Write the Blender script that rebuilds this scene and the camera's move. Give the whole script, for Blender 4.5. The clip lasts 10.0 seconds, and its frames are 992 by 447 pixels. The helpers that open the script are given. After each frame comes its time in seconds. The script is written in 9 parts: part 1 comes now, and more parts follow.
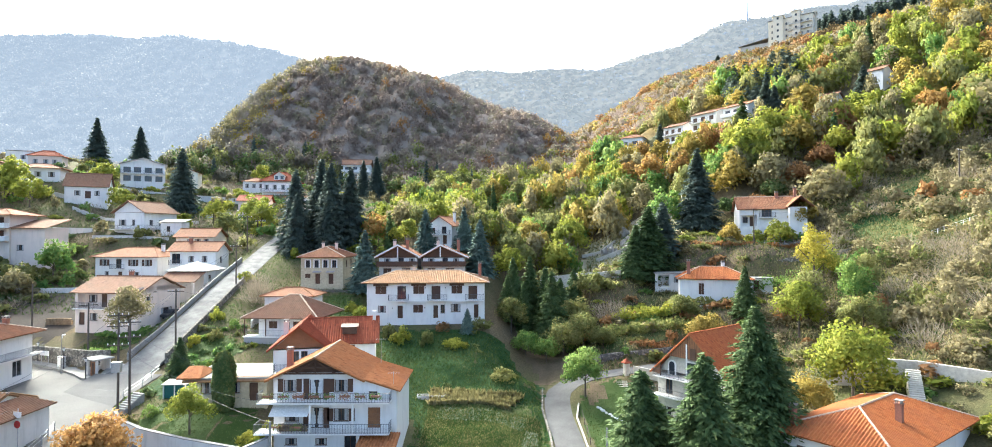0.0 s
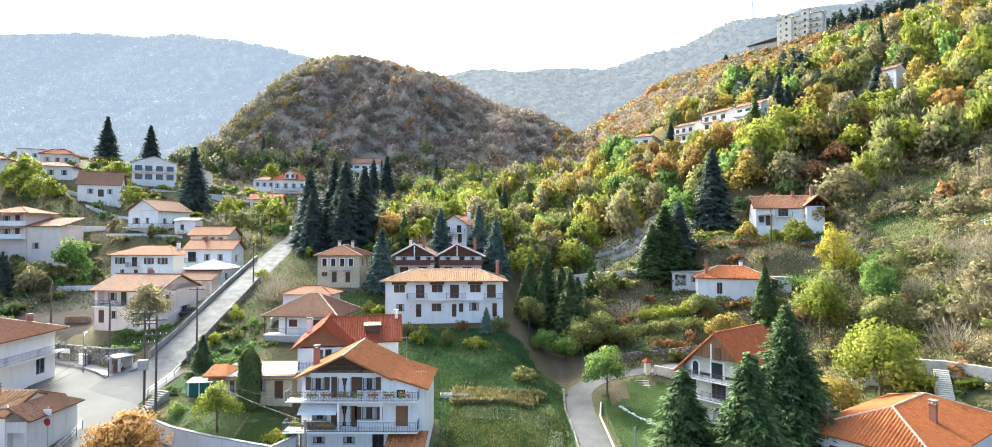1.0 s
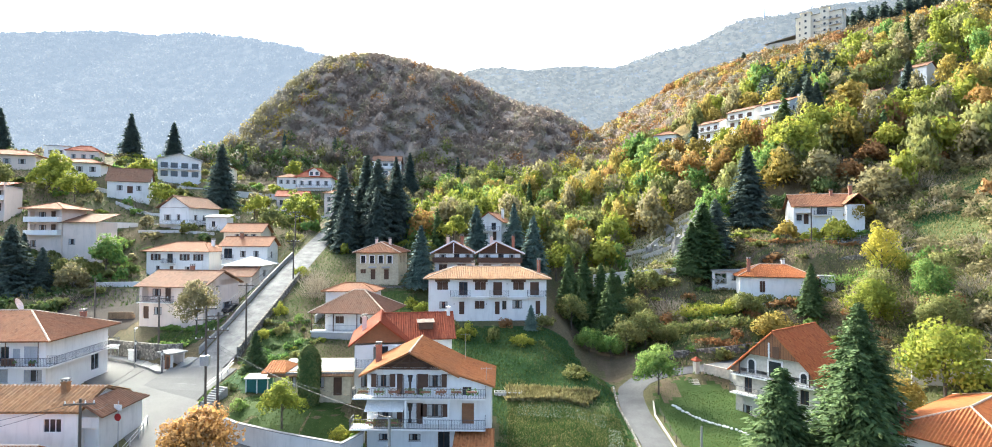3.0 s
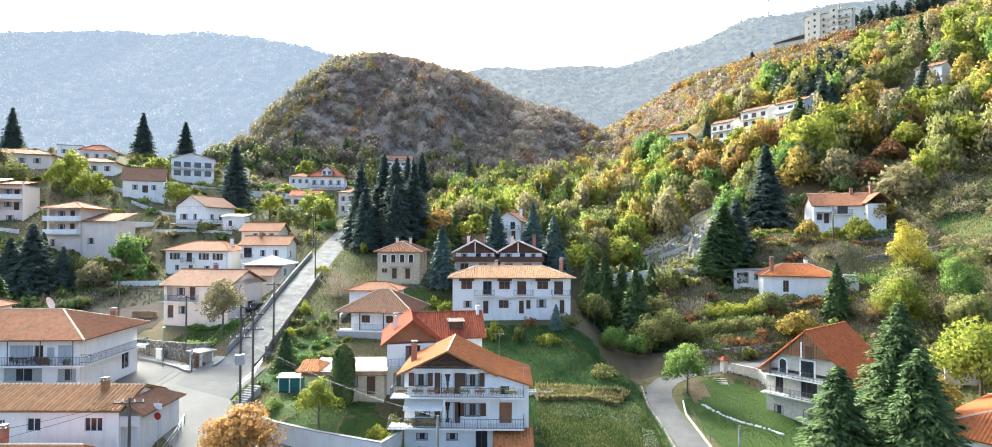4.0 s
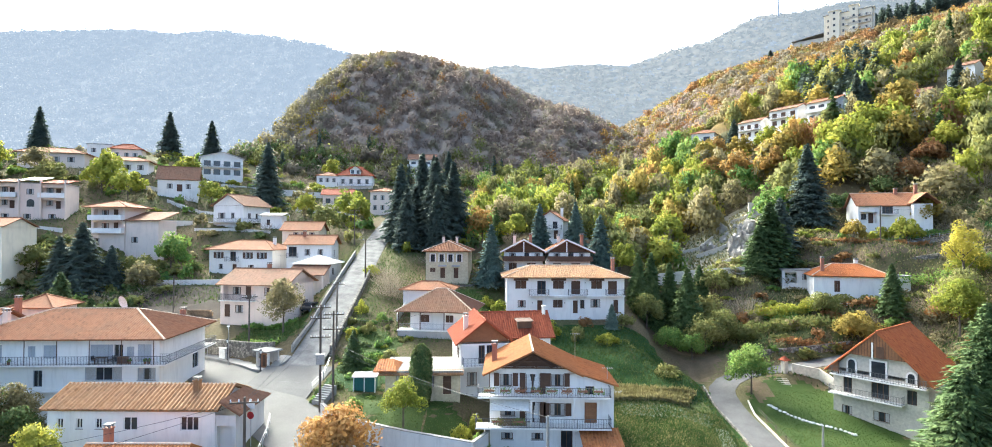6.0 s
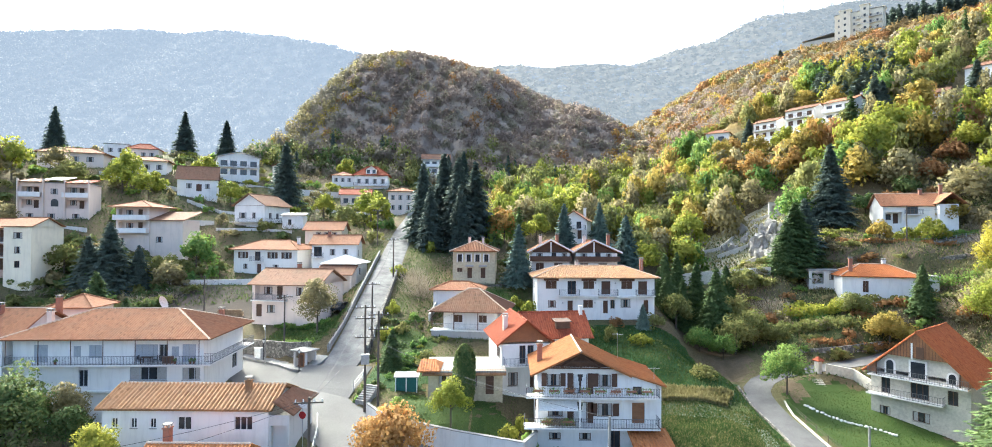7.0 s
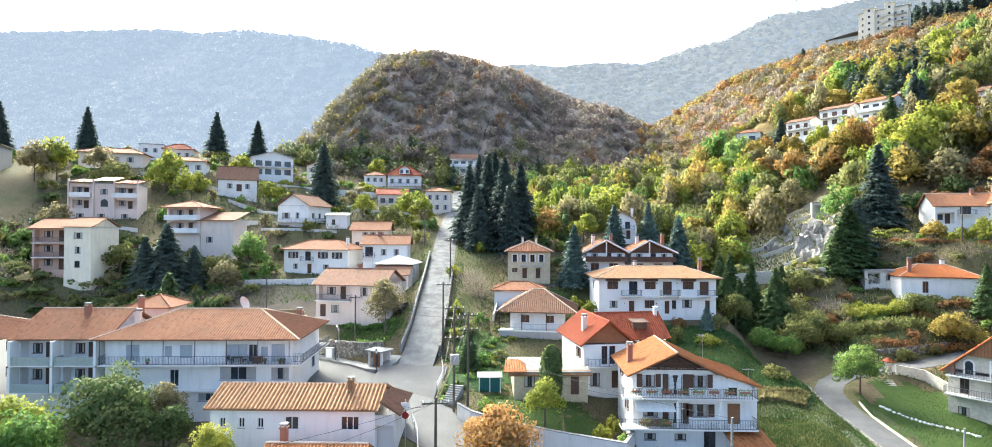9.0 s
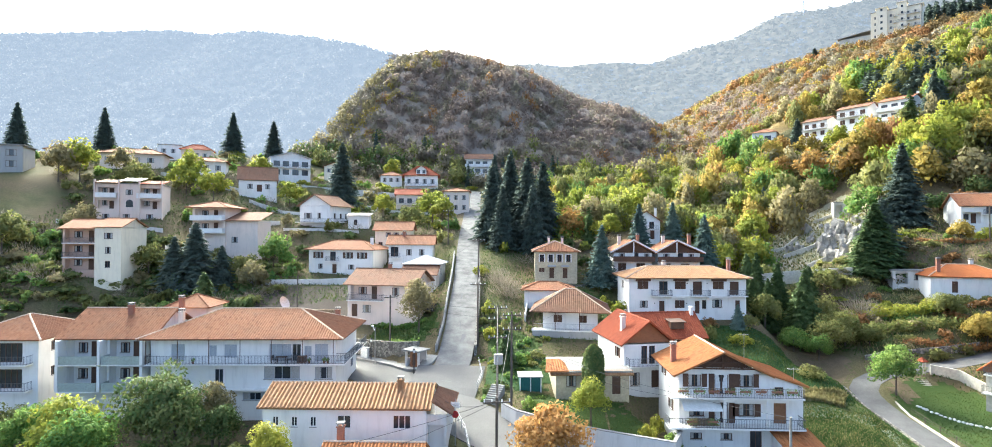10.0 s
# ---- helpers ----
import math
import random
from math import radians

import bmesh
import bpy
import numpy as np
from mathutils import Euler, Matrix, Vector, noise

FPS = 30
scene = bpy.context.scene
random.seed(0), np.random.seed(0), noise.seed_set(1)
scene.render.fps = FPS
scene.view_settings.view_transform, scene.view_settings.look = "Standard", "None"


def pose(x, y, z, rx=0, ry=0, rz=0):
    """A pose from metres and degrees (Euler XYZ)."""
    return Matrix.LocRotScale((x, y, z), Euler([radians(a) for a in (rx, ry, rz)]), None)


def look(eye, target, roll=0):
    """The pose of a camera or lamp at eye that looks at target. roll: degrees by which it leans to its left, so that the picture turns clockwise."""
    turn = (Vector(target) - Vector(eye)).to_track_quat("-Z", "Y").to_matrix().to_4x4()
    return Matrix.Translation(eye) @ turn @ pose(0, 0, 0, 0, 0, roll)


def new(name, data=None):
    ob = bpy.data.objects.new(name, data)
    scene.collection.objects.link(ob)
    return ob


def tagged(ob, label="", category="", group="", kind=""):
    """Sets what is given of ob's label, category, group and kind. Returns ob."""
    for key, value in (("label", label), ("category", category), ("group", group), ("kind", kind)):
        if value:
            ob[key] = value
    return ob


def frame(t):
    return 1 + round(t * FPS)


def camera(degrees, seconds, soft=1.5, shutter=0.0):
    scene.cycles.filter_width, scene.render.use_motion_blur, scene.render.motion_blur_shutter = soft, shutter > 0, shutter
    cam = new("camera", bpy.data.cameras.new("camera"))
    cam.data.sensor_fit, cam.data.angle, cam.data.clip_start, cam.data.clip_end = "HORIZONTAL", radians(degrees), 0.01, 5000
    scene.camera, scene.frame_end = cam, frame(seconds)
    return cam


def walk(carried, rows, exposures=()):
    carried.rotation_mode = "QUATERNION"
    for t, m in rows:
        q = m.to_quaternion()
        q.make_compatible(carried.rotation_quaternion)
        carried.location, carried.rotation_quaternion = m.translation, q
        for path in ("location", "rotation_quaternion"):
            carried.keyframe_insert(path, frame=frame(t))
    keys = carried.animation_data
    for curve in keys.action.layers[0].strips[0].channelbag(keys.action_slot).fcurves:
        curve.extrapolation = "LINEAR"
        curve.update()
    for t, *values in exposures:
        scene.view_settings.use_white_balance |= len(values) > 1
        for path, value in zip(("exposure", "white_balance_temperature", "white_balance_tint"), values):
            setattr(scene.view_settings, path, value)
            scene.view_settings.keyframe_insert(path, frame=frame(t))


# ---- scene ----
cam = camera(81.4, 10.0, soft=0.9)
METRES, EYE, TILT, LEAN, TURN = 40.0, 23.0, 0.0, 0.0, 0.0
ROWS = [
    (0.0, 0.0, 0.0, 0.0, 0.0, 1.27, 0.12),
    (0.5, -0.0312, 0.0023, -0.0011, 0.13, 1.25, 0.05),
    (1.0, -0.0673, 0.0054, -0.0024, 0.24, 1.2, 0.01),
    (1.5, -0.1028, 0.0083, -0.0034, 0.4, 1.17, -0.04),
    (2.0, -0.1434, 0.0108, -0.0054, 0.59, 1.13, -0.09),
    (2.5, -0.1836, 0.0131, -0.0064, 0.65, 1.08, -0.15),
    (4.0, -0.32, 0.0185, -0.0107, 0.86, 1.03, -0.19),
    (4.5, -0.3676, 0.0183, -0.0099, 0.9, 0.98, -0.21),
    (5.0, -0.4221, 0.0171, -0.0083, 0.95, 0.95, -0.24),
    (5.5, -0.475, 0.0145, -0.0072, 1.02, 0.91, -0.25),
    (7.0, -0.6518, 0.0048, -0.0039, 1.24, 0.82, -0.3),
    (7.5, -0.7083, 0.0019, -0.0024, 1.27, 0.8, -0.31),
    (8.0, -0.769, -0.0011, -0.0008, 1.37, 0.77, -0.31),
    (8.5, -0.8259, -0.0037, -0.0, 1.47, 0.74, -0.31),
    (9.0, -0.8857, -0.0076, 0.0007, 1.72, 0.72, -0.3),
    (9.5, -0.94, -0.0127, 0.001, 1.92, 0.72, -0.28),
    (10.0, -0.9979, -0.0188, 0.0009, 2.03, 0.71, -0.27),
]
walk(cam, [(t, pose(0, 0, EYE, TILT, LEAN, TURN) @ pose(METRES * x, METRES * y, METRES * z, 90 + pitch, roll, yaw)) for t, x, y, z, yaw, pitch, roll in ROWS],
     exposures=[(0.0, 2.78, 6040, -3), (10.0, 2.78, 5990, -3)])

# ---- light: a hazy morning sun ahead and to the left, wide pale sky ----
SUN_AZ, SUN_EL = radians(-32), radians(36)      # from +y towards -x
world = bpy.data.worlds.new("sky")
scene.world = world
world.use_nodes = True
_n = world.node_tree.nodes
_sky = _n.new("ShaderNodeTexSky")
_sky.sky_type = "NISHITA"
_sky.sun_disc = False
_sky.sun_elevation, _sky.sun_rotation = SUN_EL, SUN_AZ
_sky.altitude, _sky.air_density, _sky.dust_density, _sky.ozone_density = 600, 0.45, 8.5, 0.4
_n["Background"].inputs["Strength"].default_value = 0.15
world.node_tree.links.new(_sky.outputs[0], _n["Background"].inputs["Color"])
sun = new("sun", bpy.data.lights.new("sun", "SUN"))
sun.data.energy, sun.data.angle, sun.data.color = 0.88, radians(5), (1.0, 0.93, 0.82)
sun.matrix_world = look((math.sin(SUN_AZ) * 300, math.cos(SUN_AZ) * 300, 300 * math.tan(SUN_EL)), (0, 0, 0))
# ---- materials ----
def nodes_of(name):
    m = bpy.data.materials.new(name)
    m.use_nodes = True
    t = m.node_tree
    return m, t.nodes, t.links, t.nodes["Principled BSDF"]


def noise_node(n, l, vec, scale, detail=4.0, rough=0.6):
    q = n.new("ShaderNodeTexNoise")
    q.inputs["Scale"].default_value, q.inputs["Detail"].default_value, q.inputs["Roughness"].default_value = scale, detail, rough
    l.new(vec, q.inputs["Vector"])
    return q.outputs["Fac"]


def ramp(n, l, fac, stops):
    r = n.new("ShaderNodeValToRGB")
    e = r.color_ramp.elements
    while len(e) < len(stops):
        e.new(0.5)
    for i, (p, c) in enumerate(stops):
        e[i].position, e[i].color = p, (*c, 1)
    l.new(fac, r.inputs[0])
    return r.outputs[0]


def mix(n, l, fac, a, b, mode="MIX"):
    q = n.new("ShaderNodeMix")
    q.data_type, q.blend_type = "RGBA", mode
    for i, v in ((0, fac), (6, a), (7, b)):
        if isinstance(v, (int, float)):
            q.inputs[i].default_value = v
        elif isinstance(v, tuple):
            q.inputs[i].default_value = (*v, 1)
        else:
            l.new(v, q.inputs[i])
    return q.outputs[2]


def bump(n, l, b, height, strength, dist):
    q = n.new("ShaderNodeBump")
    q.inputs["Strength"].default_value, q.inputs["Distance"].default_value = strength, dist
    l.new(height, q.inputs["Height"])
    l.new(q.outputs[0], b.inputs["Normal"])


def surface(name, a, b, rough=0.85, s1=0.35, s2=6.0, metal=0.0, relief=0.3, dist=0.02, spec=0.3):
    """Two-scale mottled surface between the colours a and b, with fine relief."""
    m, n, l, p = nodes_of(name)
    pos = n.new("ShaderNodeNewGeometry").outputs["Position"]
    big, fine = noise_node(n, l, pos, s1), noise_node(n, l, pos, s2, 6)
    c = ramp(n, l, big, [(0.3, a), (0.7, b)])
    f = ramp(n, l, fine, [(0.25, (0.72, 0.72, 0.72)), (0.75, (1.12, 1.12, 1.12))])
    l.new(mix(n, l, 1.0, c, f, "MULTIPLY"), p.inputs["Base Color"])
    p.inputs["Roughness"].default_value, p.inputs["Metallic"].default_value = rough, metal
    p.inputs["Specular IOR Level"].default_value = spec
    bump(n, l, p, fine, relief, dist)
    return m


def plaster(name, a, stain):
    """Painted render with rain streaks and grime patches."""
    m, n, l, p = nodes_of(name)
    pos = n.new("ShaderNodeNewGeometry").outputs["Position"]
    mp = n.new("ShaderNodeMapping")
    mp.inputs["Scale"].default_value = (1.6, 1.6, 0.22)
    l.new(pos, mp.inputs["Vector"])
    streak, patch, fine = noise_node(n, l, mp.outputs[0], 1.0, 5, 0.7), noise_node(n, l, pos, 0.5, 5), noise_node(n, l, pos, 14, 3)
    c = mix(n, l, ramp(n, l, streak, [(0.50, (0, 0, 0)), (0.80, (0.55, 0.55, 0.55))]), a, stain)
    c = mix(n, l, ramp(n, l, patch, [(0.5, (0, 0, 0)), (0.8, (0.35, 0.35, 0.35))]), c, stain)
    l.new(c, p.inputs["Base Color"])
    p.inputs["Roughness"].default_value = 0.9
    p.inputs["Specular IOR Level"].default_value = 0.15
    bump(n, l, p, fine, 0.25, 0.01)
    return m


def tiles(name, a, b, lichen):
    """Clay pan tiles: one colour a tile, a ripple across and a step at each row; the UVs are metres along and up the slope."""
    m, n, l, p = nodes_of(name)
    uv = n.new("ShaderNodeTexCoord").outputs["UV"]
    sep = n.new("ShaderNodeSeparateXYZ")
    l.new(uv, sep.inputs[0])

    def mth(op, x, y=None):
        q = n.new("ShaderNodeMath")
        q.operation = op
        for i, v in enumerate((x, y)):
            if v is None:
                continue
            if isinstance(v, (int, float)):
                q.inputs[i].default_value = v
            else:
                l.new(v, q.inputs[i])
        return q.outputs[0]
    cu, cv = mth("DIVIDE", sep.outputs[0], 0.30), mth("DIVIDE", sep.outputs[1], 0.40)
    cell = n.new("ShaderNodeCombineXYZ")
    l.new(mth("FLOOR", cu), cell.inputs[0])
    l.new(mth("FLOOR", cv), cell.inputs[1])
    wn = n.new("ShaderNodeTexWhiteNoise")
    l.new(cell.outputs[0], wn.inputs["Vector"])
    pos = n.new("ShaderNodeNewGeometry").outputs["Position"]
    big, fine = noise_node(n, l, pos, 0.45, 6, 0.65), noise_node(n, l, pos, 9, 4)
    c = ramp(n, l, wn.outputs["Value"], [(0.0, a), (0.75, b), (1.0, tuple(0.75 * v for v in a))])
    c = mix(n, l, ramp(n, l, big, [(0.45, (0, 0, 0)), (0.75, (0.55, 0.55, 0.55))]), c, lichen)
    c = mix(n, l, 0.5, c, ramp(n, l, fine, [(0.3, (0.6, 0.6, 0.6)), (0.7, (1.2, 1.2, 1.2))]), "MULTIPLY")
    l.new(c, p.inputs["Base Color"])
    p.inputs["Roughness"].default_value = 0.85
    p.inputs["Specular IOR Level"].default_value = 0.1
    ripple = mth("ABSOLUTE", mth("SINE", mth("MULTIPLY", cu, math.pi)))
    step = mth("FRACT", cv)
    bump(n, l, p, mth("ADD", ripple, mth("MULTIPLY", step, -0.5)), 0.55, 0.06)
    return m


def rubble(name, dark, light, joint, scale=2.6, depth=0.06):
    """Rough stones of many shades in a recessed mortar."""
    m, n, l, p = nodes_of(name)
    pos = n.new("ShaderNodeNewGeometry").outputs["Position"]
    cell, edge = n.new("ShaderNodeTexVoronoi"), n.new("ShaderNodeTexVoronoi")
    edge.feature = "DISTANCE_TO_EDGE"
    for v in (cell, edge):
        v.inputs["Scale"].default_value = scale
        l.new(pos, v.inputs["Vector"])
    fine = noise_node(n, l, pos, 9, 5)
    shade = n.new("ShaderNodeSeparateColor")
    l.new(cell.outputs["Color"], shade.inputs[0])
    c = ramp(n, l, shade.outputs[0], [(0.1, dark), (0.9, light)])
    c = mix(n, l, 0.8, c, ramp(n, l, fine, [(0.3, (0.6, 0.6, 0.6)), (0.7, (1.2, 1.2, 1.2))]), "MULTIPLY")
    seam = ramp(n, l, edge.outputs["Distance"], [(0.02, (1, 1, 1)), (0.09, (0, 0, 0))])
    l.new(mix(n, l, seam, c, joint), p.inputs["Base Color"])
    p.inputs["Roughness"].default_value = 0.9
    p.inputs["Specular IOR Level"].default_value = 0.1
    bump(n, l, p, ramp(n, l, edge.outputs["Distance"], [(0.0, (0, 0, 0)), (0.14, (1, 1, 1))]), 0.8, depth)
    return m


def leafy(name, a, b, c, thin=0.5, patch=0.12, haze_glow=None, spread=0.45):
    """Leaves: a colour a leaf out of a..b..c, drifting from tree to tree, thin enough for light to shine through."""
    m, n, l, p = nodes_of(name)
    geo = n.new("ShaderNodeNewGeometry")
    info = n.new("ShaderNodeObjectInfo")
    drift = noise_node(n, l, geo.outputs["Position"], patch, 2)
    q = n.new("ShaderNodeMath")
    q.operation = "MULTIPLY_ADD"
    q.inputs[1].default_value = spread
    l.new(geo.outputs["Random Per Island"], q.inputs[0])
    l.new(drift, q.inputs[2])
    q2 = n.new("ShaderNodeMath")
    q2.operation = "MULTIPLY_ADD"
    q2.inputs[1].default_value = 0.22
    l.new(info.outputs["Random"], q2.inputs[0])
    l.new(q.outputs[0], q2.inputs[2])
    col = ramp(n, l, q2.outputs[0], [(0.40, a), (0.75, b), (1.0, c)])
    l.new(col, p.inputs["Base Color"])
    p.inputs["Roughness"].default_value = 0.75
    if haze_glow:                                          # far backdrops only: emission imitates the haze of distance
        p.inputs["Emission Color"].default_value = (*haze_glow, 1)
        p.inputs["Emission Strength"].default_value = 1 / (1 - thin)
    p.inputs["Specular IOR Level"].default_value = 0.2
    tr = n.new("ShaderNodeBsdfTranslucent")
    l.new(col, tr.inputs["Color"])
    mx = n.new("ShaderNodeMixShader")
    mx.inputs[0].default_value = thin
    l.new(p.outputs[0], mx.inputs[1])
    l.new(tr.outputs[0], mx.inputs[2])
    l.new(mx.outputs[0], n["Material Output"].inputs["Surface"])
    return m


def glass_dark(name, tint):
    m, n, l, p = nodes_of(name)
    pos = n.new("ShaderNodeNewGeometry").outputs["Position"]
    l.new(ramp(n, l, noise_node(n, l, pos, 0.9, 2), [(0.3, tint), (0.7, tuple(2.2 * v for v in tint))]), p.inputs["Base Color"])
    p.inputs["Roughness"].default_value = 0.08
    p.inputs["Specular IOR Level"].default_value = 0.6
    return m


MAT = {
    "white": plaster("white_render", (0.76, 0.74, 0.71), (0.48, 0.46, 0.44)),
    "cream": plaster("cream_render", (0.74, 0.67, 0.53), (0.48, 0.43, 0.35)),
    "pink": plaster("pinkish_render", (0.72, 0.60, 0.52), (0.46, 0.39, 0.34)),
    "terracotta": plaster("terracotta_render", (0.52, 0.36, 0.28), (0.40, 0.28, 0.22)),
    "greywall": plaster("grey_render", (0.36, 0.35, 0.34), (0.22, 0.21, 0.20)),
    "oldwhite": plaster("weathered_render", (0.60, 0.58, 0.55), (0.32, 0.31, 0.29)),
    "ochre": surface("ochre_stone", (0.56, 0.49, 0.34), (0.44, 0.38, 0.27), s2=3.0, relief=0.6, dist=0.04),
    "stone": rubble("rubble_stone", (0.13, 0.12, 0.105), (0.34, 0.315, 0.27), (0.11, 0.105, 0.095)),
    "palestone": surface("pale_stone", (0.60, 0.56, 0.48), (0.46, 0.43, 0.37), s2=3.0, relief=0.8, dist=0.05),
    "concrete": surface("concrete", (0.31, 0.30, 0.285), (0.22, 0.215, 0.20), s1=0.6, s2=5),
    "dirty_slab": surface("dirty_flat_roof", (0.27, 0.26, 0.24), (0.17, 0.165, 0.155), s1=0.7, s2=5),
    "asphalt": surface("worn_asphalt", (0.115, 0.112, 0.108), (0.155, 0.15, 0.143), s1=0.15, s2=9, relief=0.2, spec=0.12),
    "street": surface("old_street_asphalt", (0.10, 0.098, 0.096), (0.235, 0.23, 0.22), s1=0.55, s2=6, relief=0.6, spec=0.12),
    "patch": surface("asphalt_patch", (0.10, 0.10, 0.105), (0.14, 0.14, 0.14), s1=0.5, s2=9),
    "wood": surface("brown_wood", (0.115, 0.062, 0.038), (0.075, 0.042, 0.028), s1=0.8, s2=8, rough=0.7),
    "wood_warm": surface("warm_wood", (0.27, 0.13, 0.06), (0.20, 0.09, 0.045), s1=0.9, s2=8, rough=0.65),
    "pole": surface("grey_timber", (0.13, 0.105, 0.085), (0.085, 0.07, 0.06), s1=0.8, s2=9),
    "metal": surface("grey_metal", (0.45, 0.46, 0.48), (0.35, 0.36, 0.38), rough=0.45, metal=0.7, relief=0.1),
    "zinc": surface("pale_sheet_metal", (0.62, 0.61, 0.60), (0.50, 0.49, 0.47), rough=0.5, metal=0.15, relief=0.1),
    "iron": surface("dark_iron", (0.05, 0.05, 0.055), (0.035, 0.035, 0.04), rough=0.6, relief=0.1),
    "rail": surface("weathered_railing", (0.13, 0.13, 0.135), (0.09, 0.09, 0.095), rough=0.6, relief=0.1),
    "panel": surface("greenish_balcony_panel", (0.40, 0.43, 0.38), (0.33, 0.36, 0.32), rough=0.5, relief=0.1),
    "brick": surface("chimney_brick", (0.36, 0.17, 0.11), (0.27, 0.12, 0.085), s2=7, relief=0.5),
    "frame_white": surface("white_joinery", (0.78, 0.78, 0.77), (0.70, 0.70, 0.69), rough=0.6, relief=0.1),
    "awning": surface("pale_awning", (0.74, 0.73, 0.70), (0.66, 0.65, 0.62), relief=0.1),
    "shutter_grey": surface("grey_blue_shutters", (0.42, 0.44, 0.47), (0.36, 0.38, 0.41), relief=0.2, s2=12),
    "curtain": surface("white_curtain", (0.45, 0.44, 0.42), (0.33, 0.32, 0.31), relief=0.3),
    "glass": glass_dark("window_glass", (0.018, 0.021, 0.026)),
    "bark": surface("bark", (0.13, 0.105, 0.08), (0.085, 0.07, 0.055), s1=1.5, s2=9, relief=0.8, dist=0.04),
    "earth": surface("bare_earth", (0.075, 0.062, 0.052), (0.048, 0.041, 0.035), s1=0.3, s2=5, relief=0.9, dist=0.12, spec=0.03),
    "gravel": surface("gravel_lane", (0.155, 0.15, 0.147), (0.10, 0.098, 0.096), s1=0.35, s2=8, relief=0.8, spec=0.1),
    "rock": surface("pale_rock", (0.44, 0.41, 0.37), (0.22, 0.205, 0.18), s1=0.5, s2=3, relief=1.0, dist=0.12),
    "tile_orange": tiles("orange_tiles", (0.34, 0.128, 0.049), (0.395, 0.167, 0.066), (0.245, 0.114, 0.06)),
    "tile_vivid": tiles("vivid_orange_tiles", (0.306, 0.094, 0.032), (0.347, 0.123, 0.043), (0.234, 0.084, 0.043)),
    "tile_red": tiles("red_tiles", (0.248, 0.062, 0.032), (0.294, 0.08, 0.04), (0.189, 0.062, 0.038)),
    "white_curtain": surface("net_curtain", (0.75, 0.74, 0.72), (0.6, 0.6, 0.6), relief=0.3),
    "tile_brick": tiles("brick_red_tiles", (0.35, 0.099, 0.039), (0.41, 0.132, 0.05), (0.262, 0.091, 0.046)),
    "ridge": surface("mortared_ridge_tiles", (0.56, 0.44, 0.34), (0.45, 0.33, 0.25), s1=1.2, s2=9, relief=0.5),
    "tile_clay": tiles("clay_tiles", (0.237, 0.103, 0.055), (0.284, 0.133, 0.072), (0.185, 0.107, 0.069)),
    "tile_tan": tiles("tan_tiles", (0.287, 0.155, 0.077), (0.339, 0.198, 0.106), (0.222, 0.145, 0.094)),
    "tile_old": tiles("old_brown_tiles", (0.19, 0.098, 0.06), (0.236, 0.126, 0.08), (0.137, 0.098, 0.067)),
}
# ---- mesh kit ----
class Geo:
    """Collects faces, with UVs in metres, into one mesh."""

    def __init__(self):
        self.v, self.f, self.uv = [], [], []

    def poly(self, pts, uvs=None):
        i = len(self.v)
        self.v += [tuple(p) for p in pts]
        self.f.append(tuple(range(i, i + len(pts))))
        self.uv += uvs if uvs else [(p[0], p[1]) for p in pts]

    def box(self, x0, x1, y0, y1, z0, z1):
        a, b, c, d = (x0, y0), (x1, y0), (x1, y1), (x0, y1)
        for p, q in ((a, b), (b, c), (c, d), (d, a)):
            self.poly([(*p, z0), (*q, z0), (*q, z1), (*p, z1)])
        self.poly([(*a, z1), (*b, z1), (*c, z1), (*d, z1)])
        self.poly([(*d, z0), (*c, z0), (*b, z0), (*a, z0)])

    def obox(self, o, u, n, u0, u1, n0, n1, z0, z1):
        """A box in a wall's frame: along u, outwards n, up z."""
        P = lambda a, b, c: (o[0] + u[0] * a + n[0] * b, o[1] + u[1] * a + n[1] * b, o[2] + c)
        k = [P(u0, n1, z0), P(u1, n1, z0), P(u1, n0, z0), P(u0, n0, z0), P(u0, n1, z1), P(u1, n1, z1), P(u1, n0, z1), P(u0, n0, z1)]
        for q in ((0, 1, 5, 4), (1, 2, 6, 5), (2, 3, 7, 6), (3, 0, 4, 7), (4, 5, 6, 7), (3, 2, 1, 0)):
            self.poly([k[i] for i in q])

    def tube(self, p0, p1, r0, r1=None, n=6):
        r1 = r0 if r1 is None else r1
        a, b = Vector(p0), Vector(p1)
        t = (b - a).normalized()
        s = t.orthogonal().normalized()
        w = t.cross(s)
        ring = lambda c, r: [c + (s * math.cos(k) + w * math.sin(k)) * r for k in (2 * math.pi * i / n for i in range(n))]
        A, B = ring(a, r0), ring(b, r1)
        for i in range(n):
            j = (i + 1) % n
            self.poly([A[i], A[j], B[j], B[i]])
        self.poly(A[::-1])
        self.poly(B)

    def prism(self, top, thick):
        """A slab under the polygon top."""
        low = [(p[0], p[1], p[2] - thick) for p in top]
        self.poly(top)
        self.poly(low[::-1])
        for i in range(len(top)):
            j = (i + 1) % len(top)
            self.poly([top[j], top[i], low[i], low[j]])

    def mesh(self, name, mat):
        me = bpy.data.meshes.new(name)
        me.from_pydata(self.v, [], self.f)
        lay = me.uv_layers.new(name="UVMap")
        lay.data.foreach_set("uv", np.array(self.uv, "f").ravel())
        me.materials.append(MAT[mat] if isinstance(mat, str) else mat)
        return me


def part(name, geo, mat, parent, label=""):
    ob = new(name, geo.mesh(name, mat) if isinstance(geo, Geo) else geo)
    ob.parent = parent
    return tagged(ob, label)


def thing(name, m, label, category, group="", kind=""):
    ob = new(name)
    ob.matrix_basis = m
    return tagged(ob, label, category, group, kind)


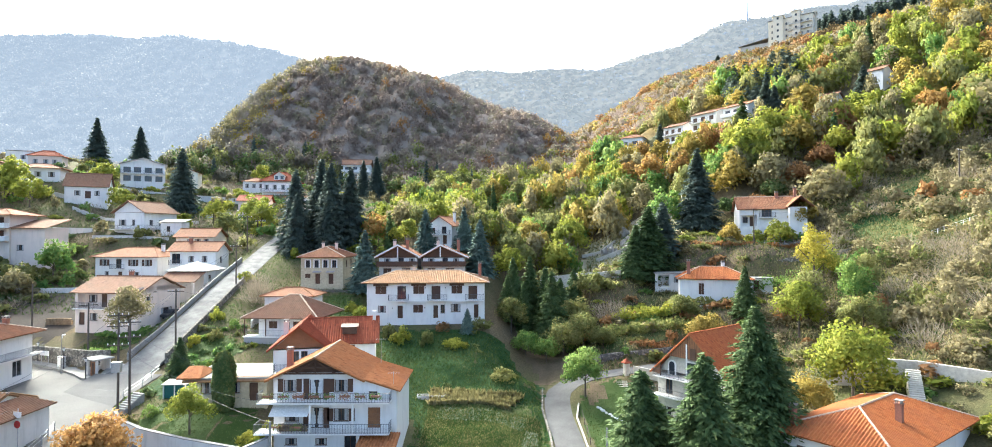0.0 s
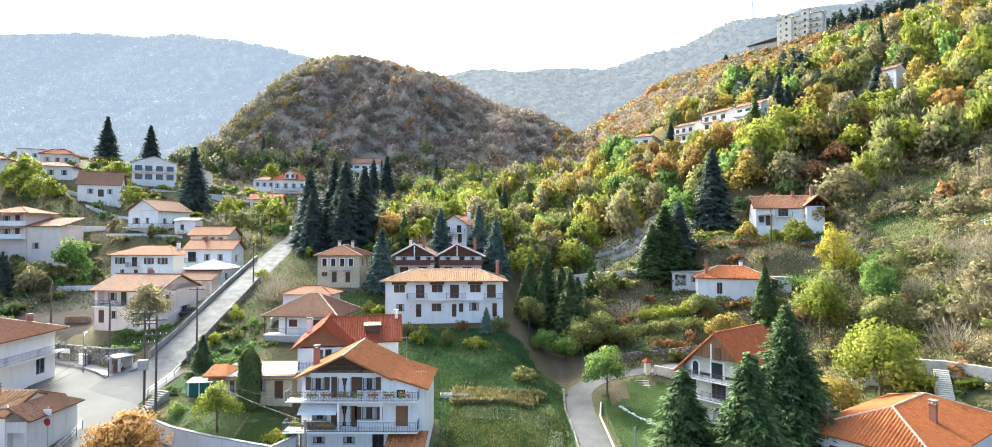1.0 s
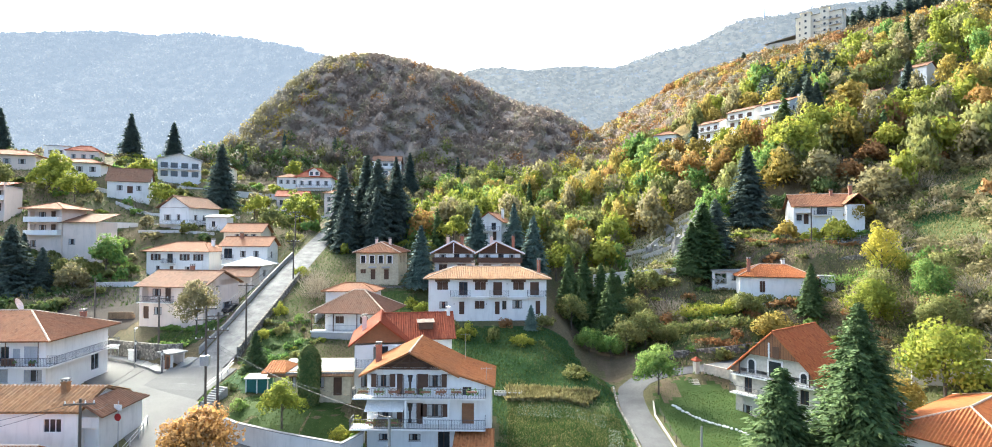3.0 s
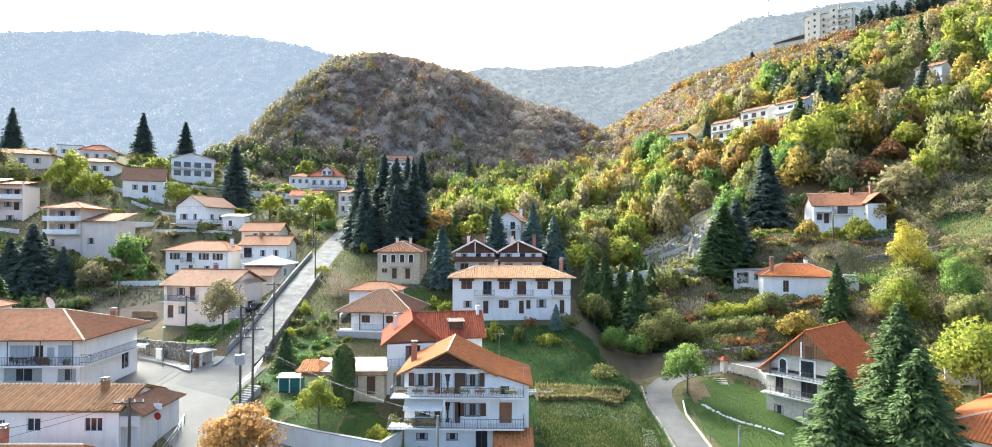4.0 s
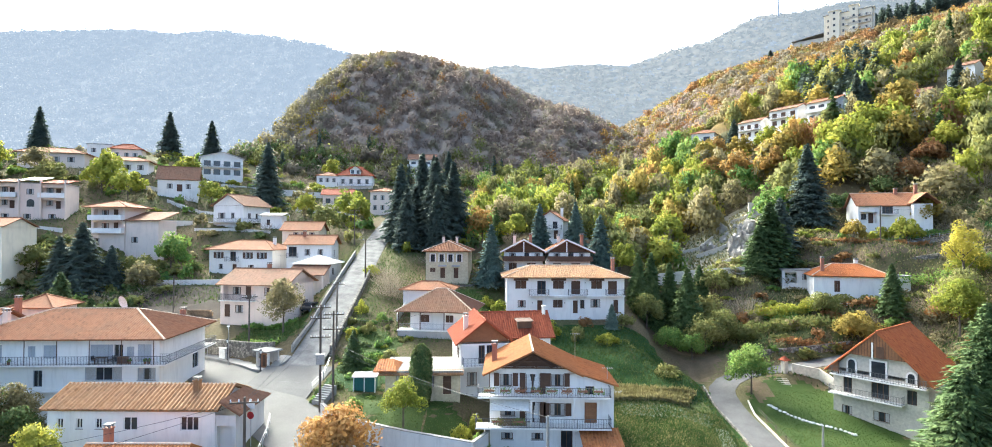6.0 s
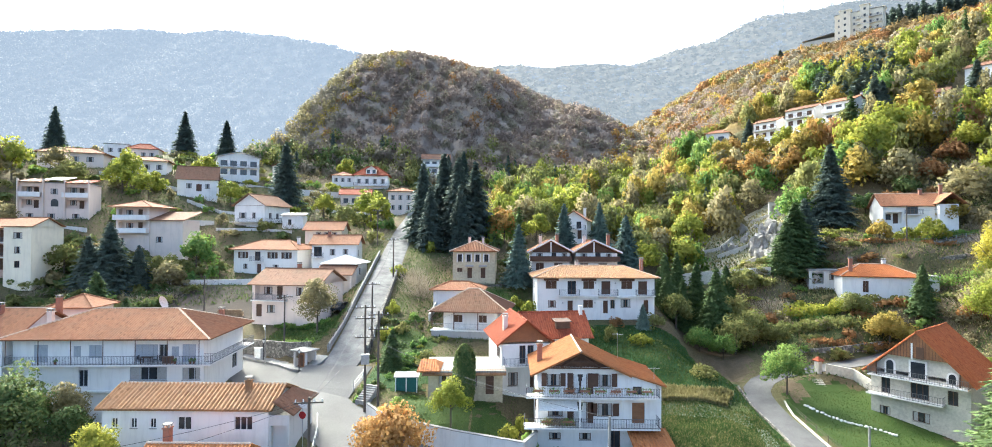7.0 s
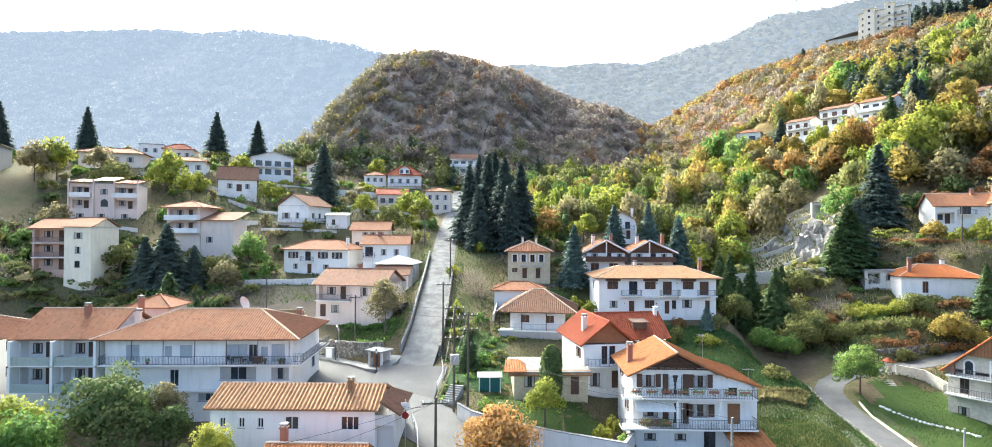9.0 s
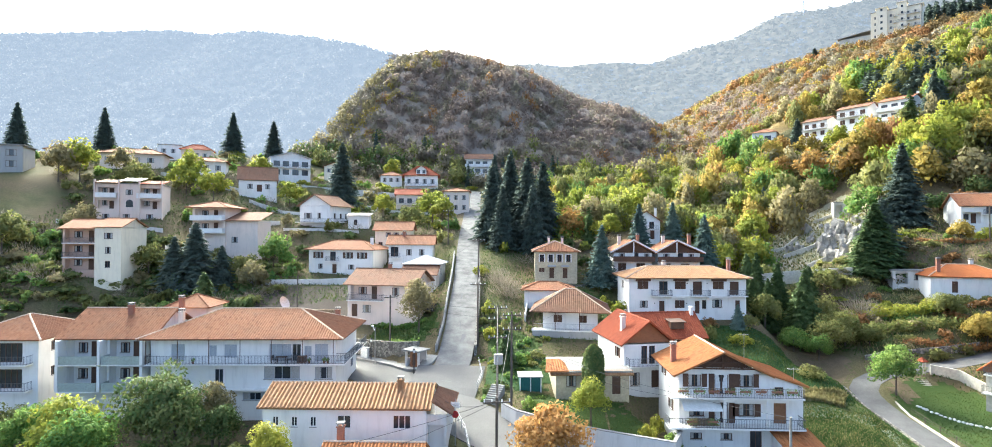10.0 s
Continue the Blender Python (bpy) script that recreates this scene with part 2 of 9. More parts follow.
def unit(a):
    return a / np.maximum(np.linalg.norm(a, axis=-1, keepdims=True), 1e-9)


def quads_mesh(name, quads, mat, normals_up=False):
    """A mesh of loose four-cornered leaves from an array n x 4 x 3; a fifth row, if given, is the way the foliage faces there."""
    n, soft = len(quads), None
    if quads.shape[1] == 5:
        soft, quads = unit(quads[:, 4]), quads[:, :4]
        turned = np.einsum("ij,ij->i", np.cross(quads[:, 1] - quads[:, 0], quads[:, 3] - quads[:, 0]), soft) < 0
        quads = np.where(turned[:, None, None], quads[:, ::-1], quads)
    me = bpy.data.meshes.new(name)
    me.vertices.add(4 * n)
    me.vertices.foreach_set("co", np.ascontiguousarray(quads, "f").ravel())
    me.loops.add(4 * n)
    me.loops.foreach_set("vertex_index", np.arange(4 * n, dtype=np.int32))
    me.polygons.add(n)
    me.polygons.foreach_set("loop_start", np.arange(0, 4 * n, 4, dtype=np.int32))
    me.materials.append(mat)
    me.update(calc_edges=True)
    if soft is not None:
        me.polygons.foreach_set("use_smooth", np.ones(n, bool))
        me.normals_split_custom_set_from_vertices(np.repeat(soft, 4, axis=0))
    return me


# ---- the lie of the land ----
def smax(k, *h):
    h = np.stack(np.broadcast_arrays(*h)) / k
    top = h.max(0)
    return k * (top + np.log(np.exp(h - top).sum(0)))


def sstep(a, b, x):
    t = np.clip((x - a) / (b - a), 0, 1)
    return t * t * (3 - 2 * t)


def bare_land(x, y):
    """The valley without its terraces: village slope, the wooded side, the hill behind, the long ridges."""
    x, y = np.asarray(x, float), np.asarray(y, float)
    yv = np.where(y < 60, 60 + (y - 60) * 0.35, y)
    village = 13.5 + 0.25 * (yv - 110) + 8 * sstep(-90, -125, x) + 0.05 * np.maximum(-x - 125, 0)
    village = np.where(y > 215, 39.7 + 0.05 * (y - 215) + 8 * sstep(-90, -125, x), village)
    ye = np.where(y > 200, 200 + (y - 200) * 0.5, y)
    side = 25 + 0.295 * (x - 57) + 0.48 * (ye - 118) - np.interp(y, [120, 165, 210, 265], [0.0, 0.36, 0.38, 0.33]) * np.maximum(np.interp(y, [140, 150, 165, 180, 260], [50, 60, 69, 72, 100]) - x, 0)
    side = side - 0.2 * np.maximum(y - 345, 0) - 0.7 * np.maximum(y - 400, 0)
    bank = 7 + 0.5 * (x - 48) + 0.15 * (np.minimum(y, 200) - 68)
    bank = np.minimum(bank, 60 + 0.1 * x)
    # the wooded hill: a crest falling to the right, a spur coming forward on its left
    crest = np.interp(x, [-120, -89, -70, -53, -35, -17, 19, 43, 90], [123, 117, 115.5, 114, 109, 99, 83, 70, 42])
    foot = np.where(x < -60, 219, np.minimum(222 + 0.12 * np.abs(x + 40), 260))
    up = np.clip((y - foot) / (330 - foot), 0, 1)
    folds = (5.0 * np.sin(x * 0.06 + 0.02 * y) + 3.0 * np.sin(x * 0.13 - 0.05 * y + 2)) * 4 * up * (1 - up)
    spur = np.interp(y, [235, 244, 267, 300, 330], [-122, -120, -113, -101, -90])
    hill = 40 + (crest - 40) * np.sin(up * math.pi / 2) ** 1.15 - 0.6 * np.maximum(y - 332, 0) - 5.0 * np.maximum(foot - y, 0) + 0.6 * folds - 1.1 * np.maximum(spur - x, 0)
    # the long ridge behind it, running back to the left
    line = np.minimum(333 + 0.79 * np.maximum(-113 - x, -60), 480)
    top = np.interp(x, [-480, -336, -285, -235, -185, -142, -113, -60], [189, 191, 185, 172, 155, 138, 124, 95])
    upl = np.clip((y - 222) / (line - 222), 0, 1)
    left = 47 + (top - 47) * upl ** 1.3 - 0.3 * np.maximum(y - line, 0) + 4 * (folds / 5 + np.sin(x * 0.035 + 1) * np.sin(x * 0.017 - y * 0.01)) * upl * (1 - upl) * 2 - 400 * (upl <= 0) - 2.0 * np.maximum(x + 60, 0)
    upf = np.clip((y - 0.05 * x - 400) / 400, 0, 1)
    far = 60 + (186 + 0.25 * np.maximum(x - 85, 0) ** 1.02 + 0.02 * np.maximum(40 - x, 0)) * upf - 400 * (y < 395)
    far = far + (7 * np.sin(x * 0.021 + 0.6) + 4 * np.sin(x * 0.05 + y * 0.02) + 16 * np.sin(x * 0.018 - 0.9 + 0.004 * y) * (1 - upf)) * upf
    return smax(3.0, village, side, bank, hill, left, far)


SITES = []          # (x, y, z, radius): levelled places; the houses and roads add theirs


def land(x, y):
    """The ground's height: bare land pulled to the levelled places."""
    x, y = np.asarray(x, float), np.asarray(y, float)
    s = np.array(SITES)
    res = s[:, 2] - bare_land(s[:, 0], s[:, 1])
    out = np.zeros(x.size)
    xf, yf = x.ravel(), y.ravel()
    near = np.nonzero((np.abs(xf + 30) < 260) & (yf > -80) & (yf < 420))[0]
    for k in range(0, len(near), 4000):
        i = near[k:k + 4000]
        d = np.hypot(xf[i, None] - s[None, :, 0], yf[i, None] - s[None, :, 1])
        d = np.maximum(d - s[None, :, 3], 0)
        w = 1 / (d * d + 1.2) ** 1.6
        out[i] = (w * res).sum(1) / (w.sum(1) + 1 / 22.0 ** 3.2)
    z = bare_land(xf, yf) + out
    for pts, width in ROADS:
        dist, zr = road_near(pts, xf, yf)
        f = sstep(width / 2 + 2.2, width / 2 + 0.5, dist)
        z = z * (1 - f) + (zr - 0.12) * f
    for pts, width in ROADS:
        dist, zr = road_near(pts, xf, yf)
        z = np.where(dist < width / 2 + 0.4, np.minimum(z, zr - 0.12), z)
    return z.reshape(x.shape)


def road_near(pts, x, y):
    """Distance from a road's middle line, and the road's height there."""
    best, zr = np.full(x.shape, 1e9), np.zeros(x.shape)
    for (ax, ay, az), (bx, by, bz) in zip(pts, pts[1:]):
        l2 = (bx - ax) ** 2 + (by - ay) ** 2
        t = np.clip(((x - ax) * (bx - ax) + (y - ay) * (by - ay)) / l2, 0, 1)
        d = np.hypot(x - ax - t * (bx - ax), y - ay - t * (by - ay))
        hit = d < best
        best, zr = np.where(hit, d, best), np.where(hit, az + t * (bz - az), zr)
    return best, zr


def spline(pts, step=2.0):
    """Smooth points along a rough line."""
    p = [pts[0], *pts, pts[-1]]
    out = []
    for a, b, c, d in zip(p, p[1:], p[2:], p[3:]):
        a, b, c, d = map(np.array, (a, b, c, d))
        n = max(2, int(np.linalg.norm(c - b) / step))
        for k in range(n):
            t = k / n
            out.append(tuple(0.5 * (2 * b + (c - a) * t + (2 * a - 5 * b + 4 * c - d) * t * t + (3 * b - a - 3 * c + d) * t ** 3)))
    return out + [tuple(pts[-1])]


MAIN = spline([(-120, 92, 7.5), (-90, 88, 4.9), (-72, 83, 4.4), (-58, 75, 4.2), (-49, 66, 3.4), (-40, 57.5, 2.0), (-28, 51.5, 0.4), (-10, 47, -1.5), (15, 40, -4)])
STREET = spline([(-49.2, 71.6, 4.12), (-48.5, 77, 5.0), (-48.3, 85, 7.6), (-48.6, 95, 10.8), (-49, 106, 14.3), (-50.2, 122, 18.4), (-51.2, 138, 22.4), (-52.4, 160, 26.6), (-54, 185, 32), (-55, 205, 37)])
LANE = spline([(9.0, 42, -3.8), (8.5, 58, -2.6), (8.6, 68, -1.3), (8.2, 76, -0.2), (9.0, 82.5, 1.0), (13, 86, 2.0), (19, 87.5, 2.6), (28, 89, 3.6), (37, 91, 5.0)])
JUNCTION = [(-49.3, 67.4, 3.0), (-49.2, 68.6, 3.32), (-49.0, 70.2, 3.80), (-48.6, 73, 4.43), (-48.5, 76.5, 4.98)]
ROADS = [(MAIN, 8.4), (JUNCTION, 8.6), (STREET, 4.8), (LANE, 3.5)]
# ---- houses ----
def slope_uv(p, o, u, v):
    return (Vector(p) - o).dot(u), (Vector(p) - o).dot(v)


def roof_slope(geo, pts, ripple=False):
    """One slope of a tiled roof. pts start with the eave's two ends, seen from outside left to right; the rest goes round."""
    a, b = Vector(pts[0]), Vector(pts[1])
    u = (b - a).normalized()
    n = u.cross(Vector(pts[2]) - b).normalized()
    v = n.cross(u)
    flat = [slope_uv(p, a, u, v) for p in pts]
    low = [tuple(Vector(p) - n * 0.14) for p in pts]
    geo.poly(low[::-1], [(0.0, 0.0)] * len(low))
    for i in range(len(pts)):
        j = (i + 1) % len(pts)
        geo.poly([pts[j], pts[i], low[i], low[j]], [(0.0, 0.0)] * 4)
    if not ripple:
        geo.poly(pts, flat)
        return
    us = [q[0] for q in flat]
    lo, hi, step = min(us), max(us), 0.075
    k = max(2, int(round((hi - lo) / step)))

    def span(x):
        vs = []
        for (x0, y0), (x1, y1) in zip(flat, flat[1:] + flat[:1]):
            if abs(x1 - x0) < 1e-6:
                if abs(x - x0) < 1e-6:
                    vs += [y0, y1]
            elif min(x0, x1) - 1e-6 <= x <= max(x0, x1) + 1e-6:
                vs.append(y0 + (y1 - y0) * (x - x0) / (x1 - x0))
        return (min(vs), max(vs)) if vs else (0, 0)
    rows = max(1, int((max(q[1] for q in flat)) / 0.8))
    grid = []
    for i in range(k + 1):
        x = lo + (hi - lo) * i / k
        y0, y1 = span(x)
        h = (0.035 + 0.04 * math.sin(2 * math.pi * x / 0.30)) if ripple is True else ripple * (0.5 + 0.5 * math.sin(2 * math.pi * x / 0.40))
        grid.append([(x, y0 + (y1 - y0) * r / rows, h) for r in range(rows + 1)])
    P = lambda q: tuple(a + u * q[0] + v * q[1] + n * q[2])
    for i in range(k):
        for r in range(rows):
            q = [grid[i][r], grid[i + 1][r], grid[i + 1][r + 1], grid[i][r + 1]]
            geo.poly([P(c) for c in q], [(c[0], c[1]) for c in q])


def ridge_cap(geo, p, q, r=0.13):
    p, q = Vector(p), Vector(q)
    n = max(1, int((q - p).length / 0.42))
    for i in range(n):
        geo.tube(p.lerp(q, i / n), p.lerp(q, (i + 0.96) / n), r, r * 0.86, 6)


FACES = {"f": ((-1, -1), (1, 0), (0, -1)), "r": ((1, -1), (0, 1), (1, 0)), "b": ((1, 1), (-1, 0), (0, 1)), "l": ((-1, 1), (0, -1), (-1, 0))}


def face_frame(face, w, d):
    (cx, cy), u, n = FACES[face]
    return (cx * w / 2, cy * d / 2, 0.0), u, n, (w if face in "fb" else d)


def opening(house, o, u, n, u0, z0, w, h, kind, trim):
    """A window or door in its hole: frame, pane, sill, shutters."""
    g = Geo()
    t = 0.07
    if kind in ("d", "g"):
        g.obox(o, u, n, u0 + 0.03, u0 + w - 0.03, -0.14, -0.08, z0, z0 + h - 0.03)
        for k in range(1, 4 if kind == "g" else 3):
            zz = z0 + h * k / (4 if kind == "g" else 3)
            g.obox(o, u, n, u0 + 0.12, u0 + w - 0.12, -0.08, -0.05, zz - 0.25, zz + 0.05)
        return part("door", g, trim if kind == "d" else "metal", house)
    name = "glazed_door" if kind in ("D", "C") else "window"
    if kind == "X":                                   # closed shutters
        for s in (0, 1):
            g = Geo()
            a = u0 + s * w / 2
            g.obox(o, u, n, a + 0.02, a + w / 2 - 0.02, -0.06, 0.0, z0 + 0.02, z0 + h - 0.02)
            leaf = part("closed_shutter", g, trim, house)
        return leaf
    for a, b, c, e in ((0, w, 0, t), (0, w, h - t, h), (0, t, t, h - t), (w - t, w, t, h - t)):
        g.obox(o, u, n, u0 + a, u0 + b, -0.16, -0.07, z0 + c, z0 + e)
    bars = 1 if w < 1.7 else 2 if w < 2.6 else 3
    for k in range(1, bars + 1):
        c = w * k / (bars + 1)
        g.obox(o, u, n, u0 + c - t / 2, u0 + c + t / 2, -0.155, -0.08, z0 + t, z0 + h - t)
    frame_ob = part(name, g, trim, house)
    p = Geo()
    p.obox(o, u, n, u0 + t, u0 + w - t, -0.14, -0.12, z0 + t, z0 + h - t)
    part("pane", p, "glass", frame_ob)
    if kind == "C":                                   # parted white curtains behind the glass
        for s in (-1, 1):
            c = Geo()
            m = u0 + w / 2
            for k in range(5):
                za, zb = z0 + h * k / 5, z0 + h * (k + 1) / 5
                ww = w * (0.40 - 0.055 * abs(k - 1.4))
                c.obox(o, u, n, m + s * (w / 2 - t) - (ww if s > 0 else 0), m + s * (w / 2 - t) + (ww if s < 0 else 0), -0.118, -0.10 - 0.01 * (k % 2), max(za, z0 + t), min(zb, z0 + h - t))
            part("curtain", c, "white_curtain", frame_ob)
    if kind in ("w", "S") and w > 0.9:                # half-drawn curtains
        for a, b in ((t, w * 0.30), (w * 0.72, w - t)):
            c = Geo()
            c.obox(o, u, n, u0 + a, u0 + b, -0.118, -0.112, z0 + t, z0 + h - t)
            part("curtain", c, "curtain", frame_ob)
    if kind not in ("D", "C"):
        s = Geo()
        s.obox(o, u, n, u0 - 0.06, u0 + w + 0.06, -0.07, 0.07, z0 - 0.07, z0 - 0.01)
        part("sill", s, "concrete", frame_ob)
    if kind in ("S", "C"):                            # shutters folded back on the wall
        for side in (-1, 1):
            s = Geo()
            a = u0 - 0.04 - w * 0.42 if side < 0 else u0 + w + 0.04
            s.obox(o, u, n, a, a + w * 0.42, 0.01, 0.06, z0, z0 + h)
            part("shutter", s, trim, frame_ob)
    return frame_ob


def wall_face(geo, o, u, n, length, z0, z1, holes, shallow=0.18):
    """A wall's outside with openings cut to a depth."""
    us = sorted({0.0, length, *[h[0] for h in holes], *[h[0] + h[2] for h in holes]})
    zs = sorted({z0, z1, *[h[1] for h in holes], *[h[1] + h[3] for h in holes]})
    P = lambda a, b, c: (o[0] + u[0] * a + n[0] * b, o[1] + u[1] * a + n[1] * b, o[2] + c)
    deep = lambda h: 1.3 if len(h) > 4 and h[4] == "o" and h[2] > 1.1 else shallow
    for a, b in zip(us, us[1:]):
        for c, e in zip(zs, zs[1:]):
            mu, mz = (a + b) / 2, (c + e) / 2
            hole = any(h[0] < mu < h[0] + h[2] and h[1] < mz < h[1] + h[3] for h in holes)
            k = -deep(next(h for h in holes if h[0] < mu < h[0] + h[2] and h[1] < mz < h[1] + h[3])) if hole else 0
            geo.poly([P(a, k, c), P(b, k, c), P(b, k, e), P(a, k, e)])
    for h in holes:
        h0, hz, hw, hh = h[:4]
        depth = deep(h)
        a, b, c, e = h0, h0 + hw, hz, hz + hh
        geo.poly([P(a, 0, c), P(a, -depth, c), P(a, -depth, e), P(a, 0, e)])
        geo.poly([P(b, -depth, c), P(b, 0, c), P(b, 0, e), P(b, -depth, e)])
        geo.poly([P(a, 0, c), P(b, 0, c), P(b, -depth, c), P(a, -depth, c)])
        geo.poly([P(a, -depth, e), P(b, -depth, e), P(b, 0, e), P(a, 0, e)])


def balcony(house, o, u, n, u0, u1, z, out=1.2, rail="rail", solid=False, h=0.95):
    g = Geo()
    g.obox(o, u, n, u0, u1, 0.003, out, z - 0.14, z)
    slab = part("balcony", g, "white", house, "white balcony slab")
    r = Geo()
    if solid:
        for a, b, c, e in ((u0, u1, out - 0.12, out), (u0, u0 + 0.12, 0.01, out - 0.12), (u1 - 0.12, u1, 0.01, out - 0.12)):
            r.obox(o, u, n, a, b, c, e, z + 0.002, z + h)
    else:
        for zz in (z + 0.08, z + h):
            for a, b, c, e in ((u0, u1, out - 0.08, out - 0.03), (u0 + 0.02, u0 + 0.07, 0.01, out - 0.08), (u1 - 0.07, u1 - 0.02, 0.01, out - 0.08)):
                r.obox(o, u, n, a, b, c, e, zz - 0.02, zz + 0.015)
        k = int((u1 - u0) / 0.16)
        for i in range(k + 1):
            a = u0 + 0.03 + (u1 - u0 - 0.08) * i / k
            w = 0.05 if i % 8 == 0 else 0.024
            r.obox(o, u, n, a - w / 2, a + w / 2, out - 0.065, out - 0.045, z + 0.002, z + h)
        for s in (u0 + 0.045, u1 - 0.045):
            for i in range(int(out / 0.2)):
                r.obox(o, u, n, s - 0.01, s + 0.01, 0.1 + i * 0.2, 0.12 + i * 0.2, z + 0.002, z + h)
    part("railing", r, solid if isinstance(solid, str) else "white" if solid else rail, slab, "" if solid else "thin metal bars")
    return slab


def chimney(house, x, y, z0, z1, s=0.55, mat="white", cap=True):
    g = Geo()
    g.box(x - s / 2, x + s / 2, y - s / 2, y + s / 2, z0, z1)
    g.box(x - s / 2 - 0.07, x + s / 2 + 0.07, y - s / 2 - 0.07, y + s / 2 + 0.07, z1, z1 + 0.1)
    c = part("chimney", g, mat, house)
    if cap:
        k = Geo()
        for dx in (-1, 1):
            for dy in (-1, 1):
                k.box(x + dx * s * 0.38 - 0.05, x + dx * s * 0.38 + 0.05, y + dy * s * 0.38 - 0.05, y + dy * s * 0.38 + 0.05, z1 + 0.1, z1 + 0.34)
        k.box(x - s * 0.6, x + s * 0.6, y - s * 0.6, y + s * 0.6, z1 + 0.34, z1 + 0.42)
        part("chimney_cap", k, "concrete", c)
    return c


def put_roof(house, kind, x0, x1, y0, y1, ze, zr, mat, over=0.5, ripple=False, wall=None, gable_wood=False, inset=None, peak=None):
    """hip, gable_x (ridge along x), gable_y, pent_l/r/f (falling to that side), flat. The rectangle is that of the walls."""
    a0, a1, b0, b1 = x0 - over, x1 + over, y0 - over, y1 + over
    cx, cy = (x0 + x1) / 2 if peak is None else peak, (y0 + y1) / 2 if peak is None else peak
    g, caps = Geo(), Geo()
    if kind == "hip":
        w, d = a1 - a0, b1 - b0
        cx, cy = (x0 + x1) / 2, (y0 + y1) / 2
        if w >= d:
            i = min(w / 2 - 0.05, d / 2 if inset is None else inset)
            A, B = (a0 + i, cy, zr), (a1 - i, cy, zr)
            S = [[(a0, b0, ze), (a1, b0, ze), B, A], [(a1, b1, ze), (a0, b1, ze), A, B], [(a0, b1, ze), (a0, b0, ze), A], [(a1, b0, ze), (a1, b1, ze), B]]
        else:
            i = min(d / 2 - 0.05, w / 2 if inset is None else inset)
            A, B = (cx, b0 + i, zr), (cx, b1 - i, zr)
            S = [[(a0, b0, ze), (a1, b0, ze), A], [(a1, b1, ze), (a0, b1, ze), B], [(a0, b1, ze), (a0, b0, ze), A, B], [(a1, b0, ze), (a1, b1, ze), B, A]]
        for p, q in ((A, B), ((a0, b0, ze), A), ((a1, b0, ze), A if w < d else B), ((a0, b1, ze), B if w < d else A), ((a1, b1, ze), B)):
            if (Vector(p) - Vector(q)).length > 0.3:
                ridge_cap(caps, p, q)
    elif kind == "gable_x":
        zl = ze
        A, B = (a0, cy, zr), (a1, cy, zr)
        S = [[(a0, b0, zl), (a1, b0, zl), B, A], [(a1, b1, zl), (a0, b1, zl), A, B]]
        ridge_cap(caps, A, B)
    elif kind == "gable_y":
        A, B = (cx, b0, zr), (cx, b1, zr)
        S = [[(a0, b1, ze), (a0, b0, ze), A, B], [(a1, b0, ze), (a1, b1, ze), B, A]]
        ridge_cap(caps, A, B)
    elif kind == "pent_f":
        S = [[(a0, b0, ze), (a1, b0, ze), (a1, y1, zr), (a0, y1, zr)]]
    elif kind == "pent_r":
        S = [[(a1, b0, ze), (a1, b1, ze), (x0, b1, zr), (x0, b0, zr)]]
    elif kind == "pent_l":
        S = [[(a0, b1, ze), (a0, b0, ze), (x1, b0, zr), (x1, b1, zr)]]
    for s in S:
        roof_slope(g, s, ripple)
    roof = part("roof", g, mat, house)
    if caps.f:
        part("ridge_tiles", caps, "ridge" if ripple and mat not in ("tile_brick", "tile_red") else mat, roof)
    if kind in ("gable_x", "gable_y"):
        k = (zr - ze) / ((b1 - b0) / 2 if kind == "gable_x" else max(cx - a0, 0.1))
        zw = ze + over * k - 0.35                     # where the wall's own top meets the slope
        for s in (-1, 1):
            e = Geo()
            if kind == "gable_x":
                x = x1 if s > 0 else x0
                tri = [(x, y0, zw), (x, y1, zw), (x, cy, zr - 0.16)]
                back = [(x - s * 0.2, q[1], q[2]) for q in tri]
            else:
                y = y1 if s > 0 else y0
                tri = [(x1, y, zw), (x0, y, zw), (cx, y, zr - 0.16)]
                back = [(q[0], y - s * 0.2, q[2]) for q in tri]
            if s < 0:
                tri, back = tri[::-1], back[::-1]
            e.poly(tri)
            e.poly(back[::-1])
            for i in range(3):
                j = (i + 1) % 3
                e.poly([tri[j], tri[i], back[i], back[j]])
            part("gable", e, gable_wood if gable_wood else wall, house, "dark boarded gable" if gable_wood else "")
    return roof


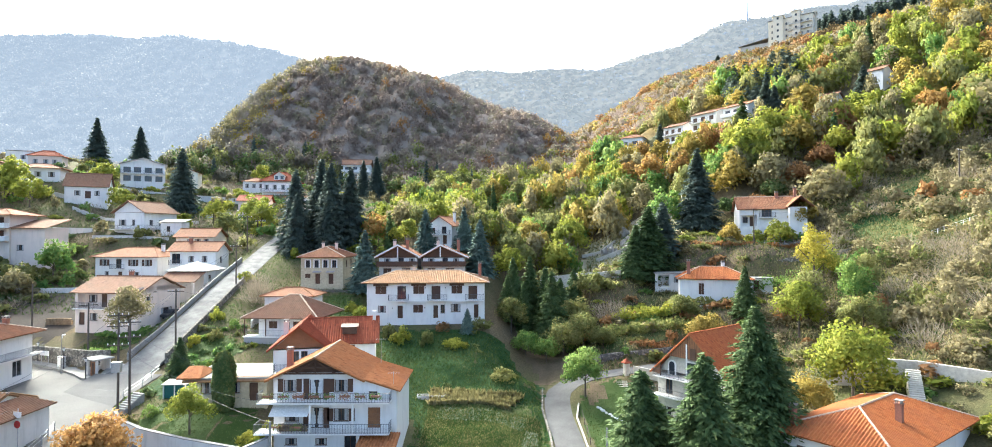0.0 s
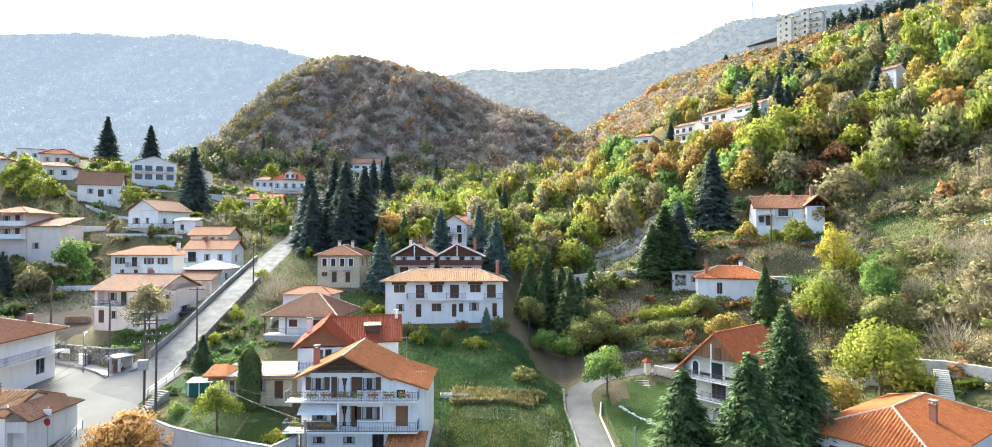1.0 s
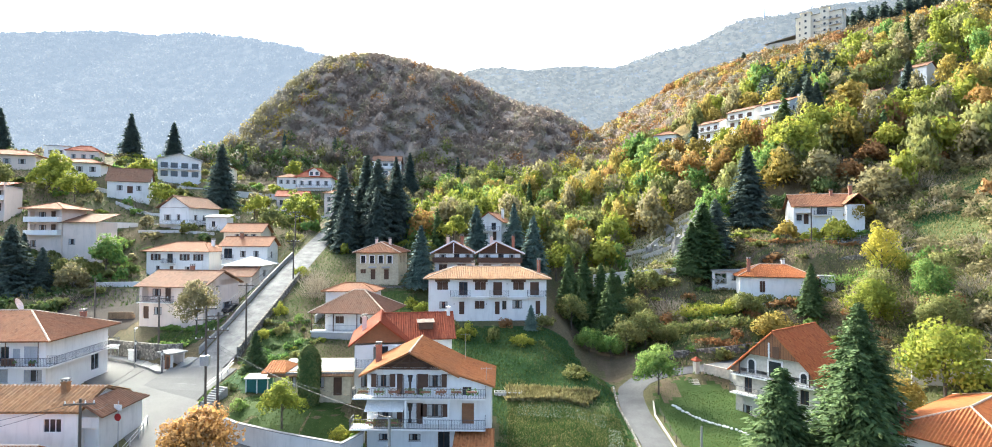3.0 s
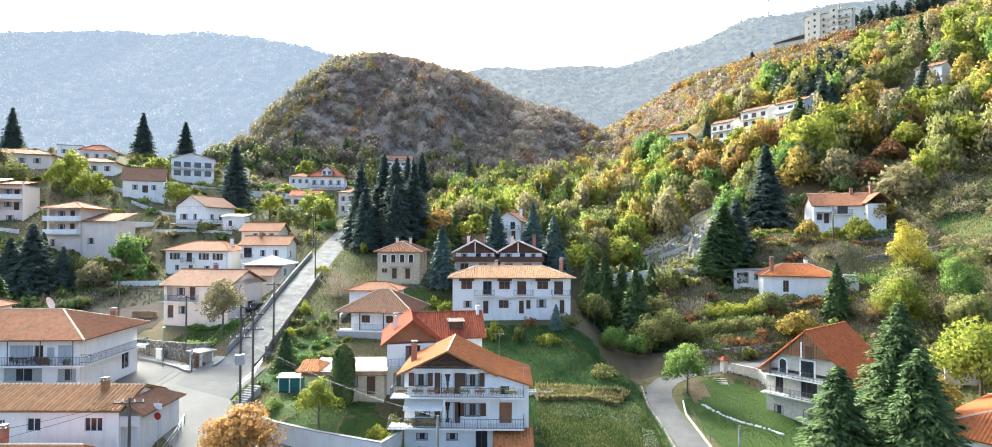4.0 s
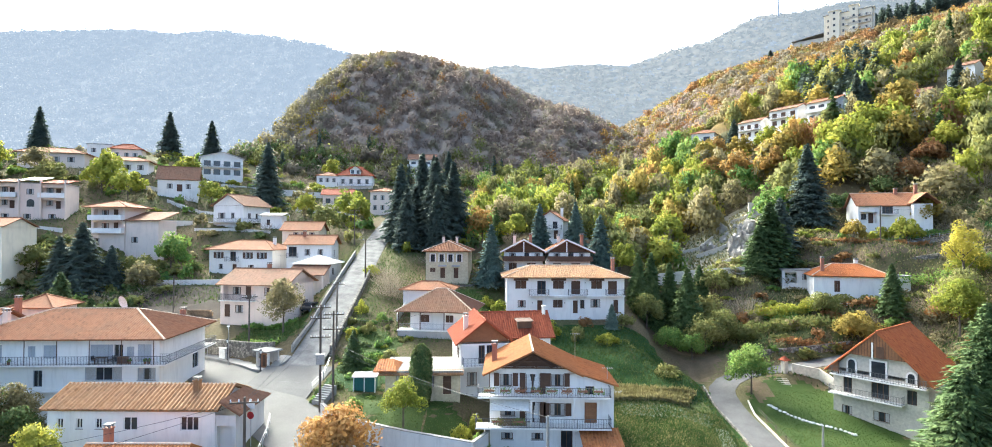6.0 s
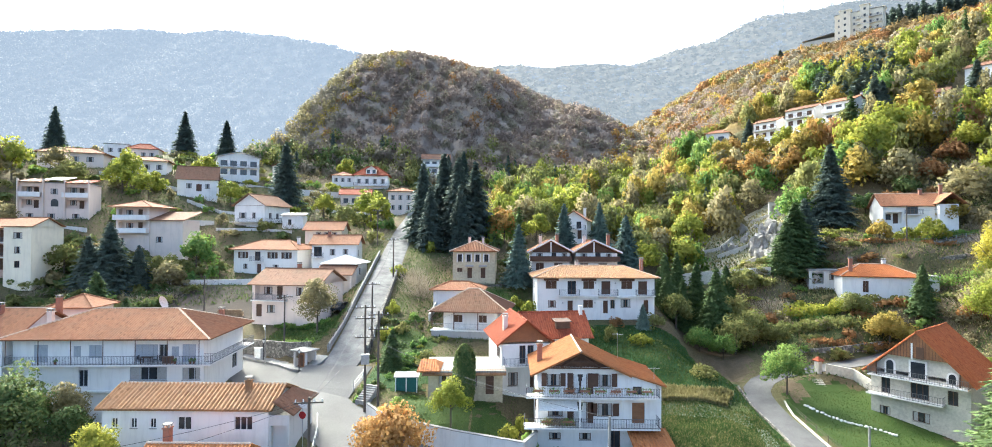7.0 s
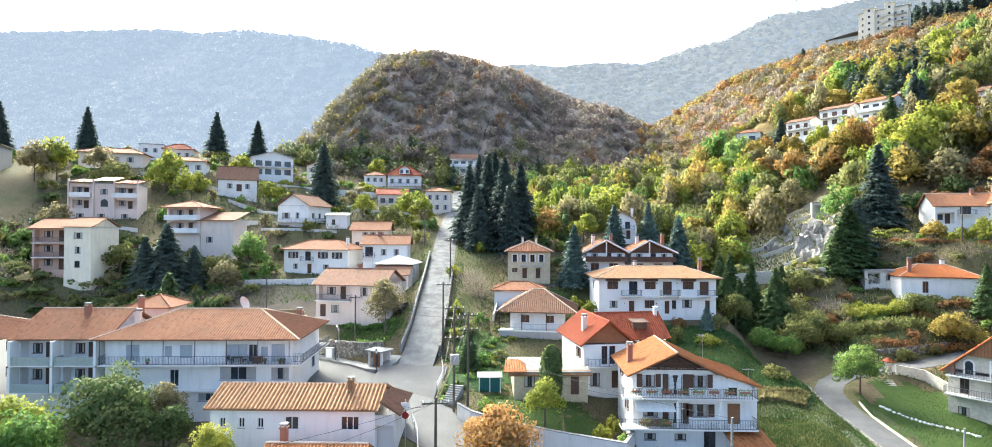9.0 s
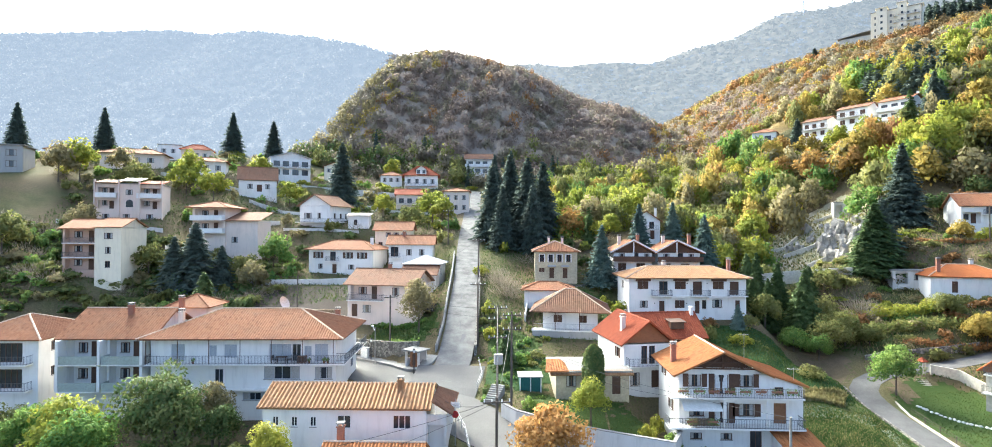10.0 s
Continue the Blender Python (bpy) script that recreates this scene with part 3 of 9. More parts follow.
def house(label, x, y, z, yaw, w, d, h, roof="hip", rise=2.0, tile="tile_clay", wall="white", trim="wood", over=0.5, ripple=False,
          holes=(), balconies=(), chimneys=(), down=3.5, pad=True, gable_wood=False, category="house", name="house", inset=None, peak=None, base_band=0.0):
    """A house whose ground floor lies at z; h: from there to the eaves. holes: (face, u, z, w, h, kind); balconies: (face, u0, u1, z, out[, solid])."""
    ob = thing(name, pose(x, y, z, 0, 0, yaw), label, category)
    if pad:
        SITES.append((x, y, z, 0.42 * math.hypot(w, d)))
    body = Geo()
    for face in "frbl":
        o, u, n, length = face_frame(face, w, d)
        mine = [q[1:] for q in holes if q[0] == face]
        wall_face(body, o, u, n, length, -down, h, mine)
    body.poly([(-w / 2, -d / 2, h), (w / 2, -d / 2, h), (w / 2, d / 2, h), (-w / 2, d / 2, h)])
    body.poly([(-w / 2, d / 2, -down), (w / 2, d / 2, -down), (w / 2, -d / 2, -down), (-w / 2, -d / 2, -down)])
    part("wall", body, wall, ob)
    for face, u0, z0, ww, hh, kind in holes:
        o, u, n, _ = face_frame(face, w, d)
        if kind != "o":
            opening(ob, o, u, n, u0, z0, ww, hh, kind, trim)
        elif ww > 2.2:                                # a loggia: door and window in its back wall
            back = (o[0] - n[0] * 1.12, o[1] - n[1] * 1.12, o[2])
            opening(ob, back, u, n, u0 + ww * 0.58, z0 + 0.02, 0.95, min(2.1, hh - 0.1), "d", trim)
            opening(ob, back, u, n, u0 + ww * 0.16, z0 + 0.8, min(1.4, ww * 0.3), 1.15, "w", trim)
    for face, u0, u1, zz, out, *solid in balconies:
        o, u, n, _ = face_frame(face, w, d)
        balcony(ob, o, u, n, u0, u1, zz, out, solid=solid[0] if solid else False)
    if roof == "flat":
        g = Geo()
        g.box(-w / 2 - over, w / 2 + over, -d / 2 - over, d / 2 + over, h + 0.003, h + 0.22)
        part("roof_slab", g, tile, ob)
    else:
        drop = 0.0
        put_roof(ob, roof, -w / 2, w / 2, -d / 2, d / 2, h - drop, h + rise, tile, over, ripple, wall, gable_wood, inset, peak)
    for cx, cy, z1, *mat in chimneys:
        chimney(ob, cx, cy, h - 0.2, z1, mat=mat[0] if mat else "white")
    if base_band:
        g = Geo()
        for face in "frbl":
            o, u, n, length = face_frame(face, w, d)
            g.obox(o, u, n, -0.02, length + 0.02, 0.003, 0.03, -down, base_band)
        part("plinth", g, "greywall", ob)
    return ob


def row(face, us, z, w, h, kind):
    return [(face, u, z, w, h, kind) for u in us]
# ---- the village: near houses ----
def chalet_front():
    """The white three-storey house with the wide front gable and long balconies."""
    W, D, H = 8.8, 8.4, 8.0
    ob = house("white three-storey house with orange tiled gable roof and long balconies", -18.6, 64.2, 0.2, 0, W, D, H, "gable_y", 2.45, "tile_orange", over=0.75, ripple=True, down=2,
               holes=[*row("f", (1.0, 6.3), 6.75, 1.3, 1.35, "S"), ("f", 3.7, 6.02, 1.4, 2.1, "C"),
                      ("f", 3.7, 3.05, 1.4, 2.1, "C"), ("f", 6.2, 3.75, 1.5, 1.3, "S"), ("f", 1.1, 3.7, 1.5, 1.3, "w"),
                      ("f", 1.2, 1.3, 1.2, 0.7, "w"), ("f", 4.3, 1.3, 1.2, 0.7, "w"), ("f", 7.3, 0.05, 1.2, 2.2, "D"),
                      ("l", 2.0, 6.6, 1.0, 1.2, "S"), ("l", 5.0, 3.6, 1.0, 1.2, "S")],
               balconies=[("f", -1.2, 12.2, 6.0, 1.5), ("f", -1.4, 12.2, 3.0, 1.7)],
               chimneys=[(-4.0, -0.6, 10.3, "brick")])
    # lower right wing under its own falling roof
    g = Geo()
    wall_face(g, (4.403, -4.2, 0), (1, 0), (0, -1), 3.9, 2.2, 6.85, [(1.0, 5.9, 0.9, 0.9), (0.9, 3.05, 1.3, 2.1)])
    wall_face(g, (8.303, -4.2, 0), (0, 1), (1, 0), 8.4, -2, 6.85, [])
    wall_face(g, (8.303, 4.2, 0), (-1, 0), (0, 1), 3.9, -2, 6.85, [])
    wall_face(g, (4.403, -4.2, 0), (1, 0), (0, -1), 3.9, -2, 2.2, [])
    g.poly([(4.403, -4.2, 6.85), (8.303, -4.2, 6.85), (8.303, 4.2, 6.85), (4.403, 4.2, 6.85)])
    g.poly([(4.403, -4.2, 6.85), (8.303, -4.2, 6.85), (4.403, -4.2, 8.1)])
    part("side_wing", g, "white", ob)
    opening(ob, (4.403, -4.2, 0), (1, 0), (0, -1), 1.0, 5.9, 0.9, 0.9, "w", "wood")
    opening(ob, (4.403, -4.2, 0), (1, 0), (0, -1), 0.9, 3.05, 1.3, 2.1, "d", "wood_warm")
    g = Geo()
    roof_slope(g, [(8.75, -4.6, 6.95), (8.75, 4.6, 6.95), (4.9, 4.6, 8.15), (4.9, -4.6, 8.15)], True)
    part("side_roof", g, "tile_orange", ob)
    g = Geo()                                          # boarded gable with timber bracing
    g.poly([(-3.1, -4.235, 8.75), (3.1, -4.235, 8.75), (0, -4.235, 10.3)])
    part("gable_panel", g, "wood", ob, "dark timber boards in the gable")
    for a, b in (((-3.3, 8.72), (3.3, 8.72)), ((0, 8.72), (0, 10.25)), ((-2.0, 8.75), (-0.2, 9.9)), ((2.0, 8.75), (0.2, 9.9)), ((-2.2, 9.3), (2.2, 9.3))):
        g = Geo()
        g.tube((a[0], -4.6, a[1]), (b[0], -4.6, b[1]), 0.10, n=4)
        part("gable_beam", g, "wood", ob)
    g = Geo()                                          # rolled-out awning
    g.prism([(-4.3, -4.22, 5.75), (-0.4, -4.22, 5.75), (-0.4, -5.9, 4.75), (-4.3, -5.9, 4.75)], 0.03)
    part("awning", g, "awning", ob, "pale canvas awning")
    for s, xx in ((1, -0.2), (1, 4.1)):
        g = Geo()
        g.box(xx - 0.1, xx + 0.1, -5.75, -5.55, 3.0, 5.8)
        part("column", g, "white", ob)
    g = Geo()
    g.box(5.1, 8.2, -8.8, -4.24, -0.3, 1.9)
    part("garage", g, "white", ob)
    g = Geo()
    roof_slope(g, [(4.7, -9.2, 1.75), (8.7, -9.2, 1.75), (8.7, -4.25, 2.6), (4.7, -4.25, 2.6)], True)
    part("garage_roof", g, "tile_orange", ob)
    return ob


def red_roof_house():
    """L-shaped house under red tiles."""
    ob = house("white house with red tiled roof and wooden gable", -24.8, 75.0, 4.0, 11, 6.0, 9.6, 5.3, "gable_y", 2.9, "tile_red", over=0.7, ripple=True, gable_wood="wood_warm", down=3,
               holes=[("f", 2.2, 2.9, 0.75, 2.2, "D"), ("f", 3.2, 2.9, 0.75, 2.2, "D"), ("f", 0.8, 0.3, 1.2, 1.6, "w"), ("f", 3.5, 0.0, 1.0, 2.1, "d"), ("l", 7, 3.4, 0.9, 1.2, "S")],
               balconies=[("f", 0.2, 6.4, 2.85, 1.2)], chimneys=[(-2.0, -1.8, 8.2, "pink")])
    g = Geo()
    wall_face(g, (3.003, -1.6, 0), (1, 0), (0, -1), 6.0, -3, 5.6, [(0.5, 3.2, 1.0, 1.9), (2.4, 3.2, 1.0, 1.9)])
    wall_face(g, (9.003, -1.6, 0), (0, 1), (1, 0), 6.4, -3, 5.6, [])
    part("side_wing", g, "white", ob)
    for uu in (0.5, 2.4):
        opening(ob, (3.003, -1.6, 0), (1, 0), (0, -1), uu, 3.2, 1.0, 1.9, "X", "wood")
    g = Geo()
    roof_slope(g, [(0.6, -2.3, 5.35), (9.5, -2.3, 5.35), (9.5, 1.6, 8.2), (0.6, 1.6, 8.2)], True)
    roof_slope(g, [(9.5, 5.4, 5.35), (0.6, 5.4, 5.35), (0.6, 1.6, 8.2), (9.5, 1.6, 8.2)], False)
    part("side_roof", g, "tile_red", ob)
    g = Geo()
    ridge_cap(g, (0.3, 1.6, 8.22), (9.5, 1.6, 8.22))
    part("ridge_tiles", g, "tile_red", ob)
    g = Geo()
    g.poly([(9.0, -1.6, 5.6), (9.0, 4.8, 5.6), (9.0, 1.6, 8.0)])
    part("gable_end", g, "white", ob)
    g = Geo()
    g.box(4.8, 6.6, -1.2, -0.4, 6.4, 7.3)
    g.prism([(4.6, -1.5, 7.35), (6.8, -1.5, 7.35), (6.8, 0.4, 7.55), (4.6, 0.4, 7.55)], 0.08)
    part("dormer", g, "wood", ob, "low roof dormer")
    chimney(ob, 8.8, 1.2, 7.5, 8.9, 0.4, "white", False)
    return ob


def porch_house():
    """The one-storey house under a wide hipped roof on posts."""
    ob = house("single-storey white house with hipped clay roof on porch posts", -31.4, 90.2, 8.3, -6, 8.2, 6.6, 2.7, "hip", 3.0, "tile_old", over=1.9, ripple=True, down=1.4,
               holes=[("f", 1.6, 0.9, 1.3, 1.1, "X"), ("f", 5.4, 0.9, 1.2, 1.1, "X"), ("l", 2.5, 0.1, 1.0, 2.1, "d")], chimneys=[], base_band=0)
    g = Geo()
    g.box(-5.7, 5.7, -5.0, -3.303, -0.2, 0.0)
    part("porch_slab", g, "white", ob)
    g = Geo()
    g.box(-5.6, 5.6, -4.9, -3.31, -1.4, -0.204)
    part("porch_base", g, "greywall", ob)
    for xx in (-5.5, -2.2, 1.4, 5.5):
        g = Geo()
        g.box(xx - 0.06, xx + 0.06, -4.9, -4.78, 0.0, 2.6)
        part("post", g, "wood", ob)
    g = Geo()
    for z in (0.1, 0.9):
        g.box(-5.5, 5.5, -4.88, -4.84, z - 0.02, z + 0.02)
    for k in range(70):
        g.box(-5.5 + k * 0.158, -5.485 + k * 0.158, -4.87, -4.85, 0.1, 0.9)
    part("railing", g, "metal", ob)
    return ob


def long_villa():
    """The long two-storey villa with bays and small balconies."""
    W = 19.4
    hs = []
    for u in (1.4, 7.6, 13.9):
        hs += [("f", u, 4.0, 1.8, 1.3, "X")]
    for u in (10.6, 16.7):
        hs += [("f", u, 3.1, 1.5, 2.2, "d")]
    hs += [("f", 5.0, 3.1, 1.4, 2.2, "D"), ("f", 1.8, 1.0, 1.3, 1.1, "w"), ("f", 7.6, 0.9, 1.6, 1.3, "X"), ("f", 13.8, 1.0, 1.6, 1.3, "w"),
           ("f", 5.0, 0.0, 0.9, 2.1, "d"), ("f", 10.9, 0.0, 0.8, 2.1, "d"), ("f", 12.1, 0.8, 0.7, 1.4, "w"), ("f", 17.6, 0.0, 0.8, 2.2, "d"), ("l", 3.5, 3.9, 1.2, 1.2, "w"), ("r", 3.5, 3.9, 1.2, 1.2, "w")]
    ob = house("long white two-storey villa with tan hipped roof and small balconies", -11.8, 100.0, 9.5, 2.5, W, 8.6, 5.9, "hip", 1.75, "tile_tan", over=0.8, ripple=True, holes=hs, trim="wood",
               balconies=[("f", 3.6, 6.9, 3.0, 1.1), ("f", 10.0, 13.2, 3.0, 1.1), ("f", 16.2, 19.3, 3.0, 1.1)], chimneys=[(9.0, 1.2, 8.6, "brick"), (-2.4, 1.0, 8.1, "pink")])
    for u in (1.1, 7.3, 13.6):
        g = Geo()
        g.box(-W / 2 + u, -W / 2 + u + 2.4, -4.75, -4.31, 5.35, 5.72)
        part("window_hood", g, "wood", ob)
    for a in (6.9, 13.1):
        g = Geo()
        g.box(-W / 2 + a, -W / 2 + a + 3.2, -4.75, -4.303, 2.6, 2.95)
        part("ledge", g, "white", ob)
    for u, z in ((4.2, 1.7), (9.5, 1.7), (9.6, 5.0), (12.9, 5.0)):
        g = Geo()
        g.tube((-W / 2 + u, -4.32, z), (-W / 2 + u, -4.45, z), 0.09, n=6)
        part("wall_lamp", g, "iron", ob)
    return ob


def twin_chalets():
    for x, lw, pk, chim in ((-18.3, 8.0, 0.0, 1.4), (-9.8, 8.6, -0.6, 2.6)):
        ob = house("white chalet with dark timber gable, balcony and white bargeboards", x, 111.5, 14.8, 1, lw - 0.9, 8.0, 4.2, "gable_y", 2.3, "tile_clay", over=0.8, gable_wood="wood", peak=pk,
                   holes=[("f", 0.8, 0.5, 1.5, 1.8, "X"), ("f", 4.2, 0.5, 1.6, 1.8, "X"), ("f", 0.9, 3.0, 1.2, 1.1, "w"), ("f", 3.6, 2.9, 1.0, 1.3, "D"), ("f", 5.6, 3.0, 1.0, 1.1, "w")], chimneys=[(chim, -1.5, 7.4, "brick"), (-1.5, 1.5, 7.2, "pink")])
        o, u, n, _ = face_frame("f", lw - 0.9, 8.0)
        g = Geo()
        g.obox(o, u, n, -0.3, lw - 0.6, 0.003, 1.1, 2.65, 2.8)
        g.obox(o, u, n, -0.3, lw - 0.6, 1.0, 1.1, 2.8, 3.6)
        part("wooden_balcony", g, "wood", ob, "dark boarded balcony front")
        hw = lw / 2 + 0.35
        for s in (-1, 1):
            g = Geo()
            e = s * hw - (0.0)
            a, b = Vector((e, -4.83, 4.15)), Vector((pk, -4.83, 6.47))
            d = Vector((0, -0.06, 0))
            g.poly([a, b, b + Vector((0, 0, 0.3)), a + Vector((0, 0, 0.3))] if s < 0 else [b, a, a + Vector((0, 0, 0.3)), b + Vector((0, 0, 0.3))])
            g.poly([p + d for p in ([a, b, b + Vector((0, 0, 0.3)), a + Vector((0, 0, 0.3))] if s < 0 else [b, a, a + Vector((0, 0, 0.3)), b + Vector((0, 0, 0.3))])])
            part("bargeboard", g, "frame_white", ob)
        g = Geo()
        g.box(pk - 0.1, pk + 0.1, -4.8, -4.6, 2.8, 6.2)
        part("gable_post", g, "frame_white", ob)


def stone_house():
    ob = house("ochre stone two-storey house with hipped clay roof", -32.4, 112.0, 14.2, -1, 7.9, 8.6, 5.0, "hip", 1.9, "tile_clay", wall="ochre", over=0.6, ripple=True, inset=3.2,
               holes=[*row("f", (0.9, 2.55, 4.2, 5.85), 3.05, 0.8, 1.35, "w"), ("f", 0.8, 1.1, 1.0, 0.8, "X"), ("f", 2.7, 0.0, 0.9, 1.9, "d"), ("f", 5.2, 0.0, 0.9, 1.9, "d"), *row("r", (2.0, 5.2), 3.05, 0.8, 1.35, "w")], base_band=0)
    for u in (0.9, 2.55, 4.2, 5.85):                    # pale stone surrounds
        g = Geo()
        o, uu, n, _ = face_frame("f", 7.9, 8.6)
        for a, b, c, e in ((-0.18, 0, -0.1, 1.5), (0.8, 0.98, -0.1, 1.5), (0.0, 0.8, 1.35, 1.5)):
            g.obox(o, uu, n, u + a, u + b, 0.003, 0.05, 3.05 + c, 3.05 + e)
        part("window_surround", g, "frame_white", ob)
    for u in (2.4, 4.9):
        g = Geo()
        g.prism([(-3.95 + u, -5.2, 2.2), (-3.95 + u + 1.5, -5.2, 2.2), (-3.95 + u + 1.5, -4.31, 2.4), (-3.95 + u, -4.31, 2.4)], 0.06)
        part("door_canopy", g, "greywall", ob)
    for x, y in ((-1.2, 0.2), (1.4, 0.2)):
        chimney(ob, x, y, 6.2, 7.4, 0.45, "pink")
    return ob


def guest_house():
    """The long white guest house: gallery on the upper floor, terraces on its left wing."""
    W, D = 21.0, 11.4
    hs = [*row("f", (2.3, 13.4, 18.6), 5.35, 1.5, 2.0, "X"), ("f", 16.0, 5.35, 1.0, 2.0, "D"), ("f", 14.9, 5.35, 1.0, 2.0, "X"), ("f", 6.6, 6.0, 0.8, 1.2, "X"), ("f", 8.3, 5.8, 1.4, 1.5, "X"),
          ("f", 15.9 - 3.0, 6.0, 0.1, 0.1, "o"), ("f", 17.4, 6.0, 0.8, 1.1, "X"), ("f", 12.8, 3.3, 4.1, 1.5, "w"), ("f", 18.6, 3.3, 2.0, 1.4, "w"), ("f", 7.2, 2.6, 1.0, 1.9, "D"),
          ("f", 10.4, 0.9, 2.8, 0.9, "w"), ("f", 14.5, -1.2, 2.0, 2.4, "d"), ("r", 8.0, 2.7, 1.6, 2.0, "D")]
    ob = house("long white guest house with clay hipped roof and upper gallery", -71.6, 70.4, 2.5, 4, W, D, 8.1, "hip", 2.6, "tile_clay", over=1.1, ripple=True, holes=hs, trim="shutter_grey", down=2.5,
               balconies=[("f", 0.0, W + 1.3, 5.3, 1.3)], chimneys=[(8.4, 4.0, 9.9, "brick"), (-8.6, -2.6, 10.6, "pink")], category="guest house")
    o, u, n, _ = face_frame("r", W, D)
    balcony(ob, o, u, n, 0.0, D + 0.5, 5.3, 1.3)
    for k in range(7):
        g = Geo()
        xx = -W / 2 + 0.1 + k * 3.48
        g.tube((xx, -D / 2 - 1.2, 5.3), (xx, -D / 2 - 1.2, 8.05), 0.045, n=6)
        part("gallery_post", g, "wood", ob)
    g = Geo()
    g.box(-W / 2, W / 2 + 0.1, -D / 2 - 0.5, -D / 2 - 0.003, 2.05, 2.25)
    part("ledge", g, "white", ob)
    # left wing
    wing = house("white terraced wing of a guest house under clay tiles", -87.2, 69.0, 2.5, 4, 9.6, 10.0, 8.0, "gable_x", 2.8, "tile_clay", over=0.7, ripple=True, down=2.5,
                 holes=[("f", 0.3, 5.3, 3.4, 2.5, "o"), ("f", 5.1, 5.3, 3.4, 2.5, "o"), ("f", 0.3, 2.3, 3.4, 2.5, "o"), ("f", 5.1, 2.3, 3.4, 2.5, "o")],
                 balconies=[("f", 0.0, 4.4, 5.2, 1.3, "panel"), ("f", 5.0, 9.4, 5.2, 1.3, "panel"), ("f", 0.0, 4.4, 2.2, 1.3, "panel"), ("f", 5.0, 9.4, 2.2, 1.3, "panel")], chimneys=[(0.5, -1.2, 11.2, "brick"), (4.4, 3.0, 11.6, "brick")], category="guest house")
    for a in (-4.7, -0.1, 4.6):
        for z0, z1 in ((2.2, 5.0), (5.2, 7.9)):
            g = Geo()
            g.box(a - 0.15, a + 0.15, -6.4, -5.003, z0, z1)
            part("fin_wall", g, "white", wing)
    house("white three-storey house with arched loggias and clay roof", -99.8, 68.5, 2.0, 4, 9.0, 9.5, 8.3, "hip", 2.2, "tile_clay", over=0.8, ripple=True, down=2.5,
          holes=[*row("f", (0.6, 4.6), 5.6, 2.6, 2.2, "D"), *row("f", (0.6, 4.6), 2.6, 2.6, 2.2, "D"), *row("r", (2.0,), 6.6, 0.7, 1.1, "w"), *row("r", (2.0,), 3.6, 0.7, 1.1, "w")],
          balconies=[("f", 0.2, 4.0, 5.5, 1.2), ("f", 4.4, 8.4, 5.5, 1.2), ("f", 0.2, 4.0, 2.5, 1.2), ("f", 4.4, 8.4, 2.5, 1.2)], chimneys=[(-2.6, -2.0, 11.2, "white")])
    # tiled turret behind, and the dish on the roof
    house("small tiled stair turret behind the guest house", -84.5, 78.5, 2.5, 4, 5.0, 5.0, 10.0, "hip", 1.5, "tile_clay", wall="pink", over=0.6, category="turret", name="turret", pad=False)


def store_house():
    """The low white house beside the road, with the strongly ribbed old tiles."""
    ob = house("low white house with weathered ribbed clay tiles", -56.2, 57.0, 2.0, 1, 15.6, 6.8, 4.2, "gable_x", 1.45, "tile_tan", over=0.45, ripple=0.15, wall="white", down=2, trim="frame_white",
               holes=[("f", 0.9, 2.35, 0.6, 0.95, "w"), ("f", 2.7, 2.35, 0.6, 0.95, "w"), ("f", 4.5, 2.35, 0.6, 0.95, "w"), ("f", 7.1, 2.2, 1.3, 1.25, "D"), ("f", 12.4, 2.2, 1.7, 1.3, "D")], chimneys=[(4.9, -1.0, 6.2, "tile_tan")])
    g = Geo()
    wall_face(g, (7.803, -3.3, 0), (1, 0), (0, -1), 1.9, -2, 3.6, [(0.15, 0.2, 1.5, 2.4)], 0.6)
    wall_face(g, (9.703, -3.3, 0), (0, 1), (1, 0), 6.6, -2, 3.6, [])
    part("lean_to", g, "oldwhite", ob)
    g = Geo()
    roof_slope(g, [(10.3, -3.7, 3.75), (10.3, 3.6, 3.75), (8.3, 1.5, 5.0), (8.3, -3.7, 5.0)], True)
    part("lean_to_roof", g, "tile_old", ob)
    low = house("low outbuilding under clay tiles", -51.9, 48.2, 0.2, 1, 8.0, 4.5, 3.4, "gable_x", 1.4, "tile_orange", over=0.4, ripple=True, wall="oldwhite", chimneys=[(-3.2, 1.0, 5.7, "brick")], name="outbuilding", category="outbuilding")


def annex():
    ob = house("low building with a flat concrete roof", -31.2, 70.6, 4.0, 4, 8.6, 7.0, 2.55, "flat", 0, "dirty_slab", wall="ochre", over=0.35, down=2,
               holes=[("f", 1.2, 0.9, 1.2, 1.3, "w"), ("f", 4.2, 0.9, 1.4, 1.4, "w"), ("f", 6.6, 0.0, 1.0, 2.1, "d")], name="annex", category="outbuilding")
    g = Geo()
    roof_slope(g, [(-5.0, -4.1, 2.4), (4.7, -4.1, 2.4), (4.7, -3.4, 2.8), (-5.0, -3.4, 2.8)], True)
    part("tile_edge", g, "tile_tan", ob)
    g = Geo()
    roof_slope(g, [(-5.6, -4.2, 2.85), (-2.9, -4.2, 2.85), (-3.6, -1.6, 3.7), (-5.2, -1.6, 3.7)], True)
    roof_slope(g, [(-2.9, -4.2, 2.85), (-2.7, 0.5, 2.85), (-3.6, -1.6, 3.7)], False)
    part("corner_roof", g, "tile_orange", ob)


def arch_shape(x0, x1, z0, z1, y, n=8):
    """A round-headed outline standing at depth y."""
    r = (x1 - x0) / 2
    return [(x0, y, z0), (x1, y, z0)] + [(x0 + r + r * math.cos(math.pi * k / n), y, z1 - r + r * math.sin(math.pi * k / n)) for k in range(n + 1)]


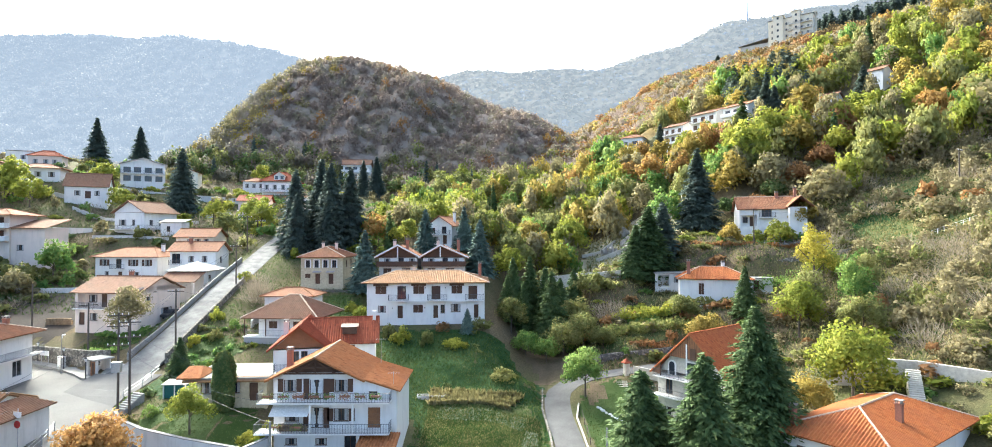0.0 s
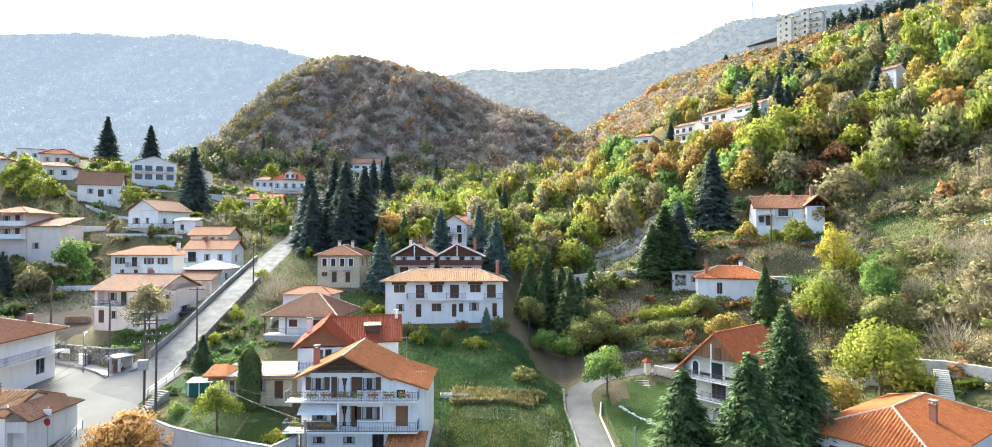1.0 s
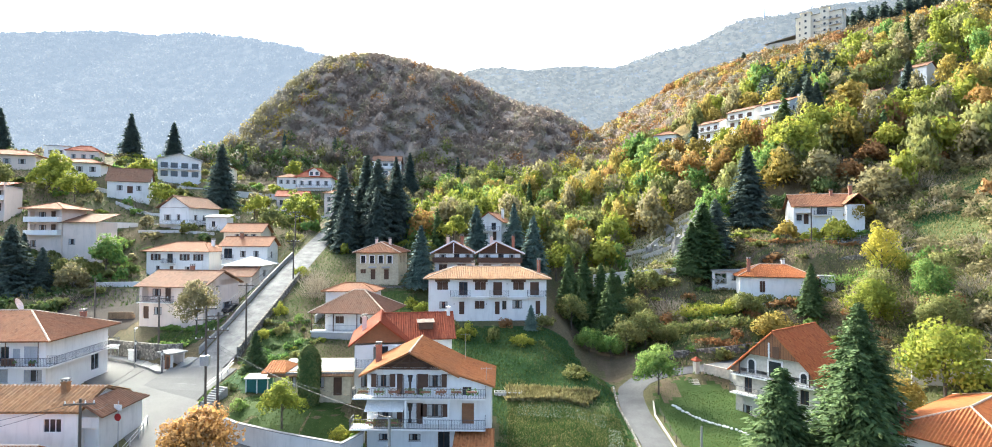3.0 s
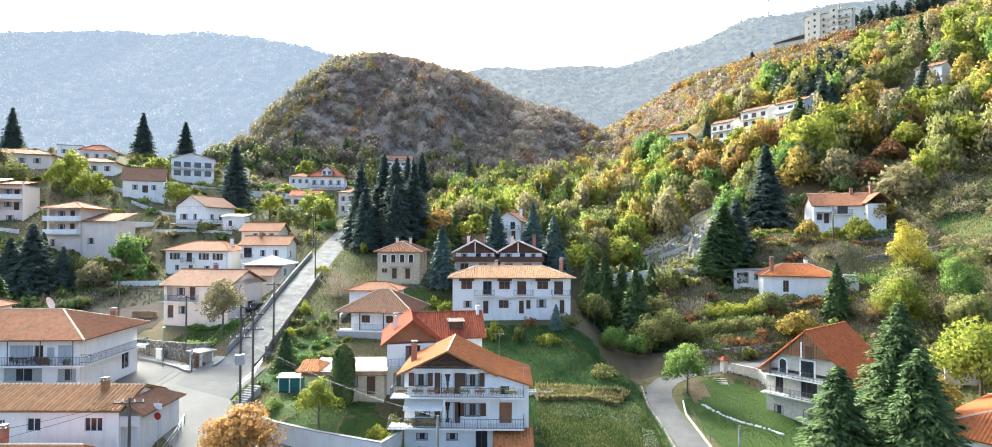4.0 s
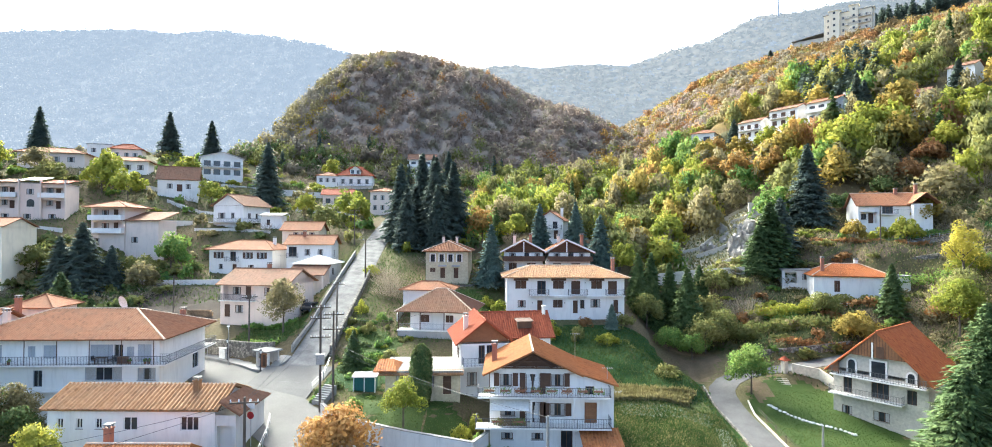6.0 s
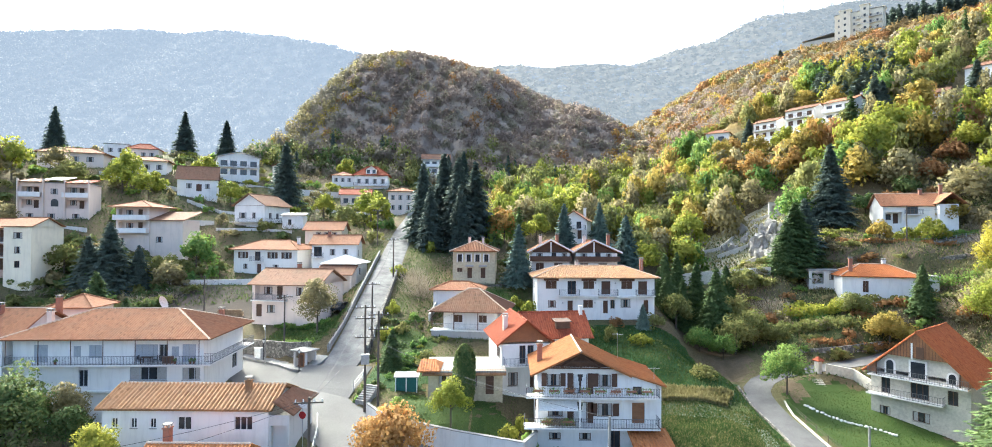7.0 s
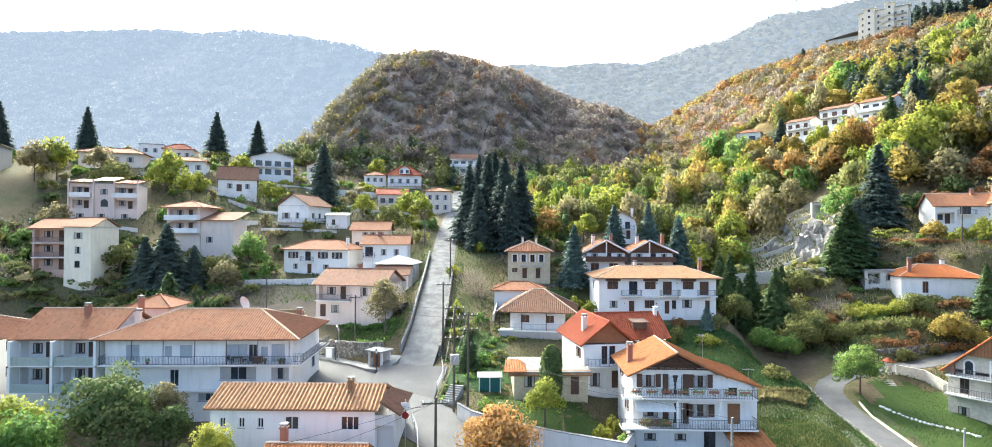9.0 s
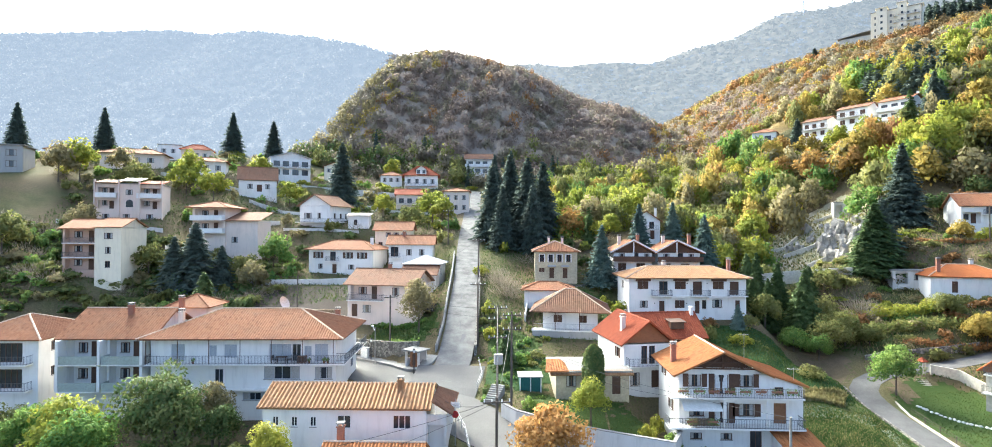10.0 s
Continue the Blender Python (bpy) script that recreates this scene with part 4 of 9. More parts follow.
def timber_house():
    """The steep chalet of pale stone among the spruces; its gable looks down the valley."""
    ob = house("stone chalet with steep red-orange roof and boarded gable", 28.9, 76.4, 0.0, -51, 10.4, 10.6, 5.0, "gable_y", 5.75, "tile_brick", wall="palestone", over=0.8, ripple=True, down=2.5,
               holes=[("f", 1.2, 2.4, 1.0, 2.0, "D"), ("f", 4.4, 2.4, 1.9, 1.9, "D"), ("f", 8.2, 2.4, 1.0, 1.7, "D"), ("f", 4.6, -0.4, 1.8, 1.2, "w"), ("f", 1.0, -0.4, 1.2, 1.1, "w")],
               balconies=[("f", 0.0, 10.4, 4.75, 1.2), ("f", -0.2, 8.0, 2.3, 1.2)])
    y = -5.303
    for x0, x1, z0, z1, arched in ((-3.4, -2.6, 5.0, 6.7, 1), (-0.75, 0.75, 4.95, 6.9, 0), (3.1, 3.8, 4.95, 6.1, 1)):
        m = 0.22
        for a, mat, name, yy, thick in ((m, "white", "surround", y, 0.08), (0, "glass", "pane", y - 0.085, 0.02)):
            g = Geo()
            front = arch_shape(x0 - a, x1 + a, z0, z1 + a, yy - thick) if arched else [(x0 - a, yy - thick, z0), (x1 + a, yy - thick, z0), (x1 + a, yy - thick, z1 + a), (x0 - a, yy - thick, z1 + a)]
            back = [(px, yy, pz) for px, _, pz in front]
            g.poly(front)
            for k in range(len(front)):
                q = (k + 1) % len(front)
                g.poly([front[q], front[k], back[k], back[q]])
            if name == "surround":
                holder = part("window", g, mat, ob, "pale stone window surround")
            else:
                part("pane", g, mat, holder)
    # boards hung under the roof's edge, and down its two sides
    g = Geo()
    slope = lambda z: 5.95 * (1 - (z - 5) / 5.75) - 0.05
    for xa, za, xb, zb, xc, zc in ((-slope(7.5), 7.5, slope(7.5), 7.5, 0, 10.65), (-5.85, 5.02, -4.3, 5.02, -4.3, 6.5), (4.3, 5.02, 5.85, 5.02, 4.3, 6.5)):
        tri = [(xa, -5.95, za), (xb, -5.95, zb), (xc, -5.95, zc)]
        back = [(px, -5.87, pz) for px, _, pz in tri]
        g.poly(tri)
        g.poly(back[::-1])
        for k in range(3):
            g.poly([tri[(k + 1) % 3], tri[k], back[k], back[(k + 1) % 3]])
    part("gable", g, "wood_warm", ob, "brown boarded gable")
    for k in range(-9, 10):                            # cover strips between the boards
        x = k * 0.33
        top = 5 + 5.75 * (1 - (abs(x) + 0.12) / 5.95) - 0.05
        if top > 7.7:
            g = Geo()
            g.box(x - 0.02, x + 0.02, -5.975, -5.952, 7.5, top)
            part("board_strip", g, "wood", ob)
    for x0, x1, z0, z1 in ((-0.55, -0.35, 7.3, 9.3), (0.02, 0.8, 7.45, 8.9)):
        g = Geo()
        g.box(x0, x1, -6.02, -5.955, z0, z1)
        part("gable_post" if x0 < 0 else "gable_shutter", g, "frame_white" if x0 < 0 else "wood", ob)
    for x in (-4.35, 4.35):
        g = Geo()
        g.box(x - 0.07, x + 0.07, -6.0, -5.86, 4.76, 6.45)
        part("post", g, "wood", ob)


def tiled_corner_house():
    ob = house("low house with broad orange hipped roof", 37.6, 57.3, -0.6, 35.6, 18.4, 9.6, 5.1, "hip", 2.3, "tile_vivid", over=0.8, ripple=True, inset=6.0,
               holes=[("l", 1.5, 2.6, 1.2, 1.4, "X"), ("l", 5.5, 2.6, 1.2, 1.4, "X"), ("f", 1.8, 2.6, 1.2, 1.4, "X"), ("f", 6, 2.6, 1.2, 1.4, "X"), ("b", 14.5, 2.6, 1.2, 1.4, "X")], chimneys=[(-8.4, 4.0, 7.1, "brick"), (-2.0, -2.6, 7.9, "brick")])


def slope_houses():
    house("white single-storey house with orange hipped roof", 39.6, 105.6, 12.4, -14, 12.0, 7.6, 3.0, "hip", 2.0, "tile_vivid", over=0.55, ripple=True, down=2, holes=[("f", 3.2, 0.2, 0.9, 2.0, "X")], chimneys=[(-4.4, -2.6, 5.9, "brick"), (1.8, 0.4, 5.6, "white")])
    u = house("white house on a terrace with clay gabled roof", 57.8, 122.5, 24.9, -15, 12.4, 8.0, 3.6, "gable_x", 2.8, "tile_clay", over=0.5, ripple=True, down=2,
              holes=[("f", 0.4, 0.05, 3.0, 2.3, "o"), ("f", 4.3, 2.0, 1.9, 1.5, "D"), ("f", 9.5, 1.0, 1.2, 1.2, "w"), ("r", 1.6, 1.6, 0.9, 1.3, "w")], balconies=[("f", 3.7, 6.9, 1.9, 1.0)], chimneys=[(5.0, -1.0, 7.9, "brick"), (1.6, -0.4, 7.0, "brick")])
    g = Geo()
    roof_slope(g, [(2.6, -6.4, 3.9), (2.6, 0, 3.9), (5.0, 0, 6.0), (5.0, -6.4, 6.0)], False)
    roof_slope(g, [(7.4, 0, 3.9), (7.4, -6.4, 3.9), (5.0, -6.4, 6.0), (5.0, 0, 6.0)], False)
    g2 = Geo()
    g2.box(3.0, 6.203, -5.8, -4.003, -2, 3.9)
    part("front_wing", g2, "white", u)
    part("front_wing_roof", g, "tile_clay", u)
    house("small white house among autumn trees", 51.8, 215.5, 55.8, -30, 8.0, 6.0, 3.6, "hip", 1.6, "tile_clay", holes=[("f", 1, 0.8, 1.6, 1.3, "w"), ("f", 4.2, 0.5, 2.2, 1.8, "D")], balconies=[("f", 3.8, 7.8, 0.4, 1.2)])
    house("stepped white house with brown balconies", 64.4, 201.0, 55.2, -57, 8.4, 7.0, 5.6, "gable_x", 1.6, "tile_old", holes=[*row("f", (0.8, 3.4, 6.2), 3.3, 1.4, 1.4, "X"), *row("f", (0.8, 3.4, 6.2), 0.6, 1.4, 1.5, "X")], balconies=[("f", 0.2, 8.8, 2.8, 1.0)])
    house("stepped white house with brown roof", 71.0, 190.6, 57.8, -57, 9.6, 7.0, 5.2, "gable_x", 1.6, "tile_old", holes=[*row("f", (1.0, 4.0, 7.2), 2.9, 1.6, 1.4, "X"), *row("f", (1.0, 4.0), 0.3, 1.6, 1.5, "X")], balconies=[("f", 0.2, 8.0, 2.5, 1.0)])
    house("white gabled house with wide balconies", 77.4, 179.5, 57.0, -57, 8.8, 8.0, 6.0, "gable_x", 1.7, "tile_clay", holes=[*row("f", (0.8, 3.6, 6.2), 3.4, 1.8, 1.7, "D"), *row("f", (0.8, 3.6, 6.2), 0.6, 1.8, 1.6, "D"), *row("r", (2.0, 4.8), 3.6, 1.0, 1.2, "w")], balconies=[("f", 0.0, 8.8, 3.0, 1.3, True), ("f", 0.0, 8.8, 0.2, 1.3, True)], chimneys=[(3.8, 2.0, 8.6)])
    house("small pale stone hut above a rocky bank", 42.0, 147, 27.6, -20, 4.6, 3.4, 2.8, "flat", 0, "concrete", wall="palestone", over=0.1, holes=[("f", 0.6, 0.1, 1.2, 2.1, "o"), ("f", 2.8, 1.1, 1.0, 1.1, "w")])
    house("low grey outbuilding behind a white house", 33.2, 110.6, 13.4, -14, 5.4, 4.2, 2.5, "flat", 0, "concrete", wall="oldwhite", over=0.25, down=2, holes=[("f", 0.5, 0.1, 2.0, 2.1, "o"), ("f", 3.4, 0.9, 1.1, 1.0, "w")], name="outbuilding", category="outbuilding")
    house("small white shed beside a terrace house", 47.6, 104.4, 13.0, -14, 3.8, 3.0, 2.3, "flat", 0, "concrete", over=0.2, down=2, holes=[("f", 0.6, 0.1, 1.0, 1.9, "d")], name="shed", category="shed")
    house("pale house half hidden by trees on the wooded slope", 98, 172, 59.0, -50, 9, 7, 4.5, "gable_x", 1.8, "tile_old", wall="oldwhite", holes=[*row("f", (1, 4, 6.6), 1.2, 1.3, 1.3, "w")])
    house("white house gable on the wooded slope", 118, 178, 69.0, -60, 7, 6, 4.5, "gable_x", 1.6, "tile_old", holes=[*row("f", (1, 4), 1.2, 1.3, 1.3, "w")])


def hill_hotel():
    """The tall stone hotel on the skyline."""
    ob = house("large pale stone hotel with towers on the wooded ridge", 163.0, 314.0, 126.0, -38, 22, 12, 15, "flat", 0, "concrete", wall="cream", over=0.4, down=8, category="hotel",
               holes=[h for z in (1.5, 4.8, 8.1, 11.4) for h in row("f", (1.5, 5.0, 8.5, 12.5, 16.0, 19.0), z, 1.1, 1.3, "w")] + [h for z in (1.5, 4.8, 8.1, 11.4) for h in row("r", (2, 5, 8.5), z, 1.1, 1.3, "w")], balconies=[("f", 10, 21.5, z, 1.4) for z in (4.4, 7.7, 11.0)])
    for x, y, s, h in ((-6, -4, 5.0, 16.5), (3, -4.5, 4.0, 17.6), (9.6, 0, 4.0, 16.2)):
        g = Geo()
        g.box(x - s / 2, x + s / 2, y - s / 2 - 0.6, y + s / 2, -8, h)
        g.box(x - s / 2 - 0.4, x + s / 2 + 0.4, y - s / 2 - 1.0, y + s / 2 + 0.4, h, h + 0.4)
        t = part("tower", g, "cream", ob)
        for k in range(5):
            q = Geo()
            q.box(x - 0.5, x + 0.5, y - s / 2 - 0.66, y - s / 2 - 0.61, 1.7 + 3.3 * k, 2.9 + 3.3 * k)
            part("tower_window", q, "glass", t)
    g = Geo()
    g.prism([(-27, -6, 4.5), (-11.2, -6, 6.5), (-11.2, 3, 6.5), (-27, 3, 4.5)], 0.4)
    part("terrace_roof", g, "greywall", ob)
    g = Geo()
    g.box(-26, -11.1, -5, 2, -8, 4.0)
    part("terrace_wing", g, "palestone", ob)


def upper_village():
    """Houses up the slope beyond the road."""
    house("cream house with brown roof and recessed loggia", -61.2, 96.6, 8.8, -8, 11.2, 9.6, 5.4, "gable_x", 2.3, "tile_old", wall="pink", over=0.6, down=2,
          holes=[("f", 0.5, 2.92, 5.4, 2.3, "o"), ("f", 0.7, 0.2, 1.0, 2.0, "d"), ("f", 2.6, 0.9, 1.4, 1.2, "w"), ("f", 7.6, 3.7, 1.2, 1.3, "w"), ("r", 3.2, 5.2, 0.8, 1.0, "w"), ("r", 5.0, 1.0, 2.6, 1.4, "w"), ("r", 1.6, 3.4, 1.0, 1.2, "w")],
          balconies=[("f", 0.2, 6.2, 2.9, 0.9)], chimneys=[(-0.4, 0.8, 8.3, "brick")])
    house("white two-storey house with brown hipped roof", -76.6, 124.5, 14.6, -9, 14.6, 8.0, 4.3, "hip", 1.9, "tile_clay", over=0.8, holes=[("f", 1.6, 2.4, 1.2, 1.3, "S"), ("f", 4.9, 1.9, 1.3, 1.9, "D"), ("f", 8.4, 2.4, 1.2, 1.3, "S"), ("f", 11.6, 2.4, 1.2, 1.3, "S"), ("f", 2.2, 0.2, 1.0, 1.0, "w"), ("f", 5.4, -0.8, 1.0, 2.0, "d"), ("f", 9, 0.1, 1.4, 1.0, "w")], balconies=[("f", 4.2, 7.0, 1.8, 1.0)], chimneys=[(5.4, 0, 6.6)])
    house("white house with clay gabled roof", -62.0, 121.0, 14.6, 5, 9.0, 7.0, 5.5, "gable_x", 1.9, "tile_clay", over=0.6, holes=[("f", 0.4, 3.0, 1.6, 2.0, "D"), ("f", 3.6, 3.3, 1.1, 1.2, "w"), ("f", 6.2, 3.3, 1.1, 1.2, "w"), ("f", 3.6, 0.6, 1.1, 1.2, "w"), ("r", 2.2, 3.0, 1.0, 1.3, "w")], chimneys=[(-1.6, -0.6, 8.0, "brick")], balconies=[("f", 0.1, 2.4, 2.8, 0.9)])
    ob = house("pale building under a low metal roof", -57.6, 111.2, 11.4, -3, 6.6, 6.6, 5.3, "hip", 1.5, "zinc", over=0.5, wall="oldwhite", holes=[("r", 1.5, 3.2, 1.0, 1.2, "w")], name="workshop", category="workshop")
    g = Geo()
    roof_slope(g, [(-3.6, -6.8, 3.5), (3.6, -6.8, 3.5), (3.6, -3.31, 5.1), (-3.6, -3.31, 5.1)])
    part("porch_roof", g, "tile_old", ob)
    for x in (-3.2, 0, 3.2):
        g = Geo()
        g.box(x - 0.12, x + 0.12, -6.6, -6.36, -0.4, 3.45)
        part("porch_post", g, "white", ob)
    house("small house under low clay roof", -34.4, 98.5, 10.6, -3, 8.0, 5.0, 2.6, "hip", 1.2, "tile_clay", over=0.6, holes=[("f", 5.6, 0.6, 1.2, 1.2, "w")])
    house("white gabled house among firs", -11.2, 127.5, 21.4, -14, 5.6, 8.0, 3.8, "gable_y", 2.2, "tile_clay", over=0.6, holes=[("f", 1.0, 2.4, 0.9, 1.0, "w"), ("f", 3.4, 2.2, 1.0, 1.5, "D"), ("f", 1.0, 0.3, 1.6, 1.2, "w"), ("f", 3.6, 0.0, 0.9, 1.9, "d")], chimneys=[(1.8, 1, 6.6)], balconies=[("f", 0.2, 5.4, 2.0, 0.9)])
    ob = house("white gabled house on a tall grey basement", -89.4, 147.5, 25.0, -12, 8.6, 10.6, 4.0, "gable_y", 3.0, "tile_old", over=0.7, down=5, holes=[("f", 1.2, 0.9, 2.2, 1.4, "w"), ("f", 5.0, 0.9, 1.0, 1.4, "w"), ("f", 3.2, 3.9, 0.7, 0.02, "o"), ("f", 1.0, -2.9, 2.4, 2.0, "w"), ("f", 5.4, -3.6, 1.8, 2.2, "g"), ("r", 1.6, 0.9, 1.2, 1.3, "w"), ("r", 4.6, 0.9, 1.2, 1.3, "w"), ("r", 7.4, 0.9, 1.2, 1.3, "w")], balconies=[("f", -0.4, 8.8, 0.0, 1.4), ("r", 0.0, 10.4, 0.0, 1.2)])
    for x in (-1.0, 1.0):
        g = Geo()
        g.box(x - 0.45, x + 0.45, -5.26, -5.21, 4.5, 5.6)
        part("gable_window", g, "glass", ob)
    house("small white shed beside a wall", -79.0, 142.0, 23.8, 5, 5.0, 4.0, 2.8, "pent_f", 0.8, "concrete", holes=[("f", 1.4, 0.5, 0.8, 1.3, "w")], name="shed", category="shed")
    house("tan house with a long sloping roof", -68.4, 134.0, 19.6, 4, 8.2, 7.0, 3.4, "gable_x", 2.0, "tile_clay", wall="cream", over=0.6, holes=[*row("f", (2.4, 4.2, 6.0), 1.9, 1.2, 1.0, "w"), ("f", 0.8, -0.4, 0.9, 1.1, "w")])
    # three-storey house with stacked balconies
    house("three-storey pinkish house with stacked balconies", -106.8, 126.0, 19.4, 3, 7.0, 8.0, 8.4, "hip", 1.5, "tile_clay", wall="pink", over=1.2, holes=[*row("f", (0.5,), 5.8, 6.0, 2.2, "o"), *row("f", (0.5,), 3.0, 6.0, 2.2, "o"), ("f", 0.6, 0.3, 1.2, 1.4, "w")], balconies=[("f", 0.0, 7.0, 5.7, 1.3, True), ("f", 0.0, 7.0, 2.9, 1.3, True)])
    house("lower pinkish wing with sloping roof", -99.8, 126.4, 19.4, 3, 6.9, 7.4, 5.6, "pent_f", 2.0, "tile_old", wall="pink", over=0.7, holes=[("f", 1.2, 0.8, 1.4, 1.2, "w")], pad=False)
    house("three-storey cream block with red loggias", -121.6, 108.6, 15.2, 8, 7.0, 8.6, 7.9, "gable_x", 1.8, "tile_clay", wall="terracotta", over=0.6, holes=[("f", 0.4, 5.4, 6.0, 2.2, "o"), ("f", 0.4, 2.7, 6.0, 2.2, "o"), ("f", 0.4, 0.1, 6.0, 2.1, "o")], balconies=[("f", 0.1, 6.8, 5.2, 0.5), ("f", 0.1, 6.8, 2.5, 0.5)])
    house("cream stair tower of a block of flats", -115.8, 107.6, 15.2, 8, 4.6, 9.4, 8.2, "gable_x", 1.7, "tile_clay", wall="cream", over=0.35, pad=False, holes=[*row("f", (1.6,), 6.0, 1.5, 1.1, "w"), *row("f", (1.8,), 3.3, 1.0, 1.2, "w"), *row("f", (1.8,), 0.7, 0.9, 1.2, "w")])
    block = house("pinkish three-bay block with stepped roofs and balconies", -129.6, 131.5, 26.2, 22, 13.4, 9.0, 7.0, "flat", 0, "concrete", over=0.15, wall="pink", holes=[("f", 0.6, 4.2, 3.2, 2.0, "o"), ("f", 8.6, 4.2, 4.2, 2.0, "o"), ("f", 0.6, 1.4, 3.2, 1.9, "o"), ("f", 8.6, 1.4, 4.2, 1.9, "o"), ("f", 5.9, 4.6, 1.4, 1.2, "w"), ("f", 1.4, -0.8, 1.4, 1.0, "w"), ("f", 5.4, -0.8, 1.4, 1.0, "w"), ("f", 10, -0.8, 1.4, 1.0, "w")], balconies=[("f", 0.2, 4.2, 4.0, 0.9, True), ("f", 8.2, 13.2, 4.0, 0.9, True)])
    for x0, x1, z, mat in ((-6.8, -2.0, 7.25, "tile_old"), (-1.9, 2.0, 7.75, "zinc"), (2.1, 6.8, 7.2, "tile_red")):
        g = Geo()
        roof_slope(g, [(x0, -5.4, z), (x1, -5.4, z), (x1, 3.5, z + 1.3), (x0, 3.5, z + 1.3)])
        part("bay_roof", g, mat, block)
    for x in (-6.62, -1.95, 2.05, 6.62):
        g = Geo()
        g.box(x - 0.1, x + 0.1, -5.5, -4.503, -3.5, 7.9)
        part("fin_wall", g, "pink", block)
    g = Geo()
    front = arch_shape(-0.7, 0.7, 1.8, 3.5, -4.56)
    g.poly(front)
    for p, q in zip(front, front[1:] + front[:1]):
        g.poly([q, p, (p[0], -4.503, p[2]), (q[0], -4.503, q[2])])
    part("arched_window", g, "glass", block)
    house("house with a large dark red roof", -113.6, 161.0, 33.0, 24, 9.8, 8.0, 3.8, "gable_x", 4.0, "tile_old", over=0.5, holes=[("f", 2.2, 1.4, 1.4, 1.3, "w"), ("f", 4.6, 0.6, 1.4, 2.0, "d"), ("f", 6.8, 1.4, 1.2, 1.3, "w"), ("l", 2.6, 1.2, 1.2, 1.3, "w")])
    house("wide white three-storey house with low gable", -116.6, 190.5, 40.4, 30, 12.4, 10.0, 6.2, "gable_y", 2.0, "zinc", over=0.6, holes=[*row("f", (0.8, 3.6, 6.6, 9.6), 3.4, 2.0, 1.7, "D"), *row("f", (0.8, 3.6, 6.6, 9.6), 0.6, 2.0, 1.8, "D")], balconies=[("f", 0.0, 12.4, 3.0, 1.0)])
    house("white three-storey house with dark roof below the wood", -55.0, 229.0, 45.2, 5, 10, 8, 5.8, "gable_x", 2.6, "tile_old", over=0.8, holes=[*row("f", (0.8, 3.6, 6.4), 3.4, 1.8, 1.6, "D"), *row("f", (0.8, 3.6, 6.4), 0.5, 1.8, 1.6, "D")], balconies=[("f", -0.6, 10.6, 2.9, 1.2, True), ("f", -0.6, 10.6, 5.6, 0.9)])
    villa = house("white house with a dark red hipped roof and dormer", -72.4, 195.0, 37.8, 8, 11.0, 8.0, 3.6, "hip", 3.4, "tile_red", over=0.8, holes=[*row("f", (0.8, 3.4, 6.0, 8.6), 0.9, 1.3, 1.5, "w")], balconies=[("f", -0.2, 11.2, 0.1, 1.2)])
    g = Geo()
    g.box(-1.7, 1.7, -4.2, -0.5, 3.4, 5.6)
    dormer = part("dormer", g, "white", villa)
    g = Geo()
    roof_slope(g, [(-2.2, 0.5, 5.4), (-2.2, -4.7, 5.4), (0, -4.7, 6.9), (0, 0.5, 6.9)])
    roof_slope(g, [(2.2, -4.7, 5.4), (2.2, 0.5, 5.4), (0, 0.5, 6.9), (0, -4.7, 6.9)])
    part("dormer_roof", g, "tile_red", dormer)
    g = Geo()
    g.poly([(-1.7, -4.2, 5.6), (1.7, -4.2, 5.6), (0, -4.2, 6.75)])
    g.poly([(1.7, -4.12, 5.6), (-1.7, -4.12, 5.6), (0, -4.12, 6.75)])
    part("dormer_gable", g, "white", dormer)
    for x in (-0.9, 0.9):
        g = Geo()
        g.box(x - 0.5, x + 0.5, -4.26, -4.204, 4.2, 5.4)
        part("dormer_window", g, "glass", dormer)
    house("tan house with pale red roof above the road", -72.0, 173.0, 30.2, 10, 8.4, 7.0, 3.4, "gable_x", 1.9, "tile_red", wall="pink", over=0.6, holes=[*row("f", (0.8, 3.2, 5.8), 0.9, 1.4, 1.4, "D")], balconies=[("f", 0, 8.4, 0.6, 1.0)])
    house("pale block above the street", -57.8, 172.0, 28.2, 2, 7.4, 7.0, 6.4, "hip", 1.2, "tile_clay", wall="pink", holes=[*row("f", (0.8, 3.0, 5.4), 3.9, 1.1, 1.3, "w"), *row("f", (0.8, 3.0, 5.4), 1.0, 1.1, 1.3, "w")])
    house("white house on the upper terraces", -84.5, 203.0, 39.0, 12, 7.4, 7.0, 3.2, "hip", 1.6, "tile_clay", holes=[*row("f", (0.8, 3.0, 5.2), 1.0, 1.2, 1.3, "w")])
    house("small pale house beside a tall fir", -101.0, 190.0, 39.8, 16, 6.0, 6.0, 4.2, "gable_y", 1.3, "tile_clay", wall="cream", holes=[*row("f", (0.8, 3.4), 2.2, 1.2, 1.2, "w")])
    house("long low pinkish house on the upper rim", -152.0, 165.0, 41.4, 20, 16.0, 8.0, 3.4, "hip", 1.8, "tile_clay", wall="pink", over=0.9, holes=[*row("f", (1.2, 4.6, 8.2, 11.8), 0.9, 1.8, 1.4, "w")])
    house("low house with tan roof on the upper rim", -131.5, 167.0, 39.6, 20, 10.4, 7.0, 3.2, "hip", 1.5, "tile_clay", over=0.9, holes=[*row("f", (1.2, 4.4, 7.6), 0.7, 1.6, 1.4, "w")])
    house("white cubic house on the upper rim", -158.0, 192.0, 47.0, 20, 7.0, 6.0, 4.4, "flat", 0, "concrete", over=0.2, holes=[*row("f", (1.2, 4.0), 1.8, 1.4, 1.3, "w")])
